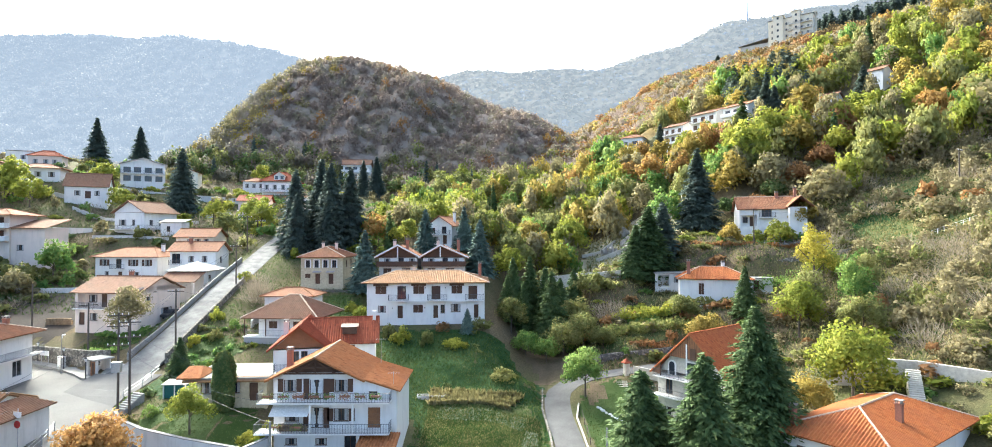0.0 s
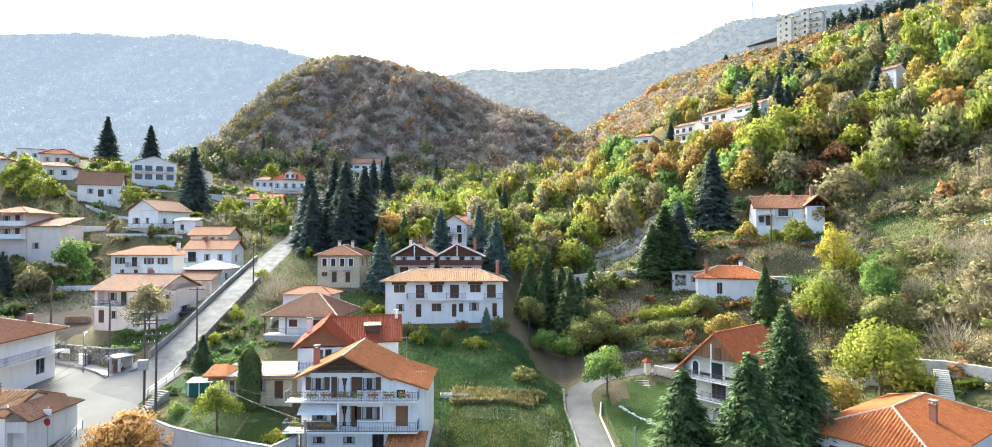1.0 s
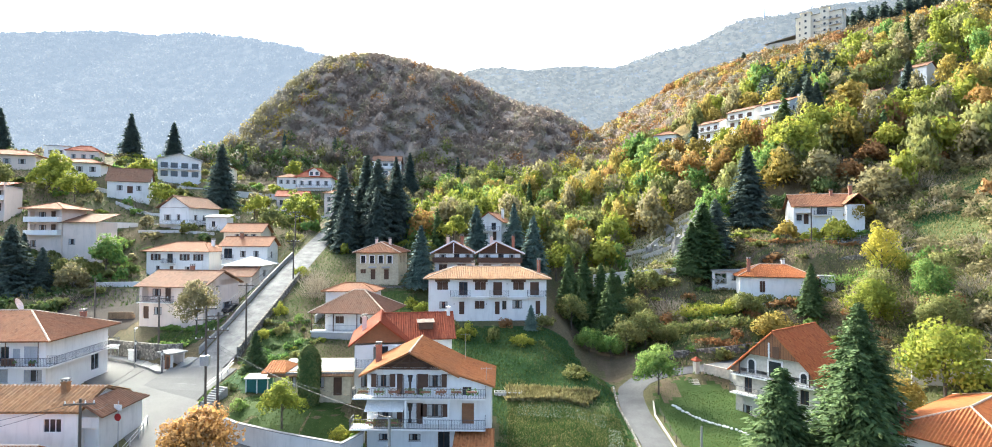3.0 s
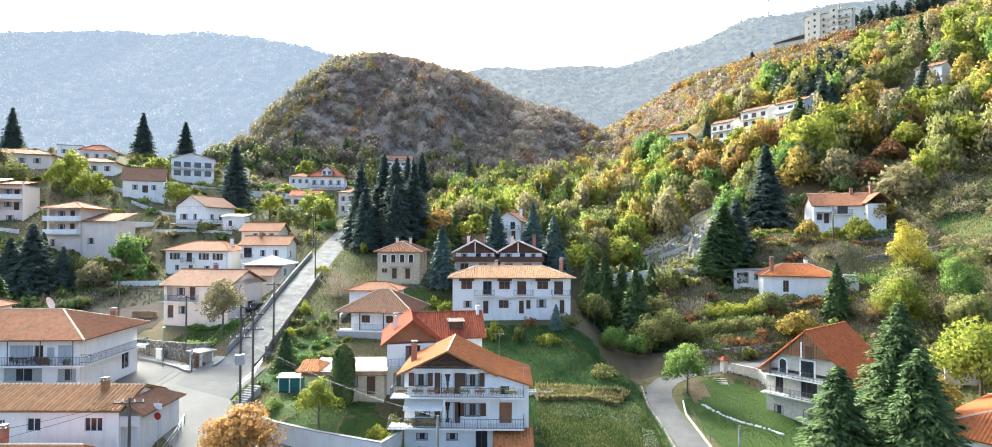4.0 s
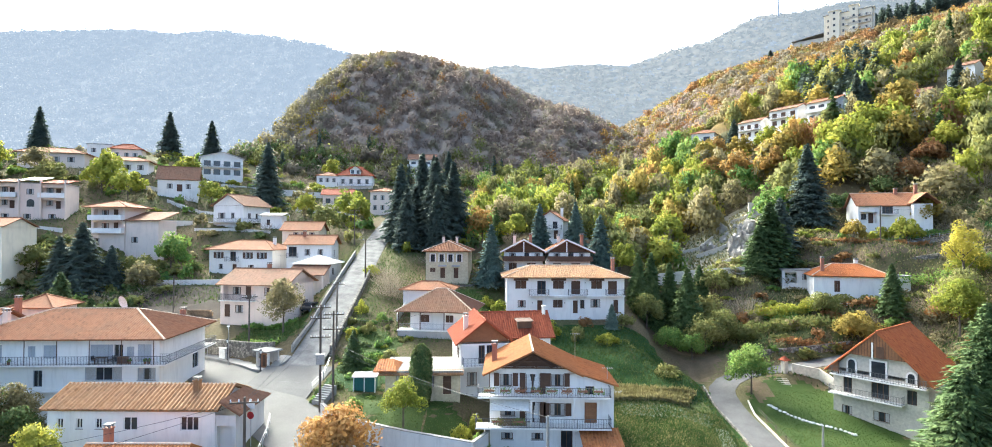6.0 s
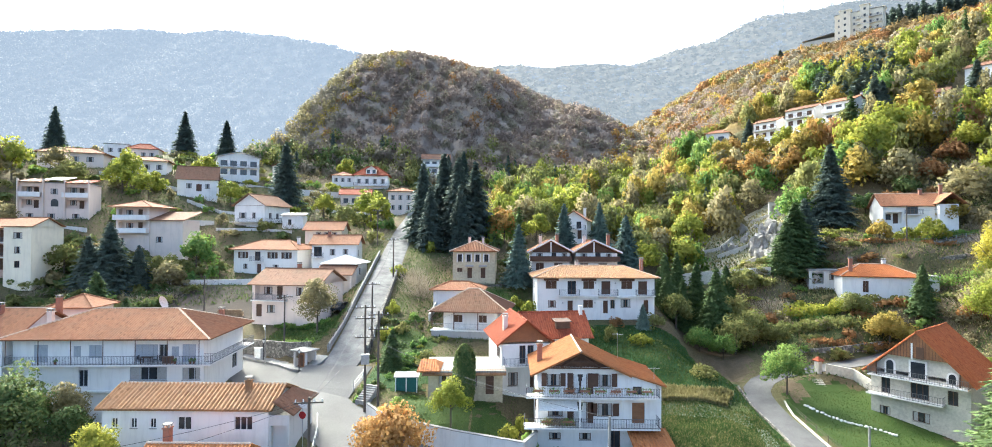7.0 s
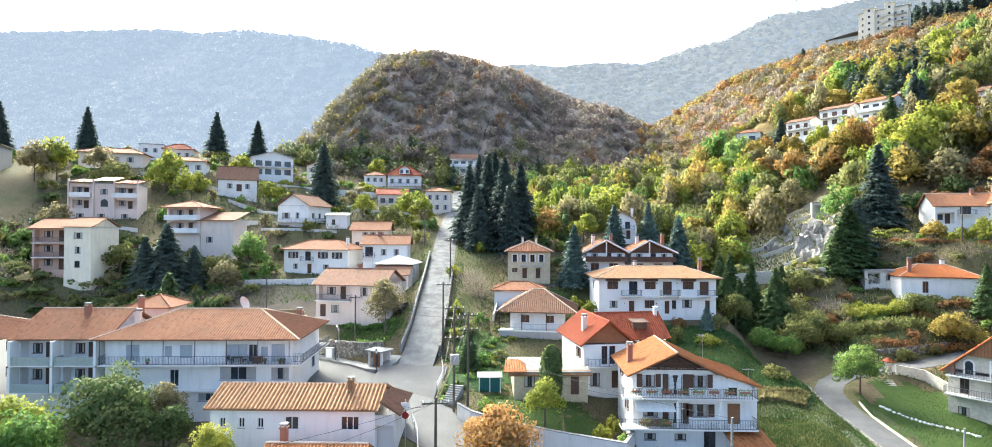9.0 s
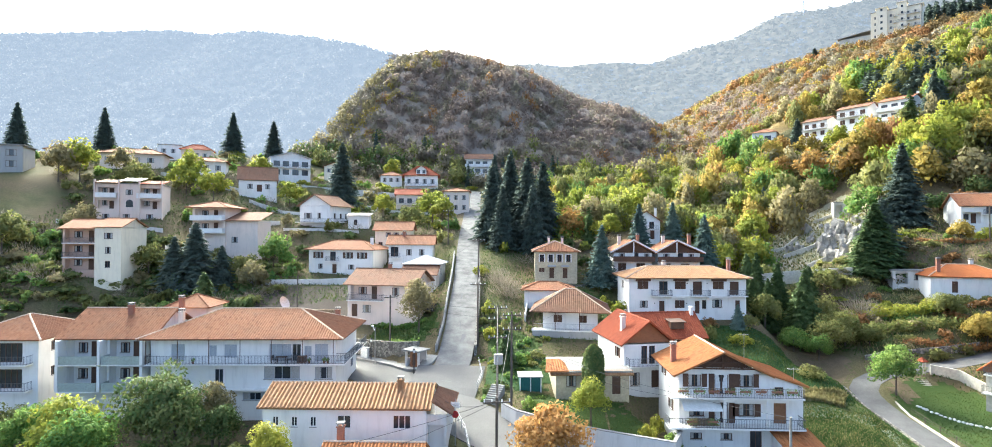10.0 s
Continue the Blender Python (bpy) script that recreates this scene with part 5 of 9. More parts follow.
    house("house with reddish roof on the upper rim", -147.0, 189.0, 46.0, 20, 9.0, 6.0, 3.4, "hip", 2.0, "tile_red", wall="pink", holes=[*row("f", (1.2, 4.0, 6.4), 0.9, 1.4, 1.3, "w")])
    house("pinkish house at the edge of the village", -171.0, 163.0, 42.6, 18, 9.0, 6.0, 3.2, "hip", 1.5, "tile_clay", wall="pink", holes=[*row("f", (1.2, 4.0, 6.4), 0.9, 1.4, 1.3, "w")])
    house("pale grey house high on the village terraces", -172.0, 142.0, 38.0, 25, 12, 9, 6.0, "flat", 0, "concrete", wall="greywall", holes=[*row("f", (1.0, 5.0, 8.5), 3.3, 2.2, 1.6, "w"), *row("f", (1.0, 5.0, 8.5), 0.5, 2.2, 1.6, "w")])


chalet_front()
red_roof_house()
porch_house()
long_villa()
twin_chalets()
stone_house()
guest_house()
store_house()
annex()
timber_house()
tiled_corner_house()
slope_houses()
hill_hotel()
upper_village()
# ---- ground and roads ----
for pts, width in ROADS:
    for q in pts[::2]:
        SITES.append((*q, width / 2))
# gardens, field and banks between the houses
SITES += [(-33, 63, 3.2, 3), (-26, 61, 1.2, 2), (-4, 71, 0.9, 2), (-3, 65, 0.0, 2), (2, 80, 3.0, 1), (-6, 85, 5.6, 1), (6.8, 88, 0.6, 0.5), (14, 77, -0.7, 2), (20, 80, 0.3, 2), (4, 74, 0.6, 1), (26, 101, 8.4, 2), (22, 93, 5.5, 1),
          (30, 96, 8.0, 1), (42, 116, 21.0, 2), (48, 109, 19.8, 2), (23, 113, 15.4, 2), (24, 134, 14.4, 2), (-75, 97, 8.5, 4), (-82, 105, 10.0, 4), (-40, 80, 6.0, 2), (-41, 70, 4.2, 1), (46, 66, 4.0, 2), (50, 72, 7.4, 1.5), (34, 101.2, 11.7, 1), (39, 99.6, 11.9, 1), (44.5, 98.6, 12.0, 1), (10, 100, 3.5, 2), (8, 112, 5.0, 2), (14, 124, 9, 3), (18, 92, 3.2, 1)]


def ground_material():
    m, n, l, p = nodes_of("meadow_and_scrub")
    pos = n.new("ShaderNodeNewGeometry").outputs["Position"]
    big, mid, fine = noise_node(n, l, pos, 0.05, 5), noise_node(n, l, pos, 0.35, 6, 0.7), noise_node(n, l, pos, 4.0, 6, 0.7)
    grass = ramp(n, l, mid, [(0.28, (0.055, 0.075, 0.026)), (0.5, (0.095, 0.108, 0.042)), (0.72, (0.15, 0.138, 0.062))])
    litter = ramp(n, l, fine, [(0.3, (0.105, 0.082, 0.05)), (0.7, (0.19, 0.14, 0.085))])
    c = mix(n, l, ramp(n, l, big, [(0.36, (0.1, 0.1, 0.1)), (0.58, (0.85, 0.85, 0.85))]), grass, litter)
    c = mix(n, l, 0.6, c, ramp(n, l, fine, [(0.25, (0.5, 0.5, 0.5)), (0.75, (1.25, 1.25, 1.25))]), "MULTIPLY")
    l.new(c, p.inputs["Base Color"])
    p.inputs["Roughness"].default_value = 0.95
    p.inputs["Specular IOR Level"].default_value = 0.1
    bump(n, l, p, fine, 0.8, 0.25)
    return m


MAT["meadow"] = ground_material()


def axis(*runs):
    out = []
    for a, b, s in runs:
        out += list(np.arange(a, b, s))
    return np.array(out)


def grid_mesh(name, xs, ys, zs, mat):
    X, Y = np.meshgrid(xs, ys)
    co = np.stack([X, Y, zs], -1).reshape(-1, 3)
    w = len(xs)
    i = np.arange(w * len(ys)).reshape(len(ys), w)
    q = np.stack([i[:-1, :-1], i[:-1, 1:], i[1:, 1:], i[1:, :-1]], -1).reshape(-1, 4)
    me = bpy.data.meshes.new(name)
    me.vertices.add(len(co))
    me.vertices.foreach_set("co", co.astype("f").ravel())
    me.loops.add(q.size)
    me.loops.foreach_set("vertex_index", q.astype(np.int32).ravel())
    me.polygons.add(len(q))
    me.polygons.foreach_set("loop_start", np.arange(0, q.size, 4, dtype=np.int32))
    me.polygons.foreach_set("use_smooth", np.ones(len(q), bool))
    me.materials.append(mat)
    me.update(calc_edges=True)
    return me


GX = axis((-760, -560, 20), (-560, -180, 8), (-180, 105, 1.5), (105, 210, 4), (210, 1000, 25))
GY = axis((-160, 28, 10), (28, 150, 1.5), (150, 360, 4), (360, 520, 8), (520, 1500, 25))
XX, YY = np.meshgrid(GX, GY)
GZ = land(XX, YY)
tagged(new("ground", grid_mesh("ground", GX, GY, GZ, MAT["meadow"])), "grassy valley slopes with scrub and leaf litter", "ground", kind="structure")


def ground_z(x, y):
    """The height of the ground's own mesh."""
    x, y = np.asarray(x, float), np.asarray(y, float)
    i = np.clip(np.searchsorted(GX, x) - 1, 0, len(GX) - 2)
    j = np.clip(np.searchsorted(GY, y) - 1, 0, len(GY) - 2)
    u, v = (x - GX[i]) / (GX[i + 1] - GX[i]), (y - GY[j]) / (GY[j + 1] - GY[j])
    return GZ[j, i] * (1 - u) * (1 - v) + GZ[j, i + 1] * u * (1 - v) + GZ[j + 1, i] * (1 - u) * v + GZ[j + 1, i + 1] * u * v


def strip(name, pts, width, mat, label, lift=0.0, cross=(-0.5, -0.25, 0, 0.25, 0.5)):
    """A road surface along its middle line."""
    g = Geo()
    rows = []
    for i, p in enumerate(pts):
        a, b = pts[max(i - 1, 0)], pts[min(i + 1, len(pts) - 1)]
        t = Vector((b[0] - a[0], b[1] - a[1], 0)).normalized()
        s = Vector((t.y, -t.x, 0))
        rows.append([Vector(p) + s * (width * c) + Vector((0, 0, lift - 0.10 * abs(c))) for c in cross])
    for r, q in zip(rows, rows[1:]):
        for i in range(len(cross) - 1):
            g.poly([r[i], r[i + 1], q[i + 1], q[i]])
        for a, b in ((r[0], q[0]), (q[-1], r[-1])):       # edges run down into the ground
            g.poly([a, b, b - Vector((0, 0, 0.35)), a - Vector((0, 0, 0.35))])
    return tagged(new(name, g.mesh(name, mat)), label, "road", kind="structure")


strip("road", MAIN, 8.4, "asphalt", "pale worn asphalt village road")
strip("street", STREET, 4.8, "street", "steep patched street climbing the slope", lift=0.012)
strip("junction", JUNCTION, 9.0, "asphalt", "pale asphalt where street and road meet", lift=0.008)
strip("lane", LANE, 3.5, "gravel", "winding pale gravel lane")
# ---- trees ----
MAT.update({
    "leaf_green": leafy("green_leaves", (0.075, 0.16, 0.042), (0.14, 0.25, 0.058), (0.24, 0.32, 0.08), thin=0.5),
    "leaf_dark": leafy("dark_green_leaves", (0.055, 0.1, 0.032), (0.095, 0.145, 0.045), (0.17, 0.19, 0.065), thin=0.4),
    "leaf_lime": leafy("yellow_green_leaves", (0.175, 0.22, 0.036), (0.265, 0.295, 0.046), (0.37, 0.36, 0.062), thin=0.5),
    "leaf_lemon": leafy("lemon_yellow_leaves", (0.34, 0.30, 0.05), (0.46, 0.40, 0.06), (0.54, 0.47, 0.09), thin=0.5),
    "leaf_gold": leafy("golden_leaves", (0.235, 0.19, 0.05), (0.33, 0.255, 0.06), (0.42, 0.32, 0.08), thin=0.5),
    "leaf_orange": leafy("orange_leaves", (0.29, 0.165, 0.05), (0.37, 0.22, 0.065), (0.44, 0.285, 0.09), thin=0.5),
    "leaf_rust": leafy("rust_leaves", (0.21, 0.115, 0.055), (0.3, 0.155, 0.065), (0.37, 0.21, 0.085)),
    "leaf_olive": leafy("olive_leaves", (0.13, 0.15, 0.048), (0.195, 0.21, 0.066), (0.275, 0.265, 0.09), thin=0.5),
    "leaf_pale": leafy("pale_dry_leaves", (0.2, 0.185, 0.095), (0.27, 0.235, 0.115), (0.34, 0.285, 0.14), thin=0.5),
    "twig": leafy("bare_twigs", (0.22, 0.185, 0.14), (0.30, 0.25, 0.185), (0.37, 0.31, 0.22), thin=0.25),
    "needle": leafy("dark_needles", (0.045, 0.082, 0.03), (0.075, 0.122, 0.042), (0.125, 0.175, 0.06), thin=0.25),
    "needle_blue": leafy("blue_grey_needles", (0.079, 0.131, 0.114), (0.131, 0.193, 0.158), (0.193, 0.263, 0.210), thin=0.15),
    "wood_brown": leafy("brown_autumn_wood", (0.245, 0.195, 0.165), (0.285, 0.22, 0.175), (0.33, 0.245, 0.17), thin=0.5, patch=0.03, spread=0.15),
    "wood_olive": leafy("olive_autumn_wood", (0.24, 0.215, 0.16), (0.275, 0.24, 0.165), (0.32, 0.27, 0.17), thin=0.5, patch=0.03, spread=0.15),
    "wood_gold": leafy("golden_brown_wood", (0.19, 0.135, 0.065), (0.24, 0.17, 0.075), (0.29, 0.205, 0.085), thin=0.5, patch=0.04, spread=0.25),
    # dark base colours; the pale haze over these two is painted as emission
    "wood_haze": leafy("hazed_distant_wood", (0.045, 0.045, 0.043), (0.055, 0.053, 0.049), (0.065, 0.060, 0.052), thin=0.5, patch=0.02, haze_glow=(0.069, 0.077, 0.098), spread=0.2),
    "wood_grey": leafy("hazed_far_wood", (0.055, 0.050, 0.042), (0.07, 0.060, 0.046), (0.085, 0.070, 0.05), thin=0.5, patch=0.02, haze_glow=(0.055, 0.060, 0.071), spread=0.2),
    # spruce needles paled towards grey: the haze of distance put into the colour
    "needle_far": leafy("hazed_needles", (0.062, 0.088, 0.076), (0.09, 0.122, 0.1), (0.13, 0.165, 0.13), thin=0.3),
    "brush": leafy("tan_brush", (0.17, 0.15, 0.075), (0.235, 0.20, 0.105), (0.30, 0.255, 0.14), thin=0.5),
    "leaf_tan": leafy("tan_orange_leaves", (0.34, 0.175, 0.055), (0.43, 0.235, 0.08), (0.50, 0.30, 0.11)),
})


def leaf_quads(rng, p, out, size, lean=0.7, narrow=0.62):
    """Pointed leaf sprays at p that face roughly outwards."""
    n = len(p)
    nrm = unit(out + lean * rng.normal(size=(n, 3)))
    t = unit(np.cross(nrm, rng.normal(size=(n, 3))))
    b = np.cross(nrm, t)
    s = size * rng.uniform(0.6, 1.35, (n, 1))
    bend = nrm * s * rng.uniform(-0.25, 0.25, (n, 1))
    return np.stack([p + t * s, p + b * s * narrow + bend, p - t * s, p - b * s * narrow + bend], 1)


def broad_crown(seed, n, size, lobes=26, tall=1.0, lean=0.7, lump=0.8, stray=0.22):
    """A crown of unit radius on a base at z = 0: lumpy lobes, hollow between."""
    rng = np.random.default_rng(seed)
    d = unit(rng.normal(size=(lobes, 3)))
    d[:, 2] = np.abs(d[:, 2]) * 1.3 - 0.5
    c = d * rng.uniform(0.40, 0.86, (lobes, 1)) * np.array([1, 1, tall])
    r = rng.uniform(0.18, 0.38, lobes)
    k = rng.integers(0, lobes, n)
    o = unit(rng.normal(size=(n, 3)) + np.array([0, 0, 0.25]))
    p = c[k] + o * (r[k] * rng.uniform(0.75, 1.12, n))[:, None]
    p[:, 2] += 0.60 * tall
    q = leaf_quads(rng, p, o, size, lean)
    face = unit(lump * o + 0.75 * unit(p - np.array([0, 0, 0.5 * tall])) + stray * rng.normal(size=p.shape))
    q = np.concatenate([q, face[:, None]], 1)
    return q[q[:, :4, 2].min(1) > 0.02]


def conifer_crown(seed, boughs=230, bits=7, slim=0.27, droop=0.34, grain=1.0):
    """A crown of unit height: drooping boughs of uneven length round the stem, each a fan of needle sprays."""
    rng = np.random.default_rng(seed)
    i = np.arange(boughs)
    u = (i + rng.uniform(0, 1, boughs)) / boughs
    h = 0.05 + 0.945 * (1 - (1 - u) ** 0.62)
    a = i * 2.39996 + rng.normal(size=boughs) * 0.25
    reach = (slim * (1 - h) ** 0.80 + 0.012) * rng.uniform(0.55, 1.16, boughs)
    lift = rng.normal(size=boughs) * 0.08
    f = (np.arange(bits) + 0.9) / bits
    A, H, L, F = a[:, None, None], h[:, None, None], reach[:, None, None], f[None, :, None]
    side = np.array([-1.0, 0.0, 1.0])[None, None, :] + rng.normal(size=(boughs, bits, 3)) * 0.2
    rr = L * F * (1 - 0.10 * np.abs(side))
    lat = side * (0.06 + 0.20 * (1 - F)) * L * 1.15
    ca, sa = np.cos(A), np.sin(A)
    z = H - (droop - lift[:, None, None]) * rr * (0.55 + 0.6 * F) + 0.10 * L * F ** 4 + rng.normal(size=rr.shape) * 0.006
    p = np.stack([ca * rr - sa * lat, sa * rr + ca * lat, z], -1).reshape(-1, 3)
    turn = A + 0.75 * side
    t = np.stack(np.broadcast_arrays(np.cos(turn), np.sin(turn), -0.35 + 0.25 * rng.normal(size=rr.shape)), -1).reshape(-1, 3)
    b = unit(np.cross(t, rng.normal(size=t.shape) + np.array([0, 0, 1.6])))
    s = np.broadcast_to((0.020 + 0.028 * (1 - H)) * (1.15 - 0.45 * F), rr.shape).reshape(-1, 1) * grain * rng.uniform(0.7, 1.3, (len(p), 1))
    face = unit(np.stack(np.broadcast_arrays(ca, sa, 0.5 + 0 * rr), -1).reshape(-1, 3) + rng.normal(size=p.shape) * 0.35)
    return np.stack([p + t * s * 1.3, p + b * s * 0.42, p - t * s * 0.9, p - b * s * 0.42, face], 1)


def twig_crown(seed, n=420, size=0.05):
    """Bare sprays fanning up from the base, unit radius."""
    rng = np.random.default_rng(seed)
    base = rng.normal(size=(n, 3)) * np.array([0.38, 0.38, 0.0])
    way = unit(rng.normal(size=(n, 3)) * np.array([0.55, 0.55, 0.3]) + base * 0.9 + np.array([0, 0, 0.8]))
    f = rng.uniform(0.1, 1.15, (n, 1))
    p = base + way * f
    t = way * rng.uniform(0.14, 0.3, (n, 1))
    b = unit(np.cross(way, rng.normal(size=(n, 3)))) * size * 0.5
    return np.stack([p - t, p + b, p + t, p - b], 1)


def trunk_geo(seed, h, r, limbs=5):
    rng = random.Random(seed)
    g = Geo()
    g.tube((0, 0, -0.4), (0.02, 0.01, h * 0.55), r, r * 0.72, 7)
    g.tube((0.02, 0.01, h * 0.55), (0.05, -0.02, h), r * 0.72, r * 0.35, 6)
    for i in range(limbs):
        a, z = rng.uniform(0, 6.3), h * rng.uniform(0.5, 0.92)
        L = h * rng.uniform(0.35, 0.6)
        g.tube((0.03, 0, z), (math.cos(a) * L * 0.75, math.sin(a) * L * 0.75, z + L * 0.75), r * 0.4, r * 0.12, 5)
    return g


CROWN = {}


def crown_mesh(kind, mat, variant, build):
    key = (kind, mat, variant)
    if key not in CROWN:
        CROWN[key] = quads_mesh("crown", build(), MAT[mat])
    return CROWN[key]


LOOK = {"leaf_dark": "dark green", "leaf_lemon": "lemon-yellow", "leaf_green": "green", "leaf_lime": "yellow-green", "leaf_gold": "golden", "leaf_orange": "orange", "leaf_rust": "rust-brown", "leaf_olive": "olive-green", "leaf_pale": "pale, half bare", "leaf_tan": "orange-tan", "brush": "tan, half-bare"}
TREES = []          # waiting to be set on the ground: (function, x, y, arguments)


def broadleaf(x, y, z, h, r, mat, tall=None):
    """A leafy tree: trunk with limbs and a lumpy crown of radius r, h high in all."""
    tall = max(0.7, min(2.2, (h * 0.78) / (1.5 * r))) if tall is None else tall
    v = int(abs(x * 7 + y * 13)) % 3
    ob = thing("tree", pose(x, y, z, 0, 0, (x * 37 + y * 11) % 360), f"{LOOK[mat]} broad-leaved tree in autumn colour", "tree")
    fine = y < 105
    crown_h = 1.5 * r * tall
    t = part("trunk", trunk_geo(v, max(h - crown_h * 0.65, 0.8), 0.05 + h * 0.014), "bark", ob)
    me = crown_mesh(("broad", fine, round(tall, 1)), mat, v, lambda: broad_crown(10 + v, 4200 if fine else 1400, 0.048 if fine else 0.08, 40 if fine else 26, round(tall, 1)))
    c = part("crown", me, None, ob)
    c.matrix_basis = Matrix.Translation((0, 0, max(h - crown_h * 1.02, 0.15))) @ Matrix.Diagonal((r, r, r, 1))
    return ob


def conifer(x, y, z, h, slim=1.0, mat="needle"):
    v = int(abs(x * 5 + y * 3)) % 3
    # beyond this distance the needles take the colour with haze painted in
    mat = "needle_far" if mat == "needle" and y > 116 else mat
    fine = y < 70
    ob = thing("conifer", pose(x, y, z, 0, 0, (x * 31 + y * 17) % 360), "dark green spruce with drooping boughs" if mat in ("needle", "needle_far") else "blue-grey young spruce tree beside the houses", "tree")
    g = Geo()
    g.tube((0, 0, -0.5), (0, 0, h * 0.96), 0.06 + h * 0.014, 0.02, 7)
    part("trunk", g, "bark", ob)
    me = crown_mesh(("conifer", fine), mat, v, lambda: conifer_crown(30 + v, 900 if fine else 420, 14 if fine else 9, grain=0.44 if fine else 0.74))
    c = part("crown", me, None, ob)
    c.matrix_basis = Matrix.Diagonal((h * slim, h * slim, h, 1))
    return ob


def cypress(x, y, z, h, r):
    ob = thing("cypress", pose(x, y, z), "dense dark green clipped column tree", "tree")
    g = Geo()
    g.tube((0, 0, -0.3), (0, 0, h * 0.3), 0.12, 0.1)
    part("trunk", g, "bark", ob)
    rng = np.random.default_rng(5)
    zz = rng.uniform(0, 1, 9000)
    a = rng.uniform(0, 2 * math.pi, 9000)
    rad = (0.80 + 0.25 * np.sin(zz * 3.1)) * np.where(zz > 0.8, np.sqrt(np.maximum(1 - ((zz - 0.8) / 0.2) ** 2, 0)), 1) * (1 + 0.08 * np.sin(a * 5 + zz * 9)) * rng.uniform(0.7, 1.05, 9000)
    o = np.stack([np.cos(a), np.sin(a), 0.3 + 0 * a], 1)
    q = leaf_quads(rng, np.stack([np.cos(a) * rad * r, np.sin(a) * rad * r, 0.15 + zz * h], 1), o, 0.17, 0.5)
    q = np.concatenate([q, o[:, None] + rng.normal(size=(9000, 1, 3)) * 0.25], 1)
    part("crown", quads_mesh("crown", q, MAT["leaf_dark"]), None, ob)


def shrub(x, y, z, r, h, mat):
    v = int(abs(x * 3 + y * 5)) % 3
    ob = thing("shrub", pose(x, y, z, 0, 0, (x * 53) % 360), "bare grey-brown shrub with thin twigs" if mat == "twig" else f"{LOOK[mat]} leafy shrub in a garden", "shrub")
    if mat == "twig":
        me = crown_mesh("twig", mat, v, lambda: twig_crown(50 + v, 900, 0.02))
    else:
        me = crown_mesh("bush", mat, v, lambda: broad_crown(60 + v, 900, 0.085, 18, 0.8))
    c = part("crown", me, None, ob)
    c.matrix_basis = Matrix.Translation((0, 0, -0.12 * h)) @ Matrix.Diagonal((r, r, h * (0.8 if mat == "twig" else 0.82), 1))
    g = Geo()
    g.tube((0, 0, -0.2), (0.05, 0, h * 0.5), 0.05, 0.02, 5)
    part("stem", g, "bark", ob)


def plant(fn, rows):
    for x, y, *rest in rows:
        TREES.append((fn, x, y, rest))


# dark firs on the rise behind the stone house, and others singly through the village
plant(conifer, [(-45.5, 131, 18, 1.05), (-41.5, 137, 20, 1.1), (-37.5, 131, 20, 1.05), (-33.8, 134, 19, 1.05), (-43, 125, 14), (-36.5, 125.5, 15)])
plant(conifer, [(3.2, 109, 13.5), (6.6, 113, 14), (9.4, 110, 13), (5.0, 104, 9.5), (11.6, 105, 10.5, 1.2), (14.6, 109, 9.5, 1.2), (9.7, 100.5, 13.5, 1.15), (2.0, 103, 8.0, 1.2), (30.4, 115, 14.5, 1.55), (27.2, 112.5, 10.5, 1.5), (34.5, 119.5, 12, 1.5), (41.0, 95.2, 8.5, 1.15)])
plant(conifer, [(26.2, 58.5, 18.2, 1.4), (10.2, 41.0, 17.6, 1.4), (13.6, 38.0, 19.4, 1.35), (12.2, 44.5, 14.4, 1.45), (29.5, 62.5, 13.5, 1.4), (17.6, 41.0, 11.5, 1.5)])
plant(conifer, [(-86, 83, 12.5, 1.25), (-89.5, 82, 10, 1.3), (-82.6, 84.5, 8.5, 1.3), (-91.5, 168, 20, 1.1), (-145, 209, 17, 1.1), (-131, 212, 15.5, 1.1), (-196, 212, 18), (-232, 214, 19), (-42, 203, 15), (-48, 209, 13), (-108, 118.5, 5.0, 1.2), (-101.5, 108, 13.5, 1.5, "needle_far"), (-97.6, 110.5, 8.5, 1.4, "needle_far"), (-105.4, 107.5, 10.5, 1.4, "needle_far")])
plant(conifer, [(-24.2, 106.5, 11.5, 1.15, "needle_blue"), (-14.6, 119.5, 11.5, 1.1, "needle_blue"), (-3.2, 113.5, 11.5, 1.15, "needle_blue"), (-6.8, 123, 9.5, 1.1, "needle_blue"), (-4.6, 92.6, 4.0, 1.3, "needle_blue"), (-41.2, 75.5, 5.2, 1.4, "needle")])
plant(conifer, [(78.5, 167, 18, 1.1), (82.5, 170, 14, 1.2), (106.5, 166, 14, 1.2), (59, 206, 11, 1.3), (15, 190, 8, 1.2), (30, 165, 10), (128, 330, 10, 1.6), (45.5, 130, 18.5, 1.15)])
# broad-leaved trees of the gardens
plant(broadleaf, [(41.5, 67.5, 12.5, 5.2, "leaf_lime"), (52.2, 94.8, 14.5, 3.0, "leaf_lemon"), (55.6, 98, 7.5, 3.2, "leaf_lime"), (53, 85.5, 9.5, 3.4, "leaf_green"), (45.5, 87, 9.5, 4.0, "leaf_lime"), (48.5, 90, 8.0, 3.6, "leaf_olive"), (57.5, 90, 7.0, 3.4, "leaf_olive"), (50.5, 79.5, 7.5, 3.4, "leaf_olive"), (-36.6, 53.2, 5.6, 3.9, "leaf_tan"), (-54.6, 86, 8.6, 3.3, "leaf_pale"), (-32.0, 60.6, 5.6, 2.5, "leaf_lime"), (12.4, 80.8, 7.2, 3.4, "leaf_green")])
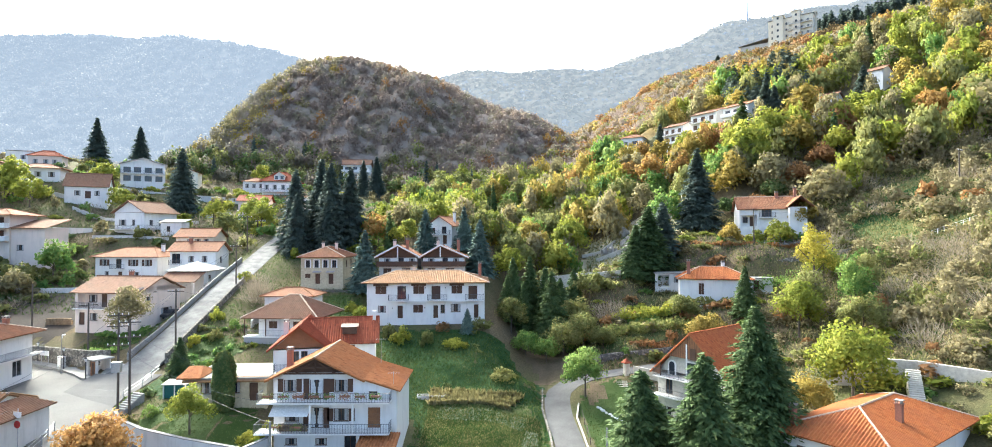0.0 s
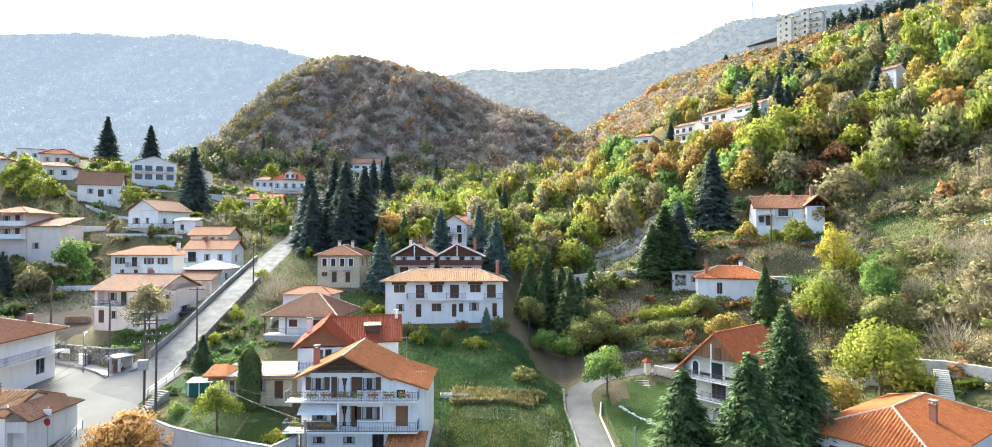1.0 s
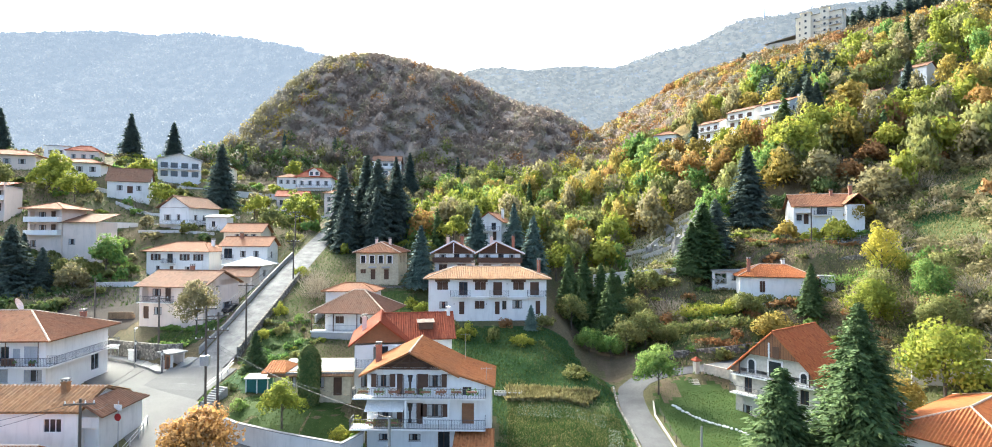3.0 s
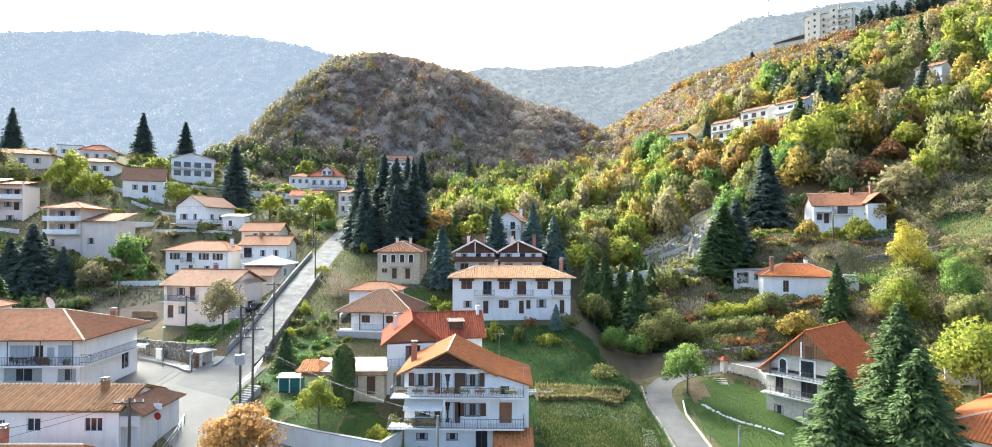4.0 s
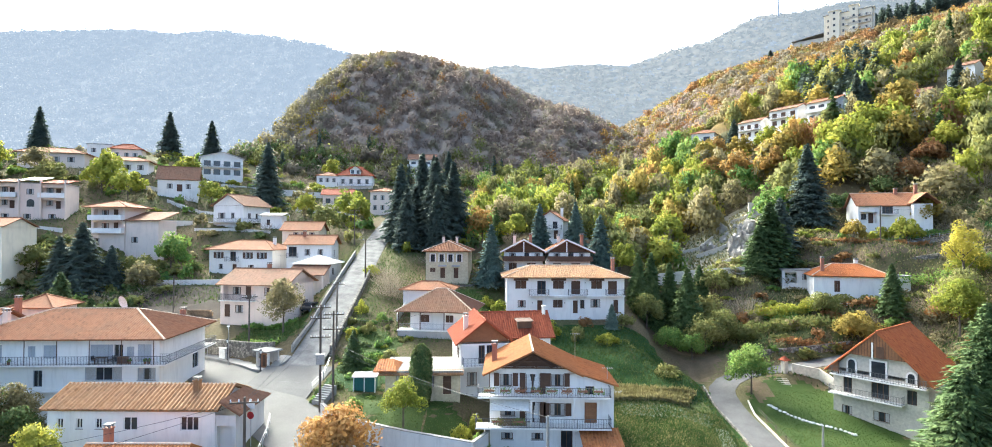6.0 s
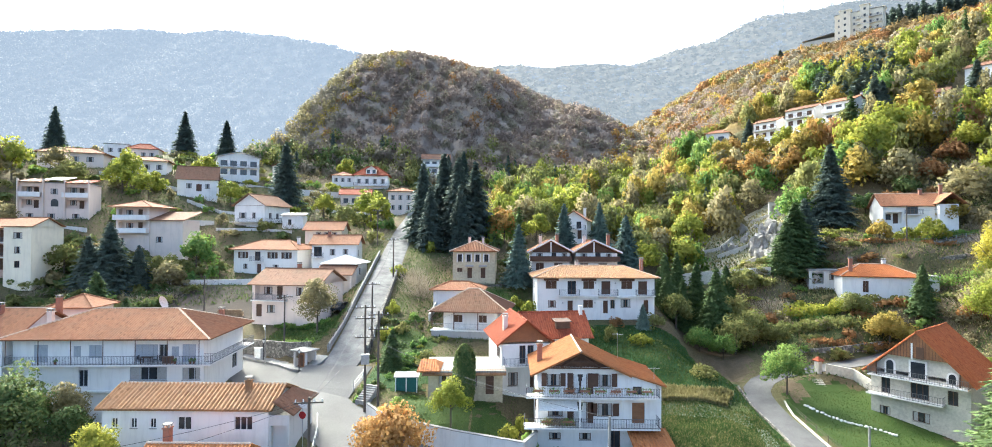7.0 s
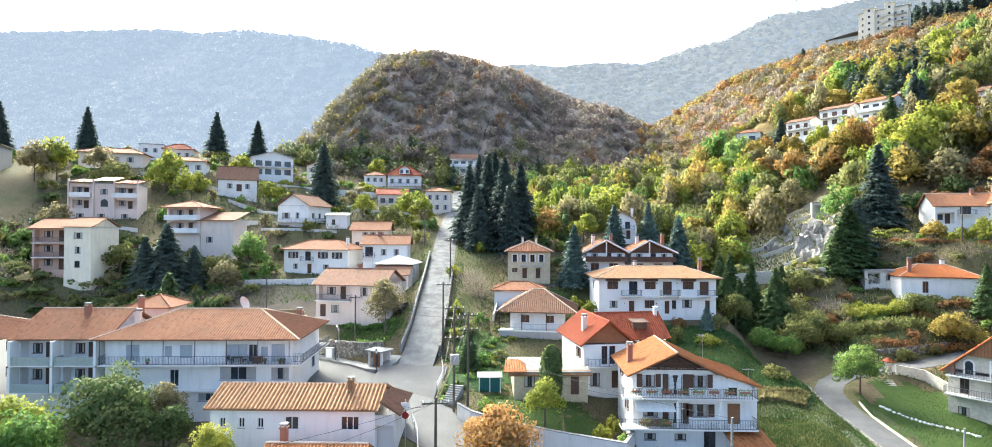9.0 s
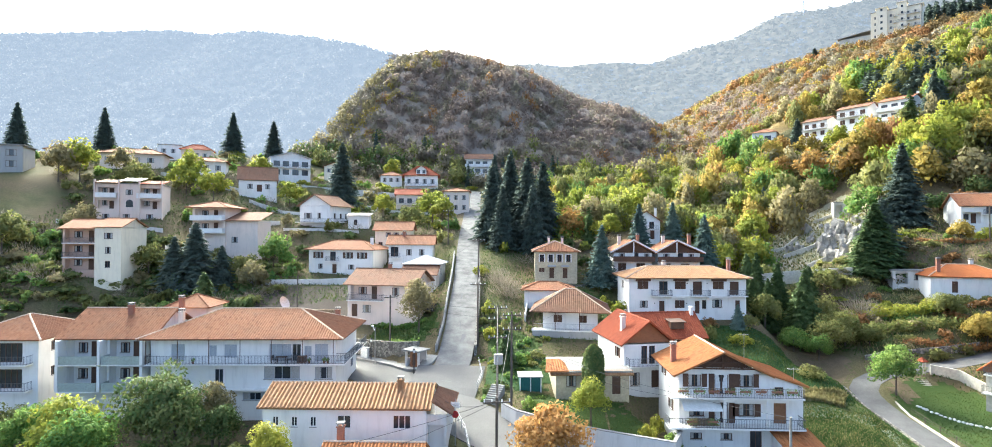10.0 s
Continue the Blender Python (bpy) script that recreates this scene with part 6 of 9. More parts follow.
plant(broadleaf, [(-79.5, 50.5, 8.4, 3.6, "leaf_green"), (-76.2, 56.8, 10.6, 4.4, "leaf_dark"), (-71.5, 58.6, 8.2, 2.6, "leaf_pale"), (-61.6, 49.4, 5.0, 2.4, "leaf_lime"), (-90.5, 118, 9, 4.4, "leaf_green"), (-86, 211, 9.5, 4.0, "leaf_lime"), (-62.0, 150, 11, 4.6, "leaf_lime"), (-66, 142, 8.5, 3.8, "leaf_olive"), (-58.6, 144, 9, 3.8, "leaf_lime")])
plant(broadleaf, [(-155, 140, 10, 5.4, "leaf_pale"), (-128, 150, 10, 5, "leaf_lime"), (-119, 147, 9, 4.4, "leaf_lime"), (-140, 147, 9, 5, "leaf_olive"), (-120, 176, 8, 4, "leaf_lime"), (-104, 160, 8, 4.4, "leaf_lime"), (-132, 118, 8, 4, "leaf_pale"), (-140, 108, 10, 5, "leaf_olive"), (-104, 108, 5, 2.8, "leaf_green"), (-76.5, 156, 7.5, 3.6, "leaf_lime"), (-129, 154.7, 10.5, 4.6, "leaf_lime"), (-153, 144.5, 11.5, 5.4, "leaf_lime"), (-146, 151, 8.5, 4.2, "leaf_pale"), (-112, 110, 7.5, 3.6, "leaf_olive"), (-91, 109.5, 6.0, 3.4, "leaf_pale"), (-94.5, 113.5, 6.5, 3.6, "leaf_olive")])
plant(broadleaf, [(39.5, 133, 13, 4.8, "leaf_green"), (24, 160, 11, 5, "leaf_gold"), (32, 172, 12, 5.4, "leaf_lime"), (46, 170, 12, 5.4, "leaf_orange"), (57, 165, 13, 5.6, "leaf_gold"), (64, 146, 15, 7.0, "leaf_lime"), (53, 161, 11, 5.5, "leaf_orange"), (72, 153, 14, 6.2, "leaf_lime"), (76, 146, 12, 5.6, "leaf_gold"), (50, 150, 9, 4.4, "leaf_olive")])
plant(broadleaf, [(55.5, 191.5, 8.5, 4.2, "leaf_gold"), (60.5, 184, 9, 4.6, "leaf_lime"), (66, 175.5, 9.5, 4.8, "leaf_lime"), (71.5, 168, 10, 5.0, "leaf_olive"), (50, 199, 8, 4.2, "leaf_orange"), (58, 129.5, 4.5, 3.6, "leaf_rust"), (63.5, 131.5, 5.0, 3.6, "leaf_dark"), (53.5, 130.5, 5.0, 3.6, "leaf_dark"), (41, 180, 11, 5.2, "leaf_orange"), (34, 178, 12, 4.6, "leaf_gold"), (25, 182, 11, 5.0, "leaf_lime"), (30, 187, 13, 4.2, "leaf_lemon"), (26, 202, 10, 5.0, "leaf_olive"), (14, 214, 10, 5.2, "leaf_olive"), (0, 196, 11, 6.0, "leaf_lime"), (8, 186, 10, 4.8, "leaf_olive"), (17, 176, 11, 4.6, "leaf_lime")])
plant(broadleaf, [(85, 160, 17, 6.6, "leaf_gold"), (91, 166, 13, 5.6, "leaf_orange"), (88, 148, 12, 5.4, "leaf_lime"), (83, 139, 9, 4.6, "leaf_lime"), (78, 138, 6.5, 4.2, "leaf_rust"), (70, 134, 6.0, 4.2, "leaf_rust"), (98, 150, 12, 5.8, "leaf_lime"), (94, 138, 8, 4.4, "leaf_orange"), (104, 146, 12, 5.4, "leaf_lime"), (112, 152, 13, 6.0, "leaf_gold"), (97, 130, 6.5, 4.0, "leaf_olive")])
plant(broadleaf, [(-27, 133, 9, 4.4, "leaf_orange"), (-22, 139, 10, 5, "leaf_pale"), (-15, 140, 9.5, 5, "leaf_lime"), (-8, 146, 13, 6, "leaf_lime"), (-1, 138, 10, 5, "leaf_lime"), (4, 130, 9.5, 5, "leaf_olive"), (9, 140, 11, 5.2, "leaf_gold"), (14, 133, 10, 5, "leaf_lime"), (2, 122, 9, 4.6, "leaf_lime"), (18, 144, 11, 5.4, "leaf_lime"), (-20, 127, 7, 3.6, "leaf_lime"), (10, 121, 9, 4.6, "leaf_olive")])
plant(broadleaf, [(14.0, 104, 7, 3.8, "leaf_olive"), (17.6, 109, 5.6, 3.6, "leaf_olive"), (34.2, 92.8, 5.8, 4.2, "leaf_gold"), (31.5, 98, 4.0, 3.0, "leaf_olive"), (56, 113.5, 6, 3.4, "leaf_lime"), (46.5, 114.6, 4.6, 2.6, "leaf_gold"), (51.6, 115, 3.8, 2.0, "leaf_lime"), (37, 60.5 + 9, 6, 3.4, "leaf_gold"), (33.0, 50.0, 6.0, 2.6, "leaf_gold"), (62.5, 117.0, 7.5, 3.2, "leaf_gold")])
plant(broadleaf, [(11.0, 95, 7.5, 3.4, "leaf_olive"), (14.6, 97, 7.0, 3.4, "leaf_olive"), (2.6, 99.5, 6.5, 3.0, "leaf_olive"), (12.4, 113, 6.5, 3.8, "leaf_olive"), (4.8, 94.0, 4.5, 2.6, "leaf_green"), (17.6, 95.4, 4.0, 2.4, "leaf_olive"), (8.0, 92.5, 4.5, 2.4, "leaf_green")])
plant(broadleaf, [(-73.4, 55.0, 9.0, 3.8, "leaf_dark"), (-82.5, 53, 8.0, 4.4, "leaf_lime"), (-69.6, 56.4, 5.6, 2.6, "leaf_dark"), (-87.5, 55.5, 7.0, 3.6, "leaf_green"), (-93, 58.0, 6.0, 3.0, "leaf_olive")])
plant(shrub, [(-72, 50.2, 1.8, 2.4, "leaf_lime"), (-69, 51.5, 1.5, 2.0, "leaf_green"), (-66.6, 53.4, 1.4, 2.0, "leaf_olive"), (-86, 51, 1.8, 2.2, "leaf_green"), (-79, 47.6, 1.9, 2.4, "leaf_lime"), (-75.4, 47.0, 1.8, 2.2, "leaf_gold")])
plant(cypress, [(-31.0, 66.0, 6.6, 1.15)])
plant(shrub, [(-14.5, 89, 1.8, 3.0, "leaf_lime"), (-16.8, 90.5, 1.4, 2.6, "leaf_olive"), (-10.5, 88, 1.4, 2.8, "leaf_olive"), (-6.2, 87.4, 1.9, 2.2, "leaf_lime"), (0.8, 81, 2.2, 1.8, "leaf_olive"), (-2.8, 95.4 - 1.6, 2.2, 2.6, "leaf_olive"), (-22.6, 97, 1.8, 2.8, "leaf_lime"), (-24.8, 99.4, 1.6, 2.2, "leaf_lime"), (-8.6, 93.6, 1.4, 1.8, "leaf_rust")])
plant(shrub, [(-26.0, 60.8, 1.2, 2.2, "leaf_lime"), (-24.6, 62.8, 1.2, 2.4, "leaf_lime"), (-24.0, 58.6, 1.3, 2.4, "leaf_green"), (-43.8, 84, 1.2, 2.0, "leaf_lime"), (-41.8, 86.2, 1.4, 2.0, "leaf_olive"), (-44.4, 92, 1.3, 2.6, "leaf_lime"), (-40.6, 90, 0.9, 2.2, "leaf_green"), (-42, 79.5, 1.4, 1.6, "leaf_green"), (-39.6, 77, 1.5, 1.6, "leaf_green"), (-37, 78.4, 1.5, 1.5, "leaf_olive")])
plant(shrub, [(-41.5, 100.5, 2.2, 4.6, "twig"), (-43.2, 104.5, 1.8, 4.0, "twig"), (20.5, 103, 2.6, 4.0, "twig"), (-38.4, 64.4, 1.1, 1.5, "leaf_green"), (-40.2, 63.4, 1.0, 1.6, "leaf_olive"), (-46.6, 108, 1.6, 2.6, "leaf_lime"), (24.5, 100.4, 1.8, 1.6, "leaf_green"), (27, 100.0, 2.0, 1.6, "leaf_green")])
_xy = np.array([(t[1], t[2]) for t in TREES])
_h = ground_z(_xy[:, 0], _xy[:, 1])
for (fn, x, y, rest), z in zip(TREES, _h):
    fn(x, y, float(z) - 0.05, *rest)


# ---- woods on the slopes: too many to count ----
def clear_of_houses(x, y, gap):
    ok = np.ones(x.shape, bool)
    for sx, sy, sz, r in SITES:
        if r > 3:
            ok &= np.hypot(x - sx, y - sy) > r + gap
    for pts, width in ROADS:
        ok &= road_near(pts, x, y)[0] > width / 2 + gap * 0.6
    return ok


def scatter(seed, x0, x1, y0, y1, step, keep):
    rng = np.random.default_rng(seed)
    X, Y = np.meshgrid(np.arange(x0, x1, step), np.arange(y0, y1, step))
    x = X.ravel() + rng.uniform(-0.55, 0.55, X.size) * step
    y = Y.ravel() + rng.uniform(-0.55, 0.55, X.size) * step
    m = keep(x, y) & (x < 0.9 * y + 6) & (x > -50 - 0.95 * y)
    return x[m], y[m], rng


def wood(name, label, xs, ys, rng, kinds, r0, r1, h0, h1):
    """Crowns of several builds and colours over the places given; kinds: (material, share, crown)."""
    zs = ground_z(xs, ys)
    pick = rng.choice(len(kinds), len(xs), p=np.array([k[1] for k in kinds]) / sum(k[1] for k in kinds))
    for i, (mat, _, crown) in enumerate(kinds):
        idx = np.nonzero(pick == i)[0]
        out = []
        for j in idx:
            a, r, h = rng.uniform(0, 6.3), rng.uniform(r0, r1), rng.uniform(h0, h1)
            c, s = math.cos(a), math.sin(a)
            q = crown @ np.array([[c * r, s * r, 0], [-s * r, c * r, 0], [0, 0, h / 1.6 if mat[:6] != "needle" else h * 1.2]])
            q[:, :4] += np.array([xs[j], ys[j], zs[j] - 0.3])
            out.append(q)
        if out:
            tagged(new(name, quads_mesh(name, np.concatenate(out), MAT[mat])), label.format(LOOK.get(mat, "dark" if mat[:6] == "needle" else "greyish brown")), "backdrop" if name[:8] == "backdrop" else "woodland", kind="stuff")


C_MID = [broad_crown(80 + i, 760, 0.092, 30, 1.0) for i in range(3)]
C_BUSH = [broad_crown(180 + i, 150, 0.20, 12, 0.8) for i in range(3)]
C_FAR = [broad_crown(90 + i, 260, 0.125, 22, 0.9, 0.4, 0.5, 0.1) for i in range(3)]
C_HILL = [broad_crown(190 + i, 260, 0.105, 22, 0.8, 0.35, 0.4, 0.06) for i in range(3)]
K_FAR = conifer_crown(99, 70, 4, 0.25, grain=1.9) * np.array([2.0, 2.0, 1])
T_MID = twig_crown(97, 300, 0.03)
C_BRUSH = [broad_crown(380 + i, 230, 0.105, 22, 0.9) for i in range(2)]

side_edge = lambda x, y: (x > np.interp(y, [92, 112, 128, 150, 200, 260, 345], [66, 72, 66, 22, 0, 20, 40]))
open_slope = lambda x, y: (np.sin(x * 0.11 + 0.5) * np.sin(y * 0.09 + x * 0.03) > 0.55)
VIEWS = [(57, 194, 8), (63, 184, 7), (69, 174, 7), (47, 209, 7), (50, 204, 7), (88, 164, 5), (36, 140, 11), (27, 138, 8), (44, 150, 8), (30, 128, 8), (52, 209, 6), (57, 199, 5), (110, 170, 6)]       # open ground before houses
open_view = lambda x, y: np.all([np.hypot(x - a, y - b) > c for a, b, c in VIEWS], axis=0)
xs, ys, rng = scatter(1, 0, 215, 126, 235, 6.9, lambda x, y: side_edge(x, y) & clear_of_houses(x, y, 3.0) & open_view(x, y) & ~(open_slope(x, y) & (x > 66) & (y < 170)))
wood("mixed_wood", "{} autumn trees over the wooded slope", xs, ys, rng,
     [("leaf_lime", 4, C_MID[0]), ("leaf_olive", 3.4, C_MID[1]), ("leaf_gold", 1.6, C_MID[2]), ("leaf_orange", 0.8, C_MID[0]), ("leaf_rust", 0.35, C_MID[1]), ("leaf_pale", 2.2, C_MID[2]), ("leaf_green", 1.0, C_MID[0]), ("needle", 0.4, K_FAR)], 3.8, 6.6, 8.0, 15.0)
xs, ys, rng = scatter(2, 0, 260, 235, 405, 6.0, lambda x, y: side_edge(x, y) & clear_of_houses(x, y, 2))
wood("upper_wood", "{} autumn trees high on the slope", xs, ys, rng,
     [("leaf_olive", 1.4, C_FAR[0]), ("leaf_orange", 1.0, C_FAR[1]), ("leaf_rust", 1.0, C_FAR[2]), ("leaf_gold", 1.0, C_FAR[0]), ("wood_gold", 5.0, C_FAR[1]), ("wood_olive", 1.6, C_FAR[2])], 3.4, 5.4, 6, 10)
xs, ys, rng = scatter(12, 76, 112, 186, 222, 5.0, lambda x, y: clear_of_houses(x, y, 3) & open_view(x, y) & (np.abs(x - 94 - 0.3 * (y - 204)) < 13))
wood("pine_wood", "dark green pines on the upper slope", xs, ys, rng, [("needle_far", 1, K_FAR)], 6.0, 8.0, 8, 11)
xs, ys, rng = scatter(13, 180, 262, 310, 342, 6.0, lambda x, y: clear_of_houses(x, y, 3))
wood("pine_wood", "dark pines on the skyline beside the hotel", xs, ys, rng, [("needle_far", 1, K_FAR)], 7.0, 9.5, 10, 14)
spur_edge = lambda y: np.interp(y, [235, 244, 267, 300, 330], [-122, -120, -113, -101, -90])
xs, ys, rng = scatter(3, -140, 90, 206, 338, 3.9, lambda x, y: (y > 212 + 0.06 * np.abs(x + 40)) & clear_of_houses(x, y, 3) & ~((x > 22) & side_edge(x, y) & (y < 240)) & (x > spur_edge(y) - 6))
m = (xs < spur_edge(ys) + 16 + rng.normal(size=len(xs)) * 6) & (ys > 232) & (ys < 300)
low = ~m & (ys < 230 + rng.normal(size=len(ys)) * 7)
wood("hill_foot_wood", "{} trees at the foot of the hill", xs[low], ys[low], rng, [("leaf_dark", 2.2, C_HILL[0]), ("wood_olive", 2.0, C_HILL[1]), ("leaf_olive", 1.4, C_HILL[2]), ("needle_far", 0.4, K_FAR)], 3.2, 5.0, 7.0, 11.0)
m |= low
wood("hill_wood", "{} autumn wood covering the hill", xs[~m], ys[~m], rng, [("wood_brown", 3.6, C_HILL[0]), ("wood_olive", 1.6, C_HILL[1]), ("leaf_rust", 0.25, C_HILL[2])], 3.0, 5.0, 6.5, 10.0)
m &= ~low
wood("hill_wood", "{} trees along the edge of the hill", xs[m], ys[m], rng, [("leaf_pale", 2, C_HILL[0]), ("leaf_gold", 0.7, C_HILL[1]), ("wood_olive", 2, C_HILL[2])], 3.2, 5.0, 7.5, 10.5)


# ---- closed canopies of the far hillsides: domes of crowns, one beside another ----
def canopy(name, label, x0, x1, y0, y1, step, cell, rise, mat, seed, category, kind, rough=0.12, keep=None):
    rng = np.random.default_rng(seed)
    xs, ys = np.arange(x0, x1, cell), np.arange(y0, y1, cell)
    X, Y = np.meshgrid(xs, ys)
    nx, ny = int((x1 - x0) / step) + 4, int((y1 - y0) / step) + 4
    I, J = np.meshgrid(np.arange(nx), np.arange(ny))
    tx = x0 + (I - 1 + rng.uniform(0.05, 0.95, I.shape)) * step
    ty = y0 + (J - 1 + rng.uniform(0.05, 0.95, I.shape)) * step
    th = rise * rng.uniform(0.45, 1.15, I.shape)
    tr = step * rng.uniform(0.62, 1.0, I.shape)
    ci, cj = np.floor((X - x0) / step).astype(int) + 1, np.floor((Y - y0) / step).astype(int) + 1
    top = np.zeros(X.shape)
    for di in (-1, 0, 1):
        for dj in (-1, 0, 1):
            a, b = np.clip(cj + dj, 0, ny - 1), np.clip(ci + di, 0, nx - 1)
            d2 = (X - tx[a, b]) ** 2 + (Y - ty[a, b]) ** 2
            top = np.maximum(top, th[a, b] * np.sqrt(np.maximum(1 - d2 / tr[a, b] ** 2, 0)))
    top += rise * rough * rng.normal(size=X.shape)
    edge = np.clip(np.minimum(np.minimum(X - x0, x1 - X), np.minimum(Y - y0, y1 - Y)) / (2 * step), 0, 1)
    z = ground_z(X, Y) - 1.0 + (1.9 + top) * edge
    if keep is not None:
        z = np.where(keep(X, Y), z, ground_z(X, Y) - 8.0)
    return tagged(new(name, grid_mesh(name, xs, ys, z, mat)), label, category, kind=kind)


def canopy_material(name, a, b, c, s1=0.035, s2=0.5, relief=0.6, haze_glow=None):
    m, n, l, p = nodes_of(name)
    pos = n.new("ShaderNodeNewGeometry").outputs["Position"]
    big, tree, fine = noise_node(n, l, pos, s1, 4), noise_node(n, l, pos, s2 * 0.35, 3), noise_node(n, l, pos, s2 * 3, 6, 0.75)
    q = mix(n, l, ramp(n, l, big, [(0.35, (0, 0, 0)), (0.65, (1, 1, 1))]), a, b)
    q = mix(n, l, ramp(n, l, tree, [(0.48, (0, 0, 0)), (0.66, (0.75, 0.75, 0.75))]), q, c)
    q = mix(n, l, 0.7, q, ramp(n, l, fine, [(0.3, (1 - 0.45 * relief,) * 3), (0.7, (1 + 0.25 * relief,) * 3)]), "MULTIPLY")
    l.new(q, p.inputs["Base Color"])
    p.inputs["Roughness"].default_value = 1.0
    p.inputs["Specular IOR Level"].default_value = 0.05
    bump(n, l, p, fine, relief, 0.5)
    if haze_glow:                                          # backdrops only: haze put in as emission
        p.inputs["Emission Color"].default_value = (*haze_glow, 1)
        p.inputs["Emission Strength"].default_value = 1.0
    return m


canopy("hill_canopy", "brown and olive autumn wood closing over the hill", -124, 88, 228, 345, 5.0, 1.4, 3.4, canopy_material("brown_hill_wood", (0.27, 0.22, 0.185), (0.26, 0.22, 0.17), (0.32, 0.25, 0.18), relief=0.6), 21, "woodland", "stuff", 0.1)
behind_spur = lambda x, y: (x < spur_edge(y) - 3) | (y > 334)
# both ridges emit a haze colour in place of real air
canopy("backdrop_ridge", "distant wooded ridge with painted grey-blue haze", -560, -84, 224, 505, 5.5, 1.8, 2.0, canopy_material("hazed_ridge", (0.05, 0.048, 0.044), (0.045, 0.043, 0.038), (0.06, 0.053, 0.043), relief=0.7, haze_glow=(0.069, 0.077, 0.098)), 22, "backdrop", "structure", 0.1, behind_spur)
canopy("backdrop_far_ridge", "far wooded mountain ridge with painted grey haze", -200, 660, 400, 860, 8.0, 2.9, 4.0, canopy_material("hazed_mountain", (0.075, 0.064, 0.05), (0.06, 0.055, 0.044), (0.09, 0.072, 0.05), 0.012, 0.25, relief=0.7, haze_glow=(0.055, 0.060, 0.071)), 23, "backdrop", "structure", 0.1)
canopy("slope_canopy", "golden-brown autumn wood closing over the upper slope", 30, 250, 212, 405, 4.5, 1.6, 2.0, canopy_material("golden_slope_wood", (0.20, 0.145, 0.07), (0.185, 0.15, 0.075), (0.25, 0.18, 0.07), relief=0.7), 24, "woodland", "stuff")
C_RIDGE = [broad_crown(290 + i, 90, 0.165, 16, 0.75, 0.35, 0.35, 0.05) for i in range(3)]
C_MOUNT = [broad_crown(295 + i, 34, 0.27, 10, 0.7, 0.35, 0.35, 0.05) for i in range(3)]
# crowns on the ridges carry the same painted haze
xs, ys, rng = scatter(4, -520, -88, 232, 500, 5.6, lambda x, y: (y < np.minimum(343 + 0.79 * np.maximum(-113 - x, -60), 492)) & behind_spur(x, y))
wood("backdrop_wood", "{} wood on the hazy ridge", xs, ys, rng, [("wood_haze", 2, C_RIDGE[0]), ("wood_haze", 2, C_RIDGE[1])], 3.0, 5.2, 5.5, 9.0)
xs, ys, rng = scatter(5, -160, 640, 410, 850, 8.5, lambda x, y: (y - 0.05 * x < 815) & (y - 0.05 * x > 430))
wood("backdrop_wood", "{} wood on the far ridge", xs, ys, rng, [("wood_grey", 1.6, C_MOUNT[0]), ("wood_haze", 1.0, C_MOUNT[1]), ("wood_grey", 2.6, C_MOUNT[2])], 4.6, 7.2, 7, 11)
xs, ys, rng = scatter(9, 30, 80, 160, 216, 3.0, lambda x, y: ~open_view(x, y) & clear_of_houses(x, y, 0.8))
wood("slope_brush", "{} low bushes below the upper houses", xs, ys, rng, [("leaf_olive", 2, C_BUSH[0]), ("leaf_lime", 2, C_BUSH[1]), ("leaf_pale", 2, C_BUSH[2]), ("leaf_gold", 1, C_BUSH[0])], 1.4, 2.6, 1.6, 3.6)
# scrub on the open bank and terraces
xs, ys, rng = scatter(6, 38, 140, 56, 150, 3.3, lambda x, y: (x > np.interp(y, [56, 75, 92, 105, 130, 150], [55, 52, 46, 58, 66, 70])) & clear_of_houses(x, y, 1.0) & (np.sin(x * 0.23 + 1) * np.sin(y * 0.19 + x * 0.05) < 0.45))
wood("scrub", "{} scrub on the terraced bank", xs, ys, rng, [("twig", 1.6, T_MID), ("brush", 2.2, C_BRUSH[0]), ("brush", 2.0, C_BRUSH[1]), ("leaf_olive", 2.0, C_BRUSH[0]), ("leaf_pale", 1.2, C_BRUSH[1]), ("leaf_rust", 0.4, C_BUSH[2])], 1.8, 3.3, 2.8, 5.6)
xs, ys, rng = scatter(16, 6, 60, 48, 125, 3.0, lambda x, y: (x > np.interp(y, [48, 60, 85, 92, 98, 125], [44, 46, 40, 20, 11, 9])) & (x < np.interp(y, [48, 75, 85, 125], [64, 56, 48, 46])) & clear_of_houses(x, y, 1.5))
wood("bank_bushes", "{} bushes on the lower bank", xs, ys, rng, [("brush", 2.2, C_BRUSH[0]), ("leaf_olive", 2, C_BUSH[0]), ("leaf_lime", 1.0, C_BUSH[1]), ("leaf_rust", 0.5, C_BUSH[2]), ("leaf_green", 0.7, C_BUSH[2])], 1.1, 2.4, 1.2, 3.0)
inside_field = lambda x, y: (x < 5 - 0.3 * (y - 84)) & (x > -16) & (np.sin(x * 1.3 + y) > 0.2)
xs, ys, rng = scatter(18, -45.5, -35, 68, 91, 1.9, lambda x, y: clear_of_houses(x, y, 0.6) & (np.sin(x * 0.9) * np.sin(y * 0.7 + 1) > -0.45))
wood("garden_plants", "{} garden plants beside the street", xs, ys, rng, [("leaf_green", 3.0, C_BUSH[0]), ("leaf_dark", 2.0, C_BUSH[1]), ("leaf_lime", 1.4, C_BUSH[2]), ("leaf_olive", 1.0, C_BUSH[0])], 0.5, 1.2, 0.6, 1.7)
xs, ys, rng = scatter(19, -14, 4, 76, 92, 3.6, lambda x, y: inside_field(x, y))
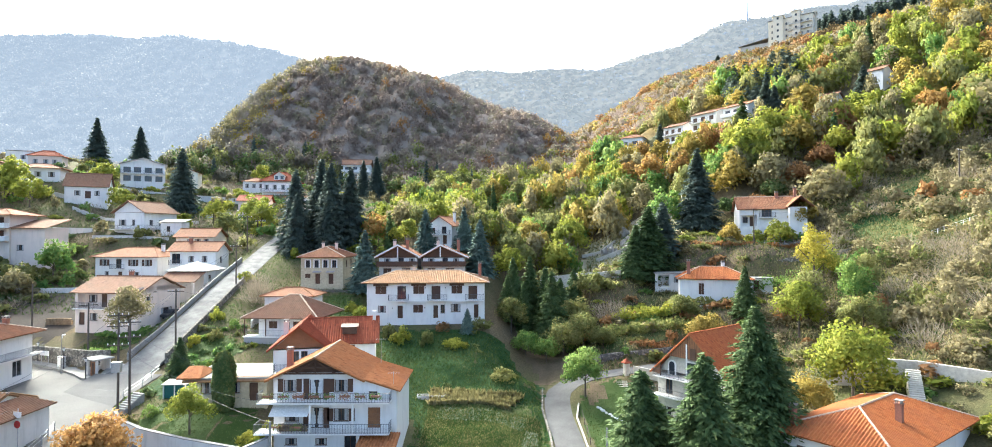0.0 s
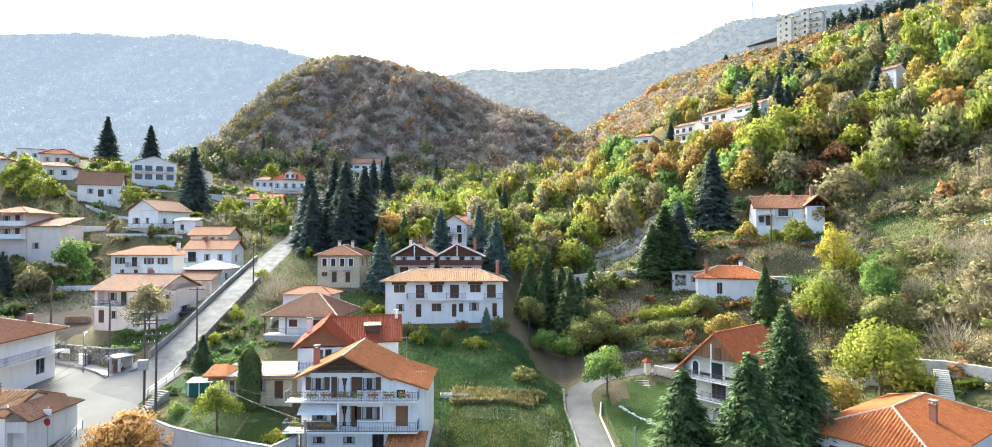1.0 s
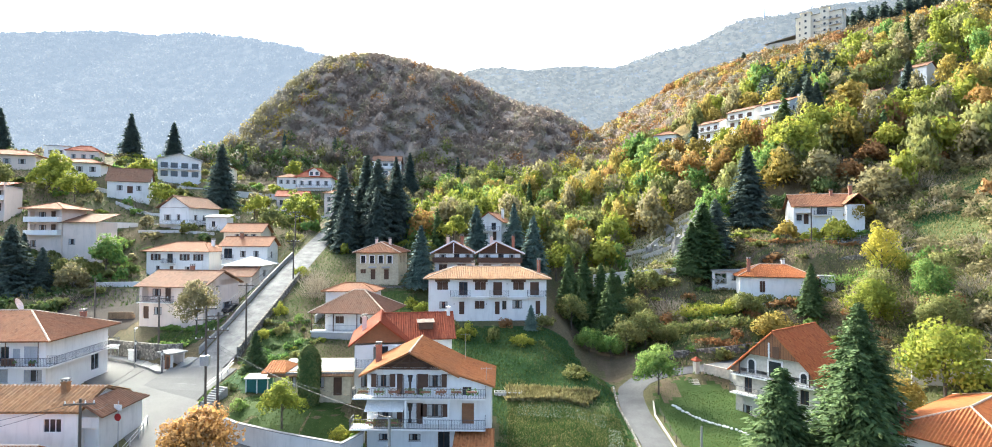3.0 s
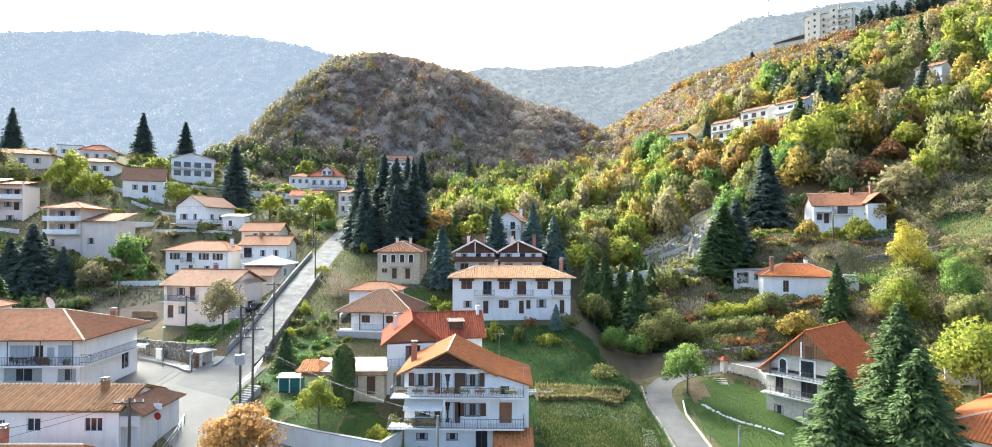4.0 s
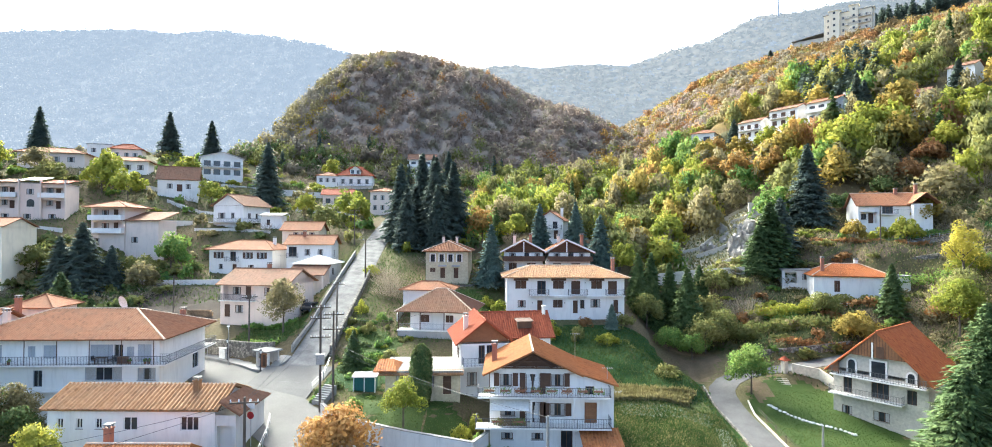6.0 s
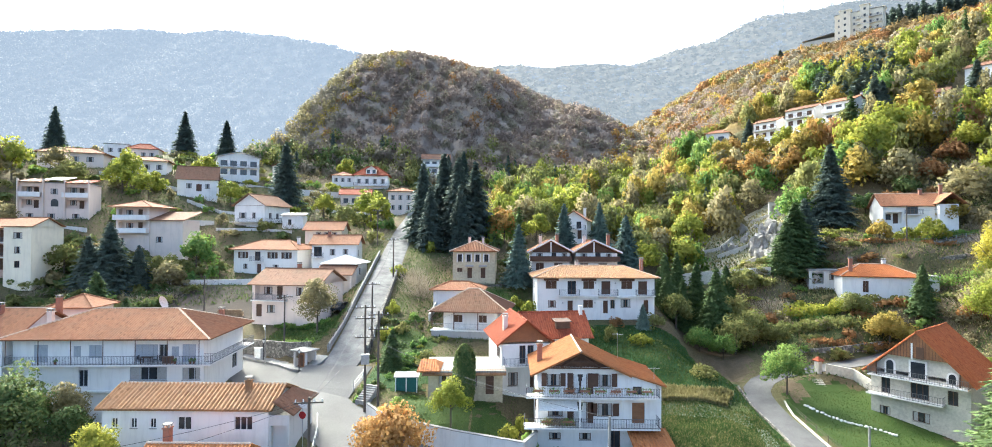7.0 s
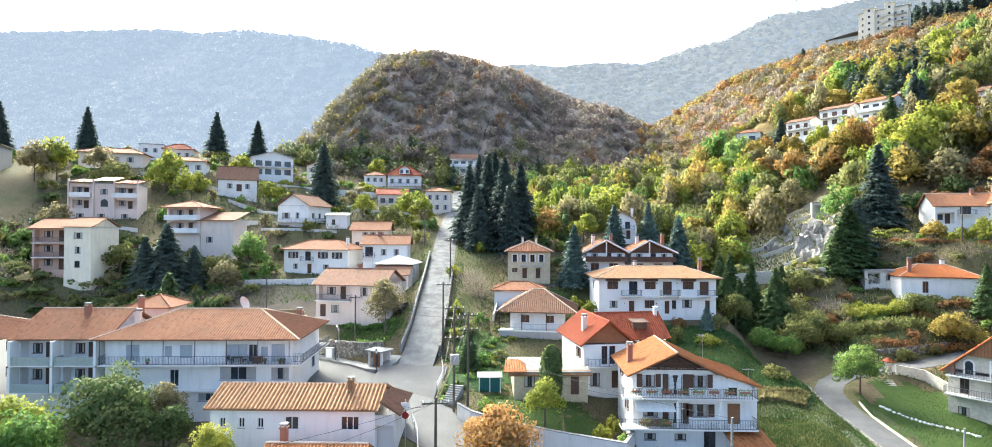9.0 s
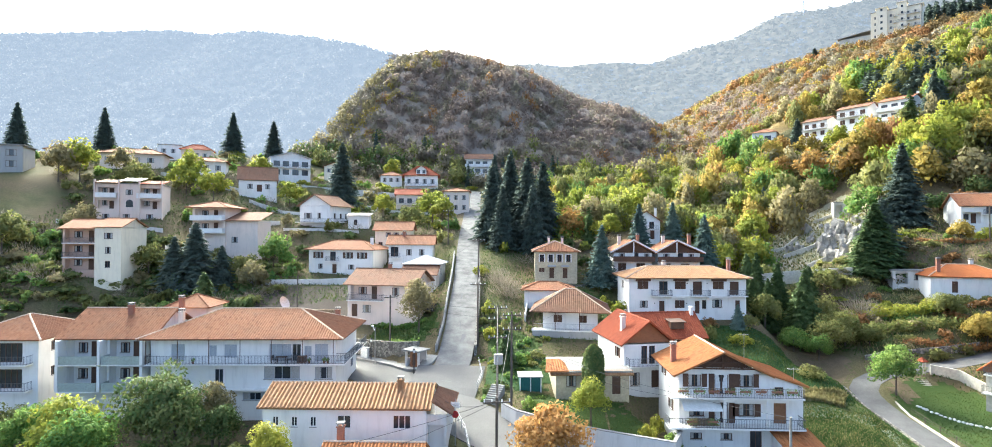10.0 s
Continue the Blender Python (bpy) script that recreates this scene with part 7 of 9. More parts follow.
wood("meadow_shrubs", "{} low shrubs scattered over the meadow", xs, ys, rng, [("leaf_olive", 1.4, C_BRUSH[0]), ("leaf_dark", 1.6, C_BUSH[1]), ("twig", 1.2, T_MID)], 0.5, 1.0, 0.5, 1.3)
# odd trees and bushes between the upper houses
xs, ys, rng = scatter(7, -190, -20, 96, 226, 5.6, lambda x, y: clear_of_houses(x, y, 3.2) & (np.abs(x + 51) > 5) & ~((x > -98) & (x < -66) & (y < 116)) & (y > 118 - 0.2 * (x + 60)))
wood("garden_trees", "{} garden trees between the upper houses", xs, ys, rng, [("leaf_olive", 2.2, C_BUSH[0]), ("leaf_lime", 1.4, C_BUSH[1]), ("leaf_pale", 1.4, C_BUSH[2]), ("leaf_green", 1.6, C_BUSH[0]), ("leaf_dark", 2.4, C_BUSH[1]), ("twig", 2.0, T_MID)], 1.4, 3.0, 2.0, 4.8)
xs, ys, rng = scatter(17, -150, -86, 84, 122, 2.4, lambda x, y: clear_of_houses(x, y, 1.2) & (y > 80))
wood("slope_bushes", "{} bushes on the rough slope behind the guest house", xs, ys, rng, [("leaf_dark", 3.6, C_BUSH[0]), ("leaf_olive", 1.6, C_BUSH[1]), ("leaf_green", 1.0, C_BUSH[2]), ("leaf_pale", 0.5, C_BUSH[0]), ("twig", 1.2, T_MID)], 1.3, 2.8, 1.8, 4.2)
xs, ys, rng = scatter(8, -34, 30, 120, 226, 6.2, lambda x, y: clear_of_houses(x, y, 3.0) & open_view(x, y) & (x > -30) & (y > 128) & ~((x > 18) & (y < 150)))
wood("valley_trees", "{} trees filling the hollow behind the houses", xs, ys, rng, [("leaf_olive", 3, C_MID[0]), ("leaf_lime", 3, C_MID[1]), ("leaf_pale", 1.4, C_MID[2]), ("leaf_gold", 1, C_MID[0]), ("leaf_green", 0.8, C_MID[1]), ("needle", 0.4, K_FAR)], 2.8, 4.8, 6, 12)
# ---- gardens, walls, poles ----
MAT.update({
    "lawn": surface("lawn", (0.038, 0.068, 0.016), (0.064, 0.094, 0.026), s1=0.4, s2=7, relief=0.8, dist=0.06, spec=0.1),
    "field": surface("lush_field", (0.022, 0.058, 0.017), (0.045, 0.085, 0.025), s1=0.25, s2=5, relief=0.9, dist=0.1, spec=0.1),
    "drygrass": surface("dry_grass", (0.145, 0.145, 0.055), (0.07, 0.10, 0.033), s1=0.3, s2=6, relief=0.8, dist=0.08, spec=0.1),
    "blade": leafy("grass_blades", (0.032, 0.072, 0.018), (0.065, 0.115, 0.028), (0.12, 0.14, 0.045), thin=0.4, patch=0.25),
    "blade_dry": leafy("dry_blades", (0.15, 0.14, 0.055), (0.24, 0.21, 0.085), (0.33, 0.28, 0.13), thin=0.4, patch=0.25),
    "bank": surface("leaf_littered_earth", (0.17, 0.125, 0.08), (0.10, 0.085, 0.05), s1=0.4, s2=6, relief=0.9, dist=0.1, spec=0.1),
    "pale_bank": surface("pale_stony_earth", (0.42, 0.37, 0.28), (0.27, 0.27, 0.15), s1=0.25, s2=3, relief=0.9, dist=0.15, spec=0.1),
    "teal": surface("teal_paint", (0.03, 0.13, 0.12), (0.025, 0.10, 0.095), relief=0.1),
    "cabbage": leafy("pale_cabbage", (0.22, 0.27, 0.19), (0.32, 0.36, 0.27), (0.42, 0.45, 0.36), thin=0.3, patch=0.5),
    "sign_red": surface("red_paint", (0.42, 0.03, 0.03), (0.36, 0.025, 0.025), relief=0.05, rough=0.5),
    "plastic": surface("milky_sheet", (0.66, 0.68, 0.70), (0.58, 0.60, 0.62), relief=0.2, rough=0.4),
})


def inside(poly, x, y):
    c = np.zeros(x.shape, bool)
    for (ax, ay), (bx, by) in zip(poly, poly[1:] + poly[:1]):
        c ^= ((ay > y) != (by > y)) & (x < (bx - ax) * (y - ay) / (by - ay + 1e-12) + ax)
    return c


def patch(name, poly, mat, label, lift=0.05, step=0.6):
    """A piece of ground cover that follows the land inside an outline."""
    px, py = [p[0] for p in poly], [p[1] for p in poly]
    xs, ys = np.arange(min(px), max(px), step), np.arange(min(py), max(py), step)
    X, Y = np.meshgrid(xs, ys)
    wob = 0.5 * np.sin(X * 1.7 + Y) + 0.4 * np.sin(Y * 2.3 - X * 0.8)
    m = inside(poly, X + wob, Y + 0.7 * wob)
    for pts, width in ROADS:
        m &= road_near(pts, X, Y)[0] > width / 2 + 0.5
    g = Geo()
    zf = lambda a, b: float(ground_z(a, b)) + lift
    for x, y in zip(X[m], Y[m]):
        g.poly([(x, y, zf(x, y)), (x + step, y, zf(x + step, y)), (x + step, y + step, zf(x + step, y + step)), (x, y + step, zf(x, y + step))])
    return tagged(new(name, g.mesh(name, mat)), label, "ground", kind="structure")


def tufts(name, label, poly, n, size, mat, seed, up=1.0):
    rng = np.random.default_rng(seed)
    px, py = [p[0] for p in poly], [p[1] for p in poly]
    x, y = rng.uniform(min(px), max(px), n), rng.uniform(min(py), max(py), n)
    m = inside(poly, x, y)
    for pts, width in ROADS:
        m &= road_near(pts, x, y)[0] > width / 2 + 0.4
    m &= x < 0.9 * y + 6
    x, y = x[m], y[m]
    p = np.stack([x, y, ground_z(x, y) + size * 0.5 * up], 1)
    way = unit(rng.normal(size=p.shape) * np.array([0.5, 0.5, 0.1]) + np.array([0, 0, up]))
    t = way * (size * rng.uniform(0.5, 1.3, (len(p), 1)))
    b = unit(np.cross(way, rng.normal(size=p.shape))) * size * 0.28
    q = np.stack([p + t, p + b, p - t * 0.6, p - b], 1)
    return tagged(new(name, quads_mesh(name, q, MAT[mat])), label, "grass", kind="stuff")


def wall_line(name, pts, height, th, mat, label, sink=1.5, cap=None, category="wall"):
    """A wall along points (x, y, top)."""
    g, c = Geo(), Geo()
    off = []
    for i, p in enumerate(pts):
        a, b = pts[max(i - 1, 0)], pts[min(i + 1, len(pts) - 1)]
        t = Vector((b[0] - a[0], b[1] - a[1], 0)).normalized()
        off.append(Vector((t.y, -t.x, 0)) * th / 2)
    for (p, o), (q, w) in zip(zip(pts, off), zip(pts[1:], off[1:])):
        P, Q = Vector(p), Vector(q)
        d = Vector((0, 0, height + sink))
        A, B, C, D = P + o, Q + w, Q - w, P - o
        g.poly([A - d, B - d, B, A])
        g.poly([C - d, D - d, D, C])
        g.poly([A, B, C, D])
        if cap:
            e = Vector((0, 0, 0.09))
            k = 1.25
            c.prism([P + o * k + e, Q + w * k + e, Q - w * k + e, P - o * k + e], 0.088)
    for p, o in ((pts[0], off[0]), (pts[-1], off[-1])):
        P, d = Vector(p), Vector((0, 0, height + sink))
        g.poly([P - o - d, P + o - d, P + o, P - o])
    ob = tagged(new(name, g.mesh(name, mat)), label, category, kind="structure")
    if cap:
        part("coping", c, cap, ob)
    return ob


def on_ground(pts, up):
    return [(x, y, float(ground_z(x, y)) + up) for x, y in pts]


def fence(pts, h, mat, label, every=1.8, rails=3):
    ob = thing("fence", pose(0, 0, 0), label, "fence")
    P = on_ground(pts, 0)
    for a, b in zip(P, P[1:]):
        A, B = Vector(a), Vector(b)
        n = max(1, int((B - A).length / every))
        for i in range(n):
            q = A.lerp(B, i / n)
            g = Geo()
            g.box(q.x - 0.04, q.x + 0.04, q.y - 0.04, q.y + 0.04, q.z - 0.4, q.z + h)
            part("post", g, mat, ob)
        for k in range(rails):
            g = Geo()
            e = Vector((0, 0, h * (0.95 - 0.35 * k)))
            g.tube(A + e, B + e, 0.025, n=4)
            part("rail", g, mat, ob)
    return ob


def hedge(pts, h, w, mat, label, n=900, seed=1):
    rng = np.random.default_rng(seed)
    P = np.array(on_ground(pts, 0))
    seg = rng.integers(0, len(P) - 1, n)
    f = rng.uniform(0, 1, (n, 1))
    base = P[seg] * (1 - f) + P[seg + 1] * f
    a = rng.uniform(0, 2 * math.pi, n)
    o = np.stack([np.cos(a), np.sin(a), rng.uniform(-0.2, 1.0, n)], 1)
    lump = 0.8 + 0.3 * np.sin(base[:, 0] * 2.1 + base[:, 1] * 1.7)
    p = base + o * np.array([w / 2, w / 2, 0]) * lump[:, None]
    p[:, 2] += rng.uniform(0.05, 1, n) ** 0.7 * h * lump
    ob = tagged(new("hedge", quads_mesh("hedge", leaf_quads(rng, p, unit(o), 0.22), MAT[mat])), label, "hedge")
    return ob


def utility_pole(x, y, h, arms=(0.4,), yaw=0, mat="pole", box=False, lamp=False, z=None):
    zb = float(ground_z(x, y)) if z is None else z
    ob = thing("utility_pole", pose(x, y, zb, 0, 0, yaw), "weathered timber power pole with crossarms" if mat == "pole" else "grey concrete power pole beside a garden", "utility pole", "power poles")
    g = Geo()
    g.tube((0, 0, -0.8), (0, 0, h), 0.08 if lamp else 0.15, 0.05 if lamp else 0.10, 8)
    part("pole", g, mat, ob)
    for k in arms:
        a = Geo()
        a.box(-1.1, 1.1, -0.16, -0.06, h - k - 0.06, h - k + 0.06)
        arm = part("crossarm", a, "pole", ob)
        for xx in (-1.0, -0.4, 0.4, 1.0):
            i = Geo()
            i.tube((xx, -0.11, h - k + 0.06), (xx, -0.11, h - k + 0.26), 0.06, 0.04, 6)
            part("insulator", i, "frame_white", arm)
    if box:
        g = Geo()
        g.box(-0.45, 0.45, -0.75, -0.17, h * 0.45, h * 0.45 + 1.1)
        part("transformer", g, "metal", ob)
    if lamp:
        g = Geo()
        g.tube((0, 0, h - 0.6), (0.2, -1.3, h - 0.1), 0.035, n=5)
        part("lamp_arm", g, "metal", ob)
        g = Geo()
        g.box(0.05, 0.35, -1.75, -1.2, h - 0.16, h - 0.04)
        part("lamp_head", g, "frame_white", ob)
    return Vector((x, y, zb + h))


def wires(pairs, sag=0.7):
    for a, b in pairs:
        g = Geo()
        A, B = Vector(a), Vector(b)
        n = 10
        pts = [A.lerp(B, i / n) - Vector((0, 0, sag * 4 * (i / n) * (1 - i / n))) for i in range(n + 1)]
        side = (B - A).cross(Vector((0, 0, 1))).normalized()
        ring = (side * 0.016, side * -0.009 + Vector((0, 0, 0.014)), side * -0.009 - Vector((0, 0, 0.014)))
        g.v = [tuple(p + r) for p in pts for r in ring]
        g.f = [(3 * i + k, 3 * i + (k + 1) % 3, 3 * i + 3 + (k + 1) % 3, 3 * i + 3 + k) for i in range(n) for k in range(3)]
        g.uv = [(0.0, 0.0)] * (4 * len(g.f))
        tagged(new("power_cable", g.mesh("power_cable", "iron")), "thin dark overhead cable between poles", "cable", "overhead cables")


FIELD = [(-9.5, 63), (5.5, 60), (6.4, 72), (5.5, 86), (1, 93.5), (-21, 92.5), (-17.5, 84), (-15.5, 73), (-9.6, 69)]
patch("field", FIELD, "field", "lush green sloping meadow", step=0.8)
patch("vegetable_plot", [(-8.5, 61), (4.6, 60.5), (5.4, 73), (2.0, 75.5), (-8.6, 74.5)], "drygrass", "dry vegetable plot", 0.09, 0.8)
patch("lawn", [(-40, 60.8), (-30, 58.2), (-25, 58), (-25.5, 64), (-29, 67), (-38.5, 68)], "lawn", "bright green garden lawn")
patch("lawn", [(-44, 88), (-36, 84), (-37.5, 79), (-44.5, 79)], "lawn", "green garden lawn beside the street")
patch("garden", [(-45, 78.8), (-35.6, 78.6), (-36, 69), (-40, 68.6), (-45.5, 70)], "field", "overgrown green garden")
patch("lawn", [(-26.5, 105), (-20.5, 93), (-25, 90), (-28, 96), (-31, 104.5)], "lawn", "green slope beside the villa")
patch("lawn", [(11.0, 54), (11.0, 80), (17, 85), (23, 81), (27, 70), (23, 54)], "lawn", "green lawn below the chalet")
patch("ploughed_field", [(-84, 92), (-70, 90), (-67, 104), (-70, 112), (-86, 112), (-95, 104)], "earth", "bare brown field", 0.07, 1.0)
patch("terrace", [(17, 94), (33, 93), (33, 103), (20, 105)], "drygrass", "overgrown garden terrace", 0.06, 0.9)
patch("terrace", [(64, 96), (88, 92), (92, 120), (70, 122)], "drygrass", "dry grassy hillside", 0.08, 1.2)
patch("terrace", [(68, 110), (84, 106), (86, 116), (72, 119)], "field", "green grassy patch on the hillside", 0.14, 1.0)
patch("terrace", [(36, 112), (54, 106), (64, 112), (50, 117), (38, 120)], "bank", "bare tan earth terrace", 0.06, 0.9)
patch("hollow", [(6.6, 84), (10, 87), (12, 92), (12, 100), (8, 108), (3, 106), (3, 98), (5, 91)], "bank", "leaf-littered earth in the hollow", 0.06, 0.9)
patch("rocky_slope", [(20, 126), (32, 123), (42, 126), (50, 136), (56, 148), (52, 156), (40, 158), (24, 150), (19, 138)], "pale_bank", "pale rocky terraced slope", 0.06, 0.7)
patch("path", [(12.0, 79), (14.0, 79.5), (15.6, 83), (12.8, 84)], "bank", "worn earth beside the lane", 0.09, 0.7)
patch("lawn", [(-63, 86.2), (-54, 82.6), (-52.2, 88), (-53.2, 95), (-55, 91.5), (-62, 90.6)], "lawn", "green garden above the stone wall", 0.08, 0.7)
tufts("lawn_grass", "weeds above the stone wall", [(-63, 86.2), (-54, 82.6), (-52.2, 88), (-53.2, 95), (-62, 91)], 3000, 0.25, "blade", 21)
hedge([(-63, 91.2), (-57.5, 90.2), (-54.6, 90.6)], 0.8, 0.9, "leaf_green", "low green hedge before a house", 700, 8)
patch("lawn", [(-95, 58), (-64, 60), (-63, 50), (-70, 44), (-95, 44)], "lawn", "overgrown grass below the guest house", 0.06, 1.0)
hedge([(-40.2, 62.9), (-36, 60.0), (-31, 58.4), (-26, 57.2)], 0.9, 0.7, "leaf_lime", "low yellowish hedge on the garden wall", 1500, 9)
tufts("meadow_grass", "lush green meadow grass", FIELD, 26000, 0.22, "blade", 11)
tufts("dry_grass", "dry yellowish grass in the plot", [(-8.5, 60), (5, 60), (5.4, 73), (-8.5, 74)], 5500, 0.22, "blade_dry", 12)
tufts("meadow_grass", "green weeds in the plot", [(-8.5, 60), (5, 60), (5.4, 73), (-8.5, 74)], 14000, 0.22, "blade", 22)
tufts("lawn_grass", "short garden grass and weeds", [(-45, 58), (-25, 57), (-25, 80), (-45, 90)], 12000, 0.14, "blade", 13)
tufts("lawn_grass", "short grass below the chalet", [(11, 60), (26, 60), (24, 82), (12, 82)], 9000, 0.14, "blade", 14)
tufts("bank_grass", "rough dry grass on the banks", [(16, 90), (60, 60), (110, 60), (120, 130), (40, 130), (16, 112)], 42000, 0.34, "blade_dry", 15)
tufts("bank_grass", "rough green grass on the banks", [(14, 88), (60, 58), (110, 60), (120, 130), (40, 130), (10, 118)], 30000, 0.34, "blade", 16)
tufts("slope_grass", "rough grass between the houses", [(-60, 84), (-20, 84), (-25, 125), (-60, 130)], 14000, 0.26, "blade", 17)
tufts("slope_grass", "rough grass on the upper terraces", [(-140, 96), (-60, 104), (-56, 200), (-160, 180)], 30000, 0.36, "blade", 18)
tufts("ledge_grass", "rough dry grass between the rocks", [(19, 124), (42, 124), (57, 148), (52, 157), (24, 152)], 5000, 0.45, "blade_dry", 19)
tufts("ledge_grass", "green grass on the rocky ledges", [(19, 124), (42, 124), (50, 140), (24, 150)], 2500, 0.4, "blade", 20)
# maize and cabbages in rows
for k in range(4):
    tufts("maize_row", "row of dry yellow maize stalks", [(-8.6, 73.4 + k * 0.9), (1.8 + 0.6 * k, 74.2 + k * 0.9), (1.8 + 0.6 * k, 74.6 + k * 0.9), (-8.6, 73.8 + k * 0.9)], 1400, 0.62, "blade_dry", 30 + k)
tufts("cabbage_row", "rows of pale cabbages", [(-7.5, 70.4), (3.0, 69.6), (3.8, 72.6), (-7.0, 73.0)], 3200, 0.26, "cabbage", 40, 0.4)
tufts("cabbage_row", "pale vegetables beside the lane", [(2.6, 65), (4.6, 64.5), (5.0, 70), (3.6, 70)], 900, 0.28, "cabbage", 41, 0.5)

# walls
wall_line("garden_wall", [(-41.4, 63.2, 4.0), (-39.8, 61.2, 3.8), (-36, 59.0, 3.5), (-31, 57.4, 3.1), (-24.6, 56.0, 2.6)], 2.4, 0.3, "oldwhite", "stained white garden retaining wall", 2, "concrete")
wall_line("garden_wall", [(-24.6, 55.8, 2.6), (-23.2, 58.6, 2.7), (-23.4, 60.2, 2.8)], 2.4, 0.3, "oldwhite", "white terrace wall beside the house", 2, "concrete")
wall_line("stone_wall", [(-84, 90.2, 7.4), (-74, 87.6, 7.0), (-64, 84.4, 6.9), (-57, 81.6, 7.0), (-53.6, 80.2, 7.4)], 2.6, 0.5, "stone", "rubble stone retaining wall along the road", 1.5)
wall_line("street_kerb", [(-51.2, 80.5, 6.9), (-51.1, 88, 9.2), (-51.5, 96, 11.9), (-51.9, 106, 15.1), (-52.9, 120, 18.8)], 0.6, 0.25, "concrete", "low concrete parapet beside the street", 1.2)
wall_line("stone_wall", [(-45.6, 80, 7.0), (-45.9, 90, 10.3), (-46.4, 100, 13.4), (-46.9, 108, 15.8)], 0.9, 0.35, "stone", "low stone wall beside the street", 1.2)
wall_line("concrete_wall", on_ground([(-38.5, 91), (-38, 96.5), (-29, 96.2)], 1.2), 1.4, 0.25, "oldwhite", "white garden wall behind the porch house", 1.5)
wall_line("concrete_wall", on_ground([(-36.8, 106.6), (-28.4, 106.4), (-26.0, 107.5)], 0.3), 1.2, 0.25, "stone", "stone terrace wall below the stone house", 1.5)
wall_line("stone_wall", [(14.5, 91.2, 3.9), (18, 92, 4.4), (26, 91.8, 5.2), (33, 92.8, 5.9)], 1.6, 0.4, "stone", "grey stone wall above the lane", 1.5)
wall_line("stone_wall", [(41.5, 73, 7.8), (46, 70.6, 8.1), (49.8, 68.4, 8.2), (54, 63.4, 8.1), (60, 56, 8.0)], 1.5, 0.4, "palestone", "pale stone retaining wall on the bank", 2.0)
wall_line("concrete_wall", [(9, 117, 14.6), (16, 114.5, 15.6), (24, 111.4, 16.4)], 1.0, 0.3, "palestone", "pale parapet across the hollow", 1.5)
wall_line("concrete_wall", on_ground([(31.6, 101.0), (36, 100.0), (43, 98.4)], 0.5), 1.6, 0.3, "oldwhite", "white terrace wall below the low house", 2)
wall_line("stone_wall", on_ground([(38, 119), (46, 114.8), (54, 112.8), (64, 110.5)], 0.6), 1.6, 0.4, "stone", "earthy stone terrace wall", 1.5)
wall_line("stone_wall", on_ground([(36, 114), (44, 109.5), (54, 106.8), (64, 104)], 0.5), 1.4, 0.4, "stone", "earthy stone terrace wall", 1.5)
wall_line("concrete_wall", on_ground([(-99, 114), (-90, 113), (-80, 113.6), (-69, 113.4)], 1.0), 2.4, 0.3, "oldwhite", "long grey retaining wall above the bare field", 2)
wall_line("concrete_wall", on_ground([(-114, 118.6), (-104, 118.2), (-94, 119.5)], 0.8), 2.2, 0.3, "oldwhite", "pale terrace wall below a tall house", 2)
wall_line("concrete_wall", on_ground([(-112, 152.5), (-102, 150.5), (-92, 153), (-80, 155)], 0.8), 2.4, 0.3, "oldwhite", "pale grey terrace wall", 2)
wall_line("concrete_wall", on_ground([(-97, 138.6), (-88, 139.2), (-78, 137.4)], 0.6), 2.2, 0.3, "oldwhite", "grey terrace wall below a gabled house", 2)
wall_line("concrete_wall", on_ground([(-128, 180), (-112, 179), (-98, 180), (-76, 184)], 0.8), 2.4, 0.3, "oldwhite", "pale wall below the upper houses", 2)
wall_line("concrete_wall", on_ground([(-84, 166), (-70, 163.5), (-60, 164.5)], 0.8), 2.2, 0.3, "oldwhite", "pale wall above the street", 2)
for _pts, _label in (([(-141, 122.5), (-128, 121.5), (-118, 124)], "pale terrace wall below a pinkish block"), ([(-122, 141), (-110, 139), (-99, 141.5)], "stained pale retaining wall between gardens"),
                     ([(-104, 119.5), (-97, 115.5), (-90.5, 112.6)], "pale wall stepping down the slope"), ([(-87, 131.5), (-77, 130.4), (-70, 130.8)], "pale garden wall above a white house"), ([(-98, 170.5), (-88, 169), (-78, 170)], "long pale wall beside an upper lane"),
                     ([(-140, 158), (-128, 157), (-116, 159)], "pale wall below the upper rim")):
    wall_line("concrete_wall", on_ground(_pts, 0.9), 2.2, 0.3, "oldwhite", _label, 2)
wall_line("stone_wall", on_ground([(24.5, 141), (31, 139.5), (38, 141.5)], 0.8), 1.8, 0.4, "palestone", "pale ruined terrace wall", 1.5)
wall_line("stone_wall", on_ground([(26.5, 133.5), (33, 132.2), (39, 134)], 0.8), 1.8, 0.4, "palestone", "pale ruined terrace wall", 1.5)
wall_line("stone_wall", on_ground([(36, 149.5), (43, 147.4), (51, 149)], 0.9), 1.8, 0.4, "palestone", "pale ruined wall above the rocks", 1.5)
wall_line("stone_wall", on_ground([(22, 129.5), (29, 127.6), (36, 127.2)], 0.9), 1.6, 0.4, "palestone", "pale wall below the rocks", 1.5)
wall_line("stone_wall", on_ground([(21.5, 144.5), (26, 144), (30, 145.5)], 0.7), 1.4, 0.4, "palestone", "pale low terrace wall", 1.5)
wall_line("lane_kerb", on_ground([(11.0, 56), (10.6, 67), (10.4, 75), (11.2, 79)], 0.22), 0.3, 0.18, "palestone", "white kerb stones beside the lane", 0.5)
wall_line("lane_kerb", on_ground([(6.4, 60), (6.5, 70), (6.1, 77), (6.6, 83)], 0.3), 0.4, 0.22, "stone", "dark stone edge between meadow and lane", 0.6)
wall_line("garden_wall", on_ground([(20.2, 85.4), (23.5, 84.2), (24.6, 80.6)], 1.4), 1.5, 0.3, "palestone", "pale stone wall beside the chalet", 1.5)

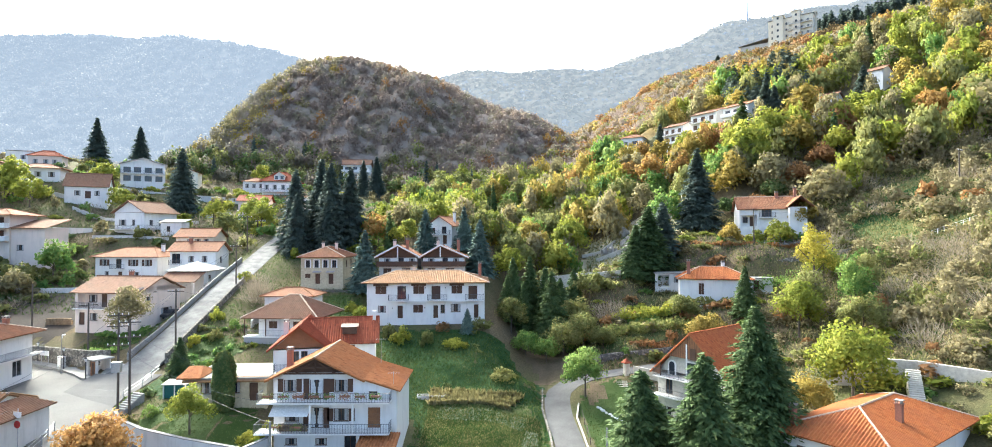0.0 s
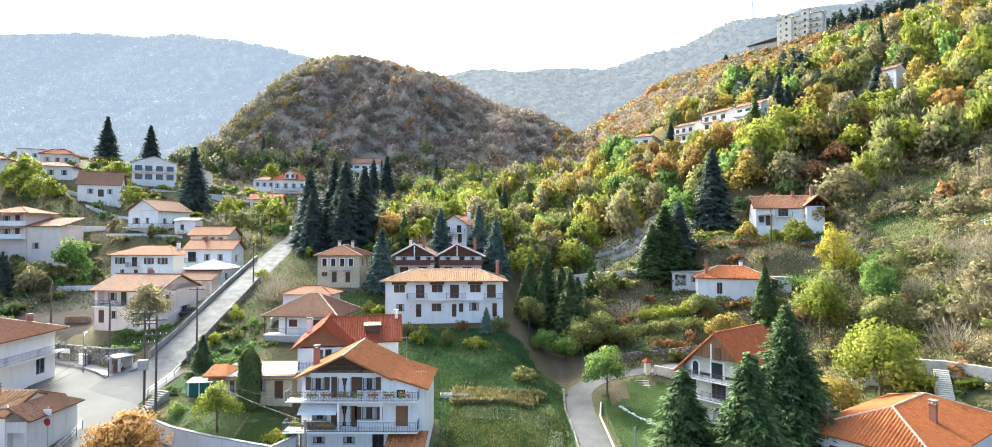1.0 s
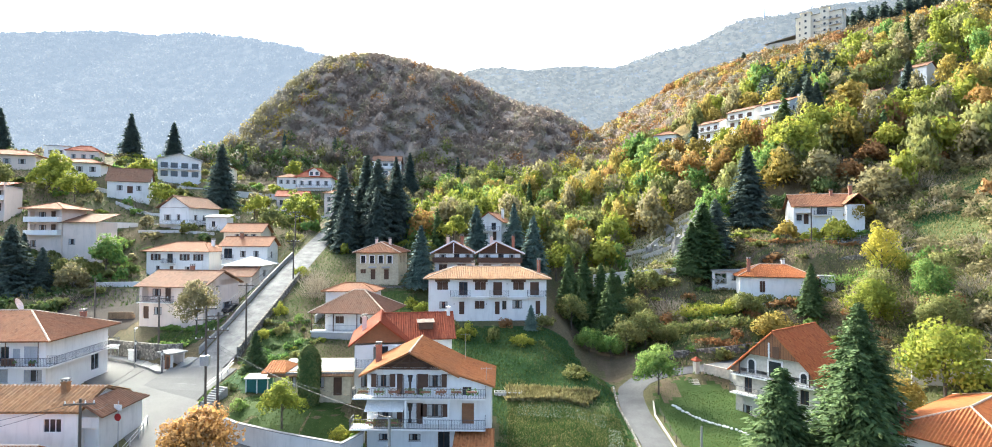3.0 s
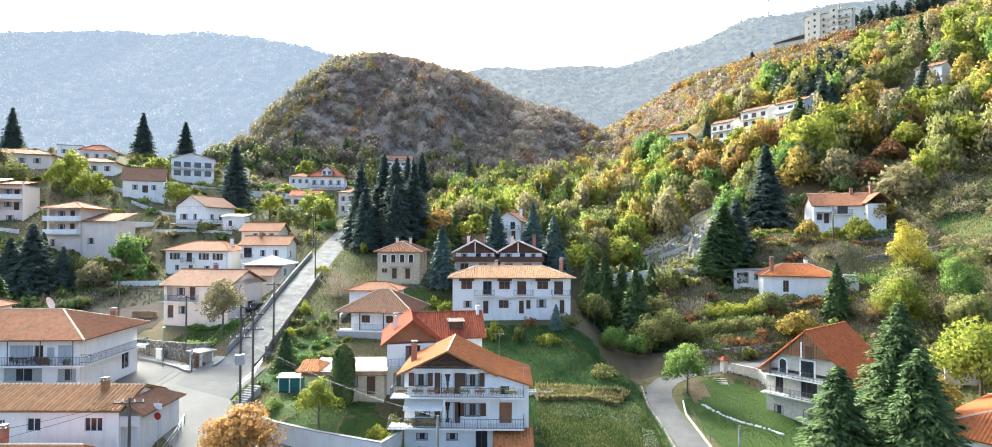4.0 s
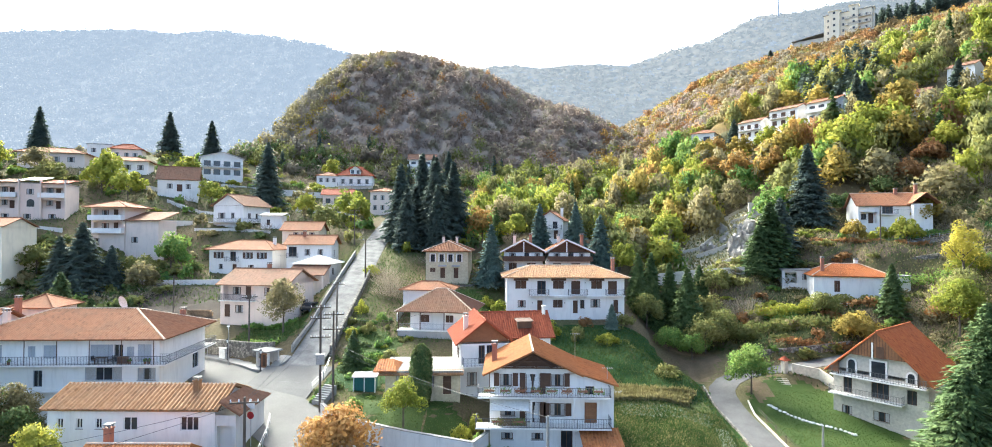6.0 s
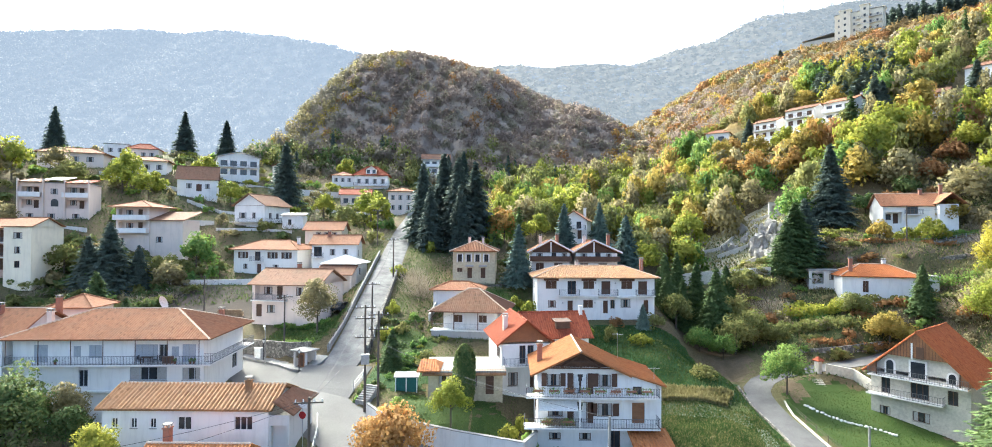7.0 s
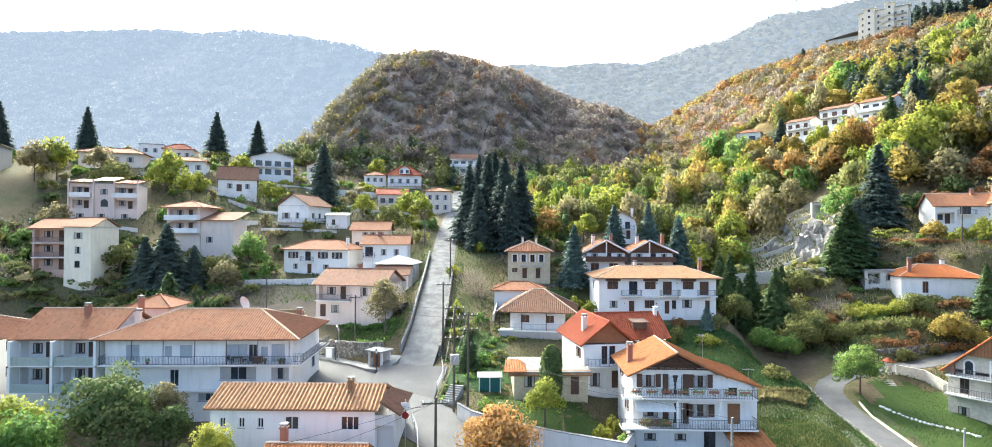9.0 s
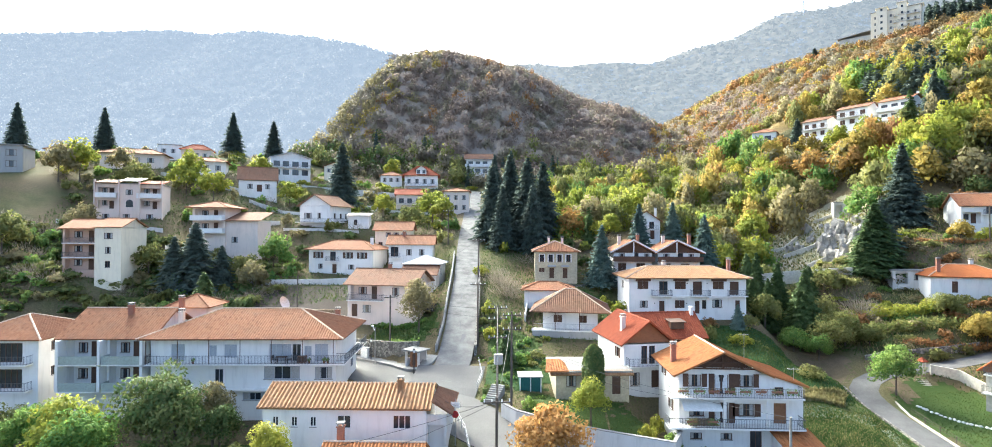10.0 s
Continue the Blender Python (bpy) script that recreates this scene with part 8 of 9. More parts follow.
# pavement by the junction
strip("pavement", spline([(-70, 86.4, 4.75), (-62, 82.6, 4.5), (-56.6, 79.2, 4.42), (-53.0, 76.6, 4.45), (-51.6, 79.5, 5.6)]), 1.8, "concrete", "narrow pale pavement with kerb", 0.12)
for a, b, c, w in ((-48.4, 88, 2.2, 1.6), (-48.0, 79.5, 3.0, 2.0), (-49.6, 75.5, 2.2, 2.4), (-49.2, 99, 2.0, 1.4), (-47.6, 83.6, 1.5, 1.2)):
    seg = [q for q in STREET if b - c < q[1] < b + c]
    if len(seg) > 1:
        strip("street_patch", [(q[0] + (a + 48.5) * 0.6, q[1], q[2]) for q in seg], w, "patch", "dark asphalt repair", 0.022, (-0.5, -0.1, 0.3, 0.5))


# the small shelter, gate posts, signs
def shelter():
    ob = thing("kiosk", pose(-53.6, 78.2, 4.5, 0, 0, -28), "small roadside shelter with flat roof and brown door panel", "kiosk")
    g = Geo()
    g.box(-1.15, 1.15, 0.75, 0.9, -0.3, 2.1)
    part("back_wall", g, "oldwhite", ob)
    for x in (-1.05, 1.05):
        g = Geo()
        g.box(x - 0.13, x + 0.13, -0.95, -0.69, -0.3, 2.1)
        part("pillar", g, "oldwhite", ob)
    g = Geo()
    g.box(-1.15, -1.02, -0.68, 0.748, -0.3, 1.0)
    part("side_wall", g, "oldwhite", ob)
    g = Geo()
    g.box(-0.35, 0.91, -0.86, -0.78, -0.2, 1.95)
    door = part("door_panel", g, "wood_warm", ob)
    g = Geo()
    g.box(0.02, 0.55, -0.885, -0.862, 0.2, 1.7)
    part("inset", g, "wood", door)
    g = Geo()
    g.box(-1.5, 1.5, -1.4, 1.2, 2.103, 2.28)
    part("roof_slab", g, "concrete", ob)


shelter()


def gate_post(x, y):
    ob = thing("gate_post", pose(x, y, float(ground_z(x, y)), 0, 0, 20), "pale gate post with small tiled cap", "gate post", "gate posts")
    g = Geo()
    g.box(-0.35, 0.35, -0.35, 0.35, -0.3, 1.9)
    part("post", g, "palestone", ob)
    g = Geo()
    roof_slope(g, [(-0.6, -0.6, 1.9), (0.6, -0.6, 1.9), (0, 0, 2.5)])
    roof_slope(g, [(0.6, -0.6, 1.9), (0.6, 0.6, 1.9), (0, 0, 2.5)])
    roof_slope(g, [(0.6, 0.6, 1.9), (-0.6, 0.6, 1.9), (0, 0, 2.5)])
    roof_slope(g, [(-0.6, 0.6, 1.9), (-0.6, -0.6, 1.9), (0, 0, 2.5)])
    part("cap", g, "tile_red", ob)


gate_post(19.2, 85.6)


def stairs(x, y, z, yaw, n, w, label, mat="palestone"):
    ob = thing("steps", pose(x, y, z, 0, 0, yaw), label, "steps")
    for i in range(n):
        g = Geo()
        g.box(-w / 2, w / 2, i * 0.3, i * 0.3 + 0.32, -0.6, (i + 1) * 0.175)
        part("step", g, mat, ob)


stairs(18.2, 81.5, 0.2, 0, 10, 1.6, "pale stone steps up to the lane")
stairs(46.0, 63.2, 4.6, -30, 16, 1.4, "curving pale stone steps up the bank")
stairs(-42.8, 66.0, 3.3, -20, 8, 1.6, "white concrete steps beside the street", "concrete")


def sign(x, y, z, h):
    ob = thing("road_sign", pose(x, y, z, 0, 0, -10), "road sign with a red disc on a grey post", "road sign")
    g = Geo()
    g.tube((0, 0, -0.4), (0, 0, h), 0.04, n=6)
    part("post", g, "metal", ob)
    g = Geo()
    g.tube((0, -0.06, h - 1.5), (0, -0.09, h - 1.5), 0.36, n=16)
    part("disc", g, "sign_red", ob)
    g = Geo()
    g.box(-0.45, 0.45, -0.08, -0.05, h - 0.85, h - 0.3)
    part("plate", g, "frame_white", ob)


sign(-45.8, 55.6, 2.0, 4.6)
fence([(-46.0, 60.5), (-45.0, 57.5), (-44.2, 53.5), (-43.6, 50)], 1.1, "metal", "grey metal fence beside the road", 1.5, 2)
fence([(-44.6, 69.4), (-44.2, 72.5), (-45.0, 77.5)], 1.1, "metal", "wire garden fence beside the street", 1.8, 2)
fence([(-51.2, 80.6), (-51.2, 88), (-51.6, 96), (-52.0, 105)], 1.3, "iron", "dark railing along the street parapet", 2.2, 2)
fence([(-40.5, 104.6), (-36.5, 105.6), (-28.2, 105.2)], 1.0, "pole", "wooden fence below the stone house", 1.6, 2)
fence([(11.4, 57), (11.0, 68), (11.2, 76)], 0.9, "pole", "low wire fence beside the lane", 2.4, 2)
fence([(74, 98), (80, 96), (86, 94), (92, 92)], 1.0, "frame_white", "white fence on the hillside", 0.9, 2)
fence([(50, 115.8), (57, 114), (63, 112)], 1.0, "metal", "thin railing before the terrace house", 1.6, 2)
hedge([(-39.8, 61.9), (-36, 59.9), (-31, 58.3), (-26.4, 57.4)], 1.1, 1.0, "leaf_olive", "low clipped hedge behind the garden wall", 1500, 2)
hedge([(-23, 56.6), (-18, 56.8), (-14.2, 57.0)], 1.6, 1.2, "leaf_olive", "brownish hedge before the white house", 1300, 3)
hedge([(21, 101.6), (26, 101.0), (31, 99.6)], 1.9, 2.6, "leaf_lime", "overgrown green hedge on a terrace", 2600, 4)
hedge([(20, 97.4), (25, 96.6), (31, 95.4)], 1.8, 2.6, "leaf_olive", "olive hedge on a garden terrace", 2400, 5)
hedge([(33, 101.2), (38, 99.8), (42, 98.8)], 1.3, 1.4, "leaf_olive", "dark hedge below the low house", 1000, 6)
hedge([(52.5, 116.6), (58, 115), (64, 113)], 1.2, 1.0, "leaf_green", "green hedge before the terrace house", 900, 7)
hedge([(-66, 85.6), (-60, 83.6), (-54.5, 82.4)], 1.2, 1.4, "leaf_green", "dark green hedge on the stone wall", 1300, 8)
hedge([(40, 117.6), (48, 113.6), (58, 110.6)], 0.9, 1.2, "leaf_rust", "rusty brown shrubs on the bank", 1100, 9)
hedge([(22, 93.2), (30, 92.6), (38, 91.6)], 1.1, 1.6, "leaf_rust", "rust-coloured bushes above the lane wall", 1300, 10)
hedge([(45, 104), (52, 102), (60, 100), (66, 99)], 2.2, 3.0, "leaf_green", "dark bushes on the bank", 1700, 11)

# power lines
A1 = utility_pole(-42.0, 64.4, 11.8, (0.3, 1.5, 3.6), 15, box=True, z=2.8)
A2 = utility_pole(-40.4, 63.9, 11.2, (0.4, 2.0), 15, z=2.8)
B1 = utility_pole(-45.4, 82, 8.6, (0.3,), 5, z=7.0)
C1 = utility_pole(-58.2, 82.6, 8.0, (0.3,), 40, z=5.6)
D1 = utility_pole(-41.4, 44.6, 11.0, (0.4,), 10, z=-1.0)
E1 = utility_pole(-46.8, 104, 8.0, (0.3,), 0)
F1 = utility_pole(-55.2, 128, 8.0, (0.3,), 0)
G1 = utility_pole(-18.0, 46.2, 9.8, (), 0, "concrete", lamp=False, z=-1.5)
H1 = utility_pole(-59.6, 79.4, 5.0, (), 200, "concrete", lamp=True, z=4.5)
I1 = utility_pole(11.7, 61.5, 5.0, (), 60, "concrete")
J1 = utility_pole(50.3, 112.5, 7.0, (), 0)
K1 = utility_pole(87, 108, 8.0, (0.3,), 30)
L1 = utility_pole(-77.0, 96, 7.0, (), 0)
up = lambda p, dz: (p.x, p.y, p.z - dz)
wires([(up(A1, 0.1), up(D1, 0.2)), (up(A2, 0.2), up(D1, 0.3)), (up(A1, 0.1), up(B1, 0.1)), (up(A2, 0.2), up(B1, 0.15)), (up(A1, 1.3), up(C1, 0.1)), (up(B1, 0.1), up(E1, 0.1)), (up(B1, 0.2), up(E1, 0.3)), (up(E1, 0.1), up(F1, 0.1)),
       (up(A1, 3.4), up(G1, 0.1)), (up(C1, 0.1), up(L1, 0.1)), (up(A2, 4.0), (-23.5, 59.5, 6.0)), (up(D1, 0.3), (-48, 58, 6.2)), (up(J1, 0.2), (62, 117, 28.5)),
       (up(A1, 0.3), (-60.5, 92.6, 13.2)), (up(A2, 0.6), (-34.0, 86.6, 10.6)), (up(A1, 1.4), (-29.5, 68.0, 6.6)), (up(D1, 0.25), (-63.0, 30.0, 9.0)), (up(D1, 0.35), (-58.0, 28.0, 8.6)), (up(B1, 0.15), (-36.5, 98.0, 13.0)),
       (up(C1, 0.15), (-57.0, 92.4, 13.6)), (up(L1, 0.15), (-100.0, 104.0, 17.5)), (up(K1, 0.2), (120, 118, 44.0)), (up(K1, 0.3), up(J1, 0.1)), (up(E1, 0.2), (-58.0, 108.0, 16.4)), (up(F1, 0.1), (-56.0, 165.0, 36.0))], 0.8)


def dish():
    ob = thing("satellite_dish", pose(-69.3, 72.4, 12.2, 0, 0, -25), "white satellite dish on a roof mast", "satellite dish")
    g = Geo()
    g.tube((0, 0, -0.6), (0, 0, 1.4), 0.05, n=6)
    part("mast", g, "metal", ob)
    g = Geo()
    rings = [(0.02, 0.0), (0.35, 0.05), (0.65, 0.16), (0.85, 0.28)]
    P = lambda r, d, k: (math.cos(k) * r, -d - 0.1 - 0.3 * math.sin(k) * r, 1.5 + math.sin(k) * r)
    for (r0, d0), (r1, d1) in zip(rings, rings[1:]):
        for i in range(16):
            a, b = 2 * math.pi * i / 16, 2 * math.pi * (i + 1) / 16
            g.poly([P(r0, d0, a), P(r0, d0, b), P(r1, d1, b), P(r1, d1, a)])
    part("reflector", g, "frame_white", ob)


dish()


def antenna(x, y, z, h):
    ob = thing("roof_antenna", pose(x, y, z), "thin metal television antenna on a roof", "antenna", "roof antennas")
    g = Geo()
    g.tube((0, 0, -0.5), (0, 0, h), 0.025, n=5)
    part("mast", g, "metal", ob)
    g = Geo()
    g.tube((-0.6, 0, h - 0.15), (0.6, 0, h - 0.15), 0.015, n=4)
    part("boom", g, "metal", ob)
    for k in range(5):
        e = Geo()
        e.tube((-0.5 + 0.25 * k, -0.35, h - 0.15), (-0.5 + 0.25 * k, 0.35, h - 0.15), 0.01, n=3)
        part("element", e, "metal", ob)


antenna(-13.4, 67.5, 8.6, 2.6)
antenna(-10.8, 61.0, 7.6, 1.2)
antenna(-3.0, 100.5, 16.4, 2.0)
antenna(-59, 96, 16.5, 2.4)


def rocks():
    rng = random.Random(4)
    for k in range(46):
        x, y, r = rng.gauss(34.5, 3.0), rng.gauss(137, 3.6), rng.uniform(0.5, 1.9)
        bm = bmesh.new()
        bmesh.ops.create_icosphere(bm, subdivisions=2, radius=r)
        for v in bm.verts:
            v.co *= 0.8 + 0.75 * noise.noise(v.co * 1.3 + Vector((k * 3.1, 0, 0)))
            v.co.z *= 1.5
        me = bpy.data.meshes.new("rock")
        bm.to_mesh(me)
        bm.free()
        me.materials.append(MAT["rock"])
        ob = tagged(new("rock", me), "pale jagged rock on the steep bank", "rock", "rocks on the bank")
        ob.location = (x, y, float(ground_z(x, y)) + 0.3 * r)


rocks()


def stone_row():
    """Whitewashed stones set in a line across the lawn."""
    rng = random.Random(12)
    line = spline([(13.8, 78.6, 0), (15.6, 76, 0), (18, 73.4, 0), (20.6, 70.8, 0)], 0.42)
    for k, (x, y, _) in enumerate(line):
        bm = bmesh.new()
        bmesh.ops.create_icosphere(bm, subdivisions=2, radius=1)
        a, b, c = rng.uniform(0.2, 0.32), rng.uniform(0.18, 0.28), rng.uniform(0.14, 0.24)
        for v in bm.verts:
            v.co *= 0.86 + 0.3 * noise.noise(v.co * 1.4 + Vector((k * 2.3, 0, 0)))
            v.co = Vector((v.co.x * a, v.co.y * b, v.co.z * c))
        me = bpy.data.meshes.new("stone")
        bm.to_mesh(me)
        bm.free()
        me.materials.append(MAT["white"])
        x, y = x + rng.uniform(-0.08, 0.08), y + rng.uniform(-0.08, 0.08)
        ob = tagged(new("stone", me), "whitewashed stone edging a lawn", "stone", "whitewashed stones in the lawn")
        ob.location = (x, y, float(ground_z(x, y)) + 0.1)


stone_row()


def trough():
    ob = thing("trough", pose(-8.4, 75.0, float(ground_z(-8.4, 75.0)), 0, 0, 4), "pale long trough on the meadow", "trough")
    for a in ((-1.8, 1.8, -0.5, -0.42, 0.0, 0.5), (-1.8, 1.8, 0.42, 0.5, 0.0, 0.5), (-1.8, -1.72, -0.42, 0.42, 0.0, 0.5), (1.72, 1.8, -0.42, 0.42, 0.0, 0.5), (-1.72, 1.72, -0.42, 0.42, 0.0, 0.2)):
        g = Geo()
        g.box(*a)
        part("panel", g, "zinc", ob)


trough()


def balcony_flowers():
    """Flower boxes hung along the long balconies of the front house."""
    rng = np.random.default_rng(77)
    for z, y, x0, x1 in ((6.85, 58.42, -23.6, -11.2), (3.85, 58.22, -22.8, -18.6)):
        n = int((x1 - x0) / 1.5)
        for i in range(n):
            a = x0 + (x1 - x0) * i / n
            ob = thing("flower_box", pose(a, y, z), "flower box with trailing plants on a balcony rail", "flower box", "balcony flower boxes")
            g = Geo()
            g.box(0.1, 1.1, -0.16, 0.0, -0.02, 0.16)
            part("box", g, "brick", ob)
            m = 90
            p = np.stack([rng.uniform(0, 1.25, m), rng.uniform(-0.3, 0.05, m), rng.uniform(-0.25, 0.42, m)], 1)
            q = leaf_quads(rng, p, np.tile([0, -1.0, 0.5], (m, 1)), 0.07)
            tagged(part("trailing_plant", quads_mesh("plants", q, MAT[("leaf_olive", "leaf_green", "leaf_rust")[i % 3]]), None, ob), kind="stuff")


balcony_flowers()


def garden_shed():
    ob = thing("garden_shed", pose(-38.2, 69.6, 3.6, 0, 0, 4), "small teal garden shed with white posts", "shed")
    g = Geo()
    g.box(-1.3, 1.3, -0.8, 0.8, -0.4, 1.8)
    part("wall", g, "teal", ob)
    g = Geo()
    g.prism([(-1.5, -1.0, 1.95), (1.5, -1.0, 1.95), (1.5, 1.0, 2.15), (-1.5, 1.0, 2.15)], 0.08)
    part("roof", g, "greywall", ob)
    for x in (-1.25, 0.0, 1.25):
        g = Geo()
        g.box(x - 0.06, x + 0.06, -0.9, -0.803, -0.4, 1.8)
        part("post", g, "frame_white", ob)


def ridge_turbine():
    z = float(ground_z(352, 800))
    ob = thing("wind_turbine", pose(352, 800, z, 0, 0, 25), "thin pale wind turbine standing on the far ridge", "wind turbine")
    g = Geo()
    g.tube((0, 0, -2), (0, 0, 46), 1.1, 0.7, 10)
    part("tower", g, "metal", ob)
    g = Geo()
    g.box(-0.9, 0.9, -2.4, 2.0, 46.0, 47.9)
    part("nacelle", g, "metal", ob)
    for k in range(3):
        a = radians(20 + 120 * k)
        g = Geo()
        tip, mid = (math.sin(a) * 24, -3.0, 47 + math.cos(a) * 24), (math.sin(a) * 5, -3.0, 47 + math.cos(a) * 5)
        g.tube((0, -2.7, 47), mid, 0.5, 0.85, 6)
        g.tube(mid, tip, 0.85, 0.15, 6)
        part("blade", g, "metal", ob)


def car(x, y, yaw, paint, label):
    z = float(ground_z(x, y))
    ob = thing("car", pose(x, y, z + 0.03, 0, 0, yaw), label, "car")
    prof = [(-2.0, 0.35), (-2.0, 0.78), (-1.25, 0.92), (-0.7, 1.42), (0.95, 1.42), (1.55, 0.95), (2.0, 0.85), (2.0, 0.35)]
    g = Geo()
    for s in (-1, 1):
        q = [(a, s * 0.8, b) for a, b in prof]
        g.poly(q if s < 0 else q[::-1])
    for (a, b), (c, d) in zip(prof, prof[1:] + prof[:1]):
        g.poly([(a, 0.8, b), (c, 0.8, d), (c, -0.8, d), (a, -0.8, b)])
    part("body", g, paint, ob)
    for s in (-1, 1):
        w = Geo()
        w.poly([(p, s * 0.806, q) for p, q in ((-1.1, 0.95), (-0.65, 1.36), (0.9, 1.36), (1.4, 0.97))][::-s])
        part("side_window", w, "glass", ob)
        for a in (-1.25, 1.3):
            t = Geo()
            t.tube((a, s * 0.66, 0.32), (a, s * 0.86, 0.32), 0.31, n=14)
            wheel = part("wheel", t, "iron", ob)
            r = Geo()
            r.tube((a, s * 0.862, 0.32), (a, s * 0.875, 0.32), 0.18, n=10)
            part("rim", r, "metal", wheel)
    for a, b, c, d in ((-1.27, 0.93, -0.72, 1.40), (1.53, 0.97, 0.97, 1.40)):
        w = Geo()
        k = -0.02 if a < 0 else 0.02
        q = [(a + k, -0.7, b + 0.02), (a + k, 0.7, b + 0.02), (c + k, 0.66, d + 0.005), (c + k, -0.66, d + 0.005)]
        w.poly(q[::-1] if a < 0 else q)
        part("windscreen", w, "glass", ob)


def street_lamp(x, y):
    ob = thing("street_lamp", pose(x, y, float(ground_z(x, y)) + 0.1), "dark iron street lamp with a small lantern", "street lamp", "street lamps at the junction")
    g = Geo()
    g.tube((0, 0, -0.3), (0, 0, 0.35), 0.10, 0.08, 8)
    g.tube((0, 0, 0.35), (0, 0, 2.75), 0.075, 0.06, 8)
    part("post", g, "iron", ob)
    g = Geo()
    g.tube((0, 0, 2.75), (0, 0, 3.12), 0.10, 0.19, 6)
    part("lantern", g, "frame_white", ob, "milky glass lantern")
    g = Geo()
    g.tube((0, 0, 3.122), (0, 0, 3.35), 0.23, 0.03, 6)
    part("hood", g, "iron", ob)


def cable_cabinet(x, y):
    ob = thing("cable_cabinet", pose(x, y, float(ground_z(x, y)), 0, 0, -25), "pale grey roadside cable cabinet with two doors", "cabinet")
    g = Geo()
    g.box(-0.62, 0.62, -0.22, 0.22, -0.2, 1.75)
    g.box(-0.68, 0.68, -0.28, 0.26, 1.753, 1.82)
    part("body", g, "zinc", ob)
    for a in (-0.58, 0.02):
        g = Geo()
        g.box(a, a + 0.56, -0.242, -0.223, 0.12, 1.66)
        part("door", g, "frame_white", ob)


def notice_board(x, y):
    ob = thing("notice_board", pose(x, y, float(ground_z(x, y)) + 0.05, 0, 0, -20), "white notice board on two posts before a stone wall", "sign")
    for a in (-0.75, 0.75):
        g = Geo()
        g.tube((a, 0, -0.3), (a, 0, 2.2), 0.04, n=6)
        part("post", g, "metal", ob)
    g = Geo()
    g.box(-0.95, 0.95, -0.06, -0.045, 1.55, 2.25)
    part("board", g, "frame_white", ob)


def manhole(x, y, z):
    ob = thing("manhole_cover", pose(x, y, z), "round pale manhole cover in the road", "manhole cover")
    g = Geo()
    g.tube((0, 0, -0.05), (0, 0, 0.02), 0.46, n=20)
    part("rim", g, "concrete", ob)
    g = Geo()
    g.tube((0, 0, 0.021), (0, 0, 0.032), 0.38, n=20)
    part("lid", g, "zinc", ob)


def polytunnel(x, y, z, yaw, length, r):
    """The milky sheet tunnel behind the guest house."""
    ob = thing("polytunnel", pose(x, y, z, 0, 0, yaw), "milky plastic garden tunnel on hoops", "greenhouse")
    arc = lambda k, q: (math.cos(math.pi * k / 10) * r * q, math.sin(math.pi * k / 10) * r * 1.1 * q)
    g = Geo()
    for k in range(10):
        (a, b), (c, d) = arc(k, 1), arc(k + 1, 1)
        g.poly([(0, a, b), (length, a, b), (length, c, d), (0, c, d)])
        (a, b), (c, d) = arc(k, 0.985), arc(k + 1, 0.985)
        g.poly([(0, c, d), (length, c, d), (length, a, b), (0, a, b)])
    for e in (0, length):
        g.poly([(e, *arc(k, 1)) for k in range(11)])
    part("cover", g, "plastic", ob)
    for i in range(5):
        h = Geo()
        for k in range(10):
            (a, b), (c, d) = arc(k, 1.015), arc(k + 1, 1.015)
            h.tube((length * i / 4, a, b), (length * i / 4, c, d), 0.03, n=4)
        part("hoop", h, "metal", ob)


for _x, _y in ((-60.6, 81.2), (-53.4, 75.4), (-67.4, 85.2)):
    street_lamp(_x, _y)
cable_cabinet(-61.8, 82.4)
notice_board(-65.6, 84.2)
_zr = float(road_near(MAIN, np.array([-51.5]), np.array([66.0]))[1][0])
manhole(-51.5, 66.0, _zr)
polytunnel(-103.0, 88.0, float(ground_z(-98, 88.0)) + 0.3, 3, 11.0, 2.9)
garden_shed()
ridge_turbine()
car(-109.5, 180.5, 25, "frame_white", "white parked car below the wide house")
car(-54.5, 97.5, 75, "iron", "dark parked car beside the cream house")


# ---- split firewood stacked at the white house ----
def log_mesh():
    rng = random.Random(8)
    out = []
    for v in range(3):
        g = Geo()
        g.tube((0, -0.2, 0), (0, 0.2, 0.01 * v), 0.085 - 0.012 * v, 0.08 - 0.01 * v, 6 - v % 2)
        out.append(g.mesh("log", "log_end"))
    return out


MAT["log_end"] = surface("cut_firewood", (0.36, 0.26, 0.16), (0.20, 0.14, 0.085), s1=1.5, s2=14, relief=0.5)
LOGS = log_mesh()


def woodpile(x, y, z, length, height, label):
    rng = random.Random(int(length * 100))
    ob = thing("woodpile", pose(x, y, z), label, "firewood")
    n, k = int(length / 0.165), int(height / 0.145)
    for j in range(k):
        for i in range(n - (j % 2) - (j > k - 3) * rng.randint(0, 3)):
            log = part("log", LOGS[rng.randrange(3)], None, ob)
            log.matrix_basis = Matrix.Translation((0.09 + i * 0.165 + (j % 2) * 0.08 + rng.uniform(-0.01, 0.01), rng.uniform(-0.05, 0.05), 0.08 + j * 0.142)) @ Matrix.Rotation(rng.uniform(0, 6.3), 4, "Y")


woodpile(-22.2, 59.2, 3.2, 3.0, 0.75, "split firewood stacked along a balcony")
woodpile(-75.0, 96.4, float(ground_z(-73, 96.4)), 4.6, 1.2, "old timber and firewood stacked at the field's edge")
woodpile(-20.4, 58.0, float(ground_z(-19.0, 58.0)), 4.4, 1.3, "firewood stacked in front of the house")


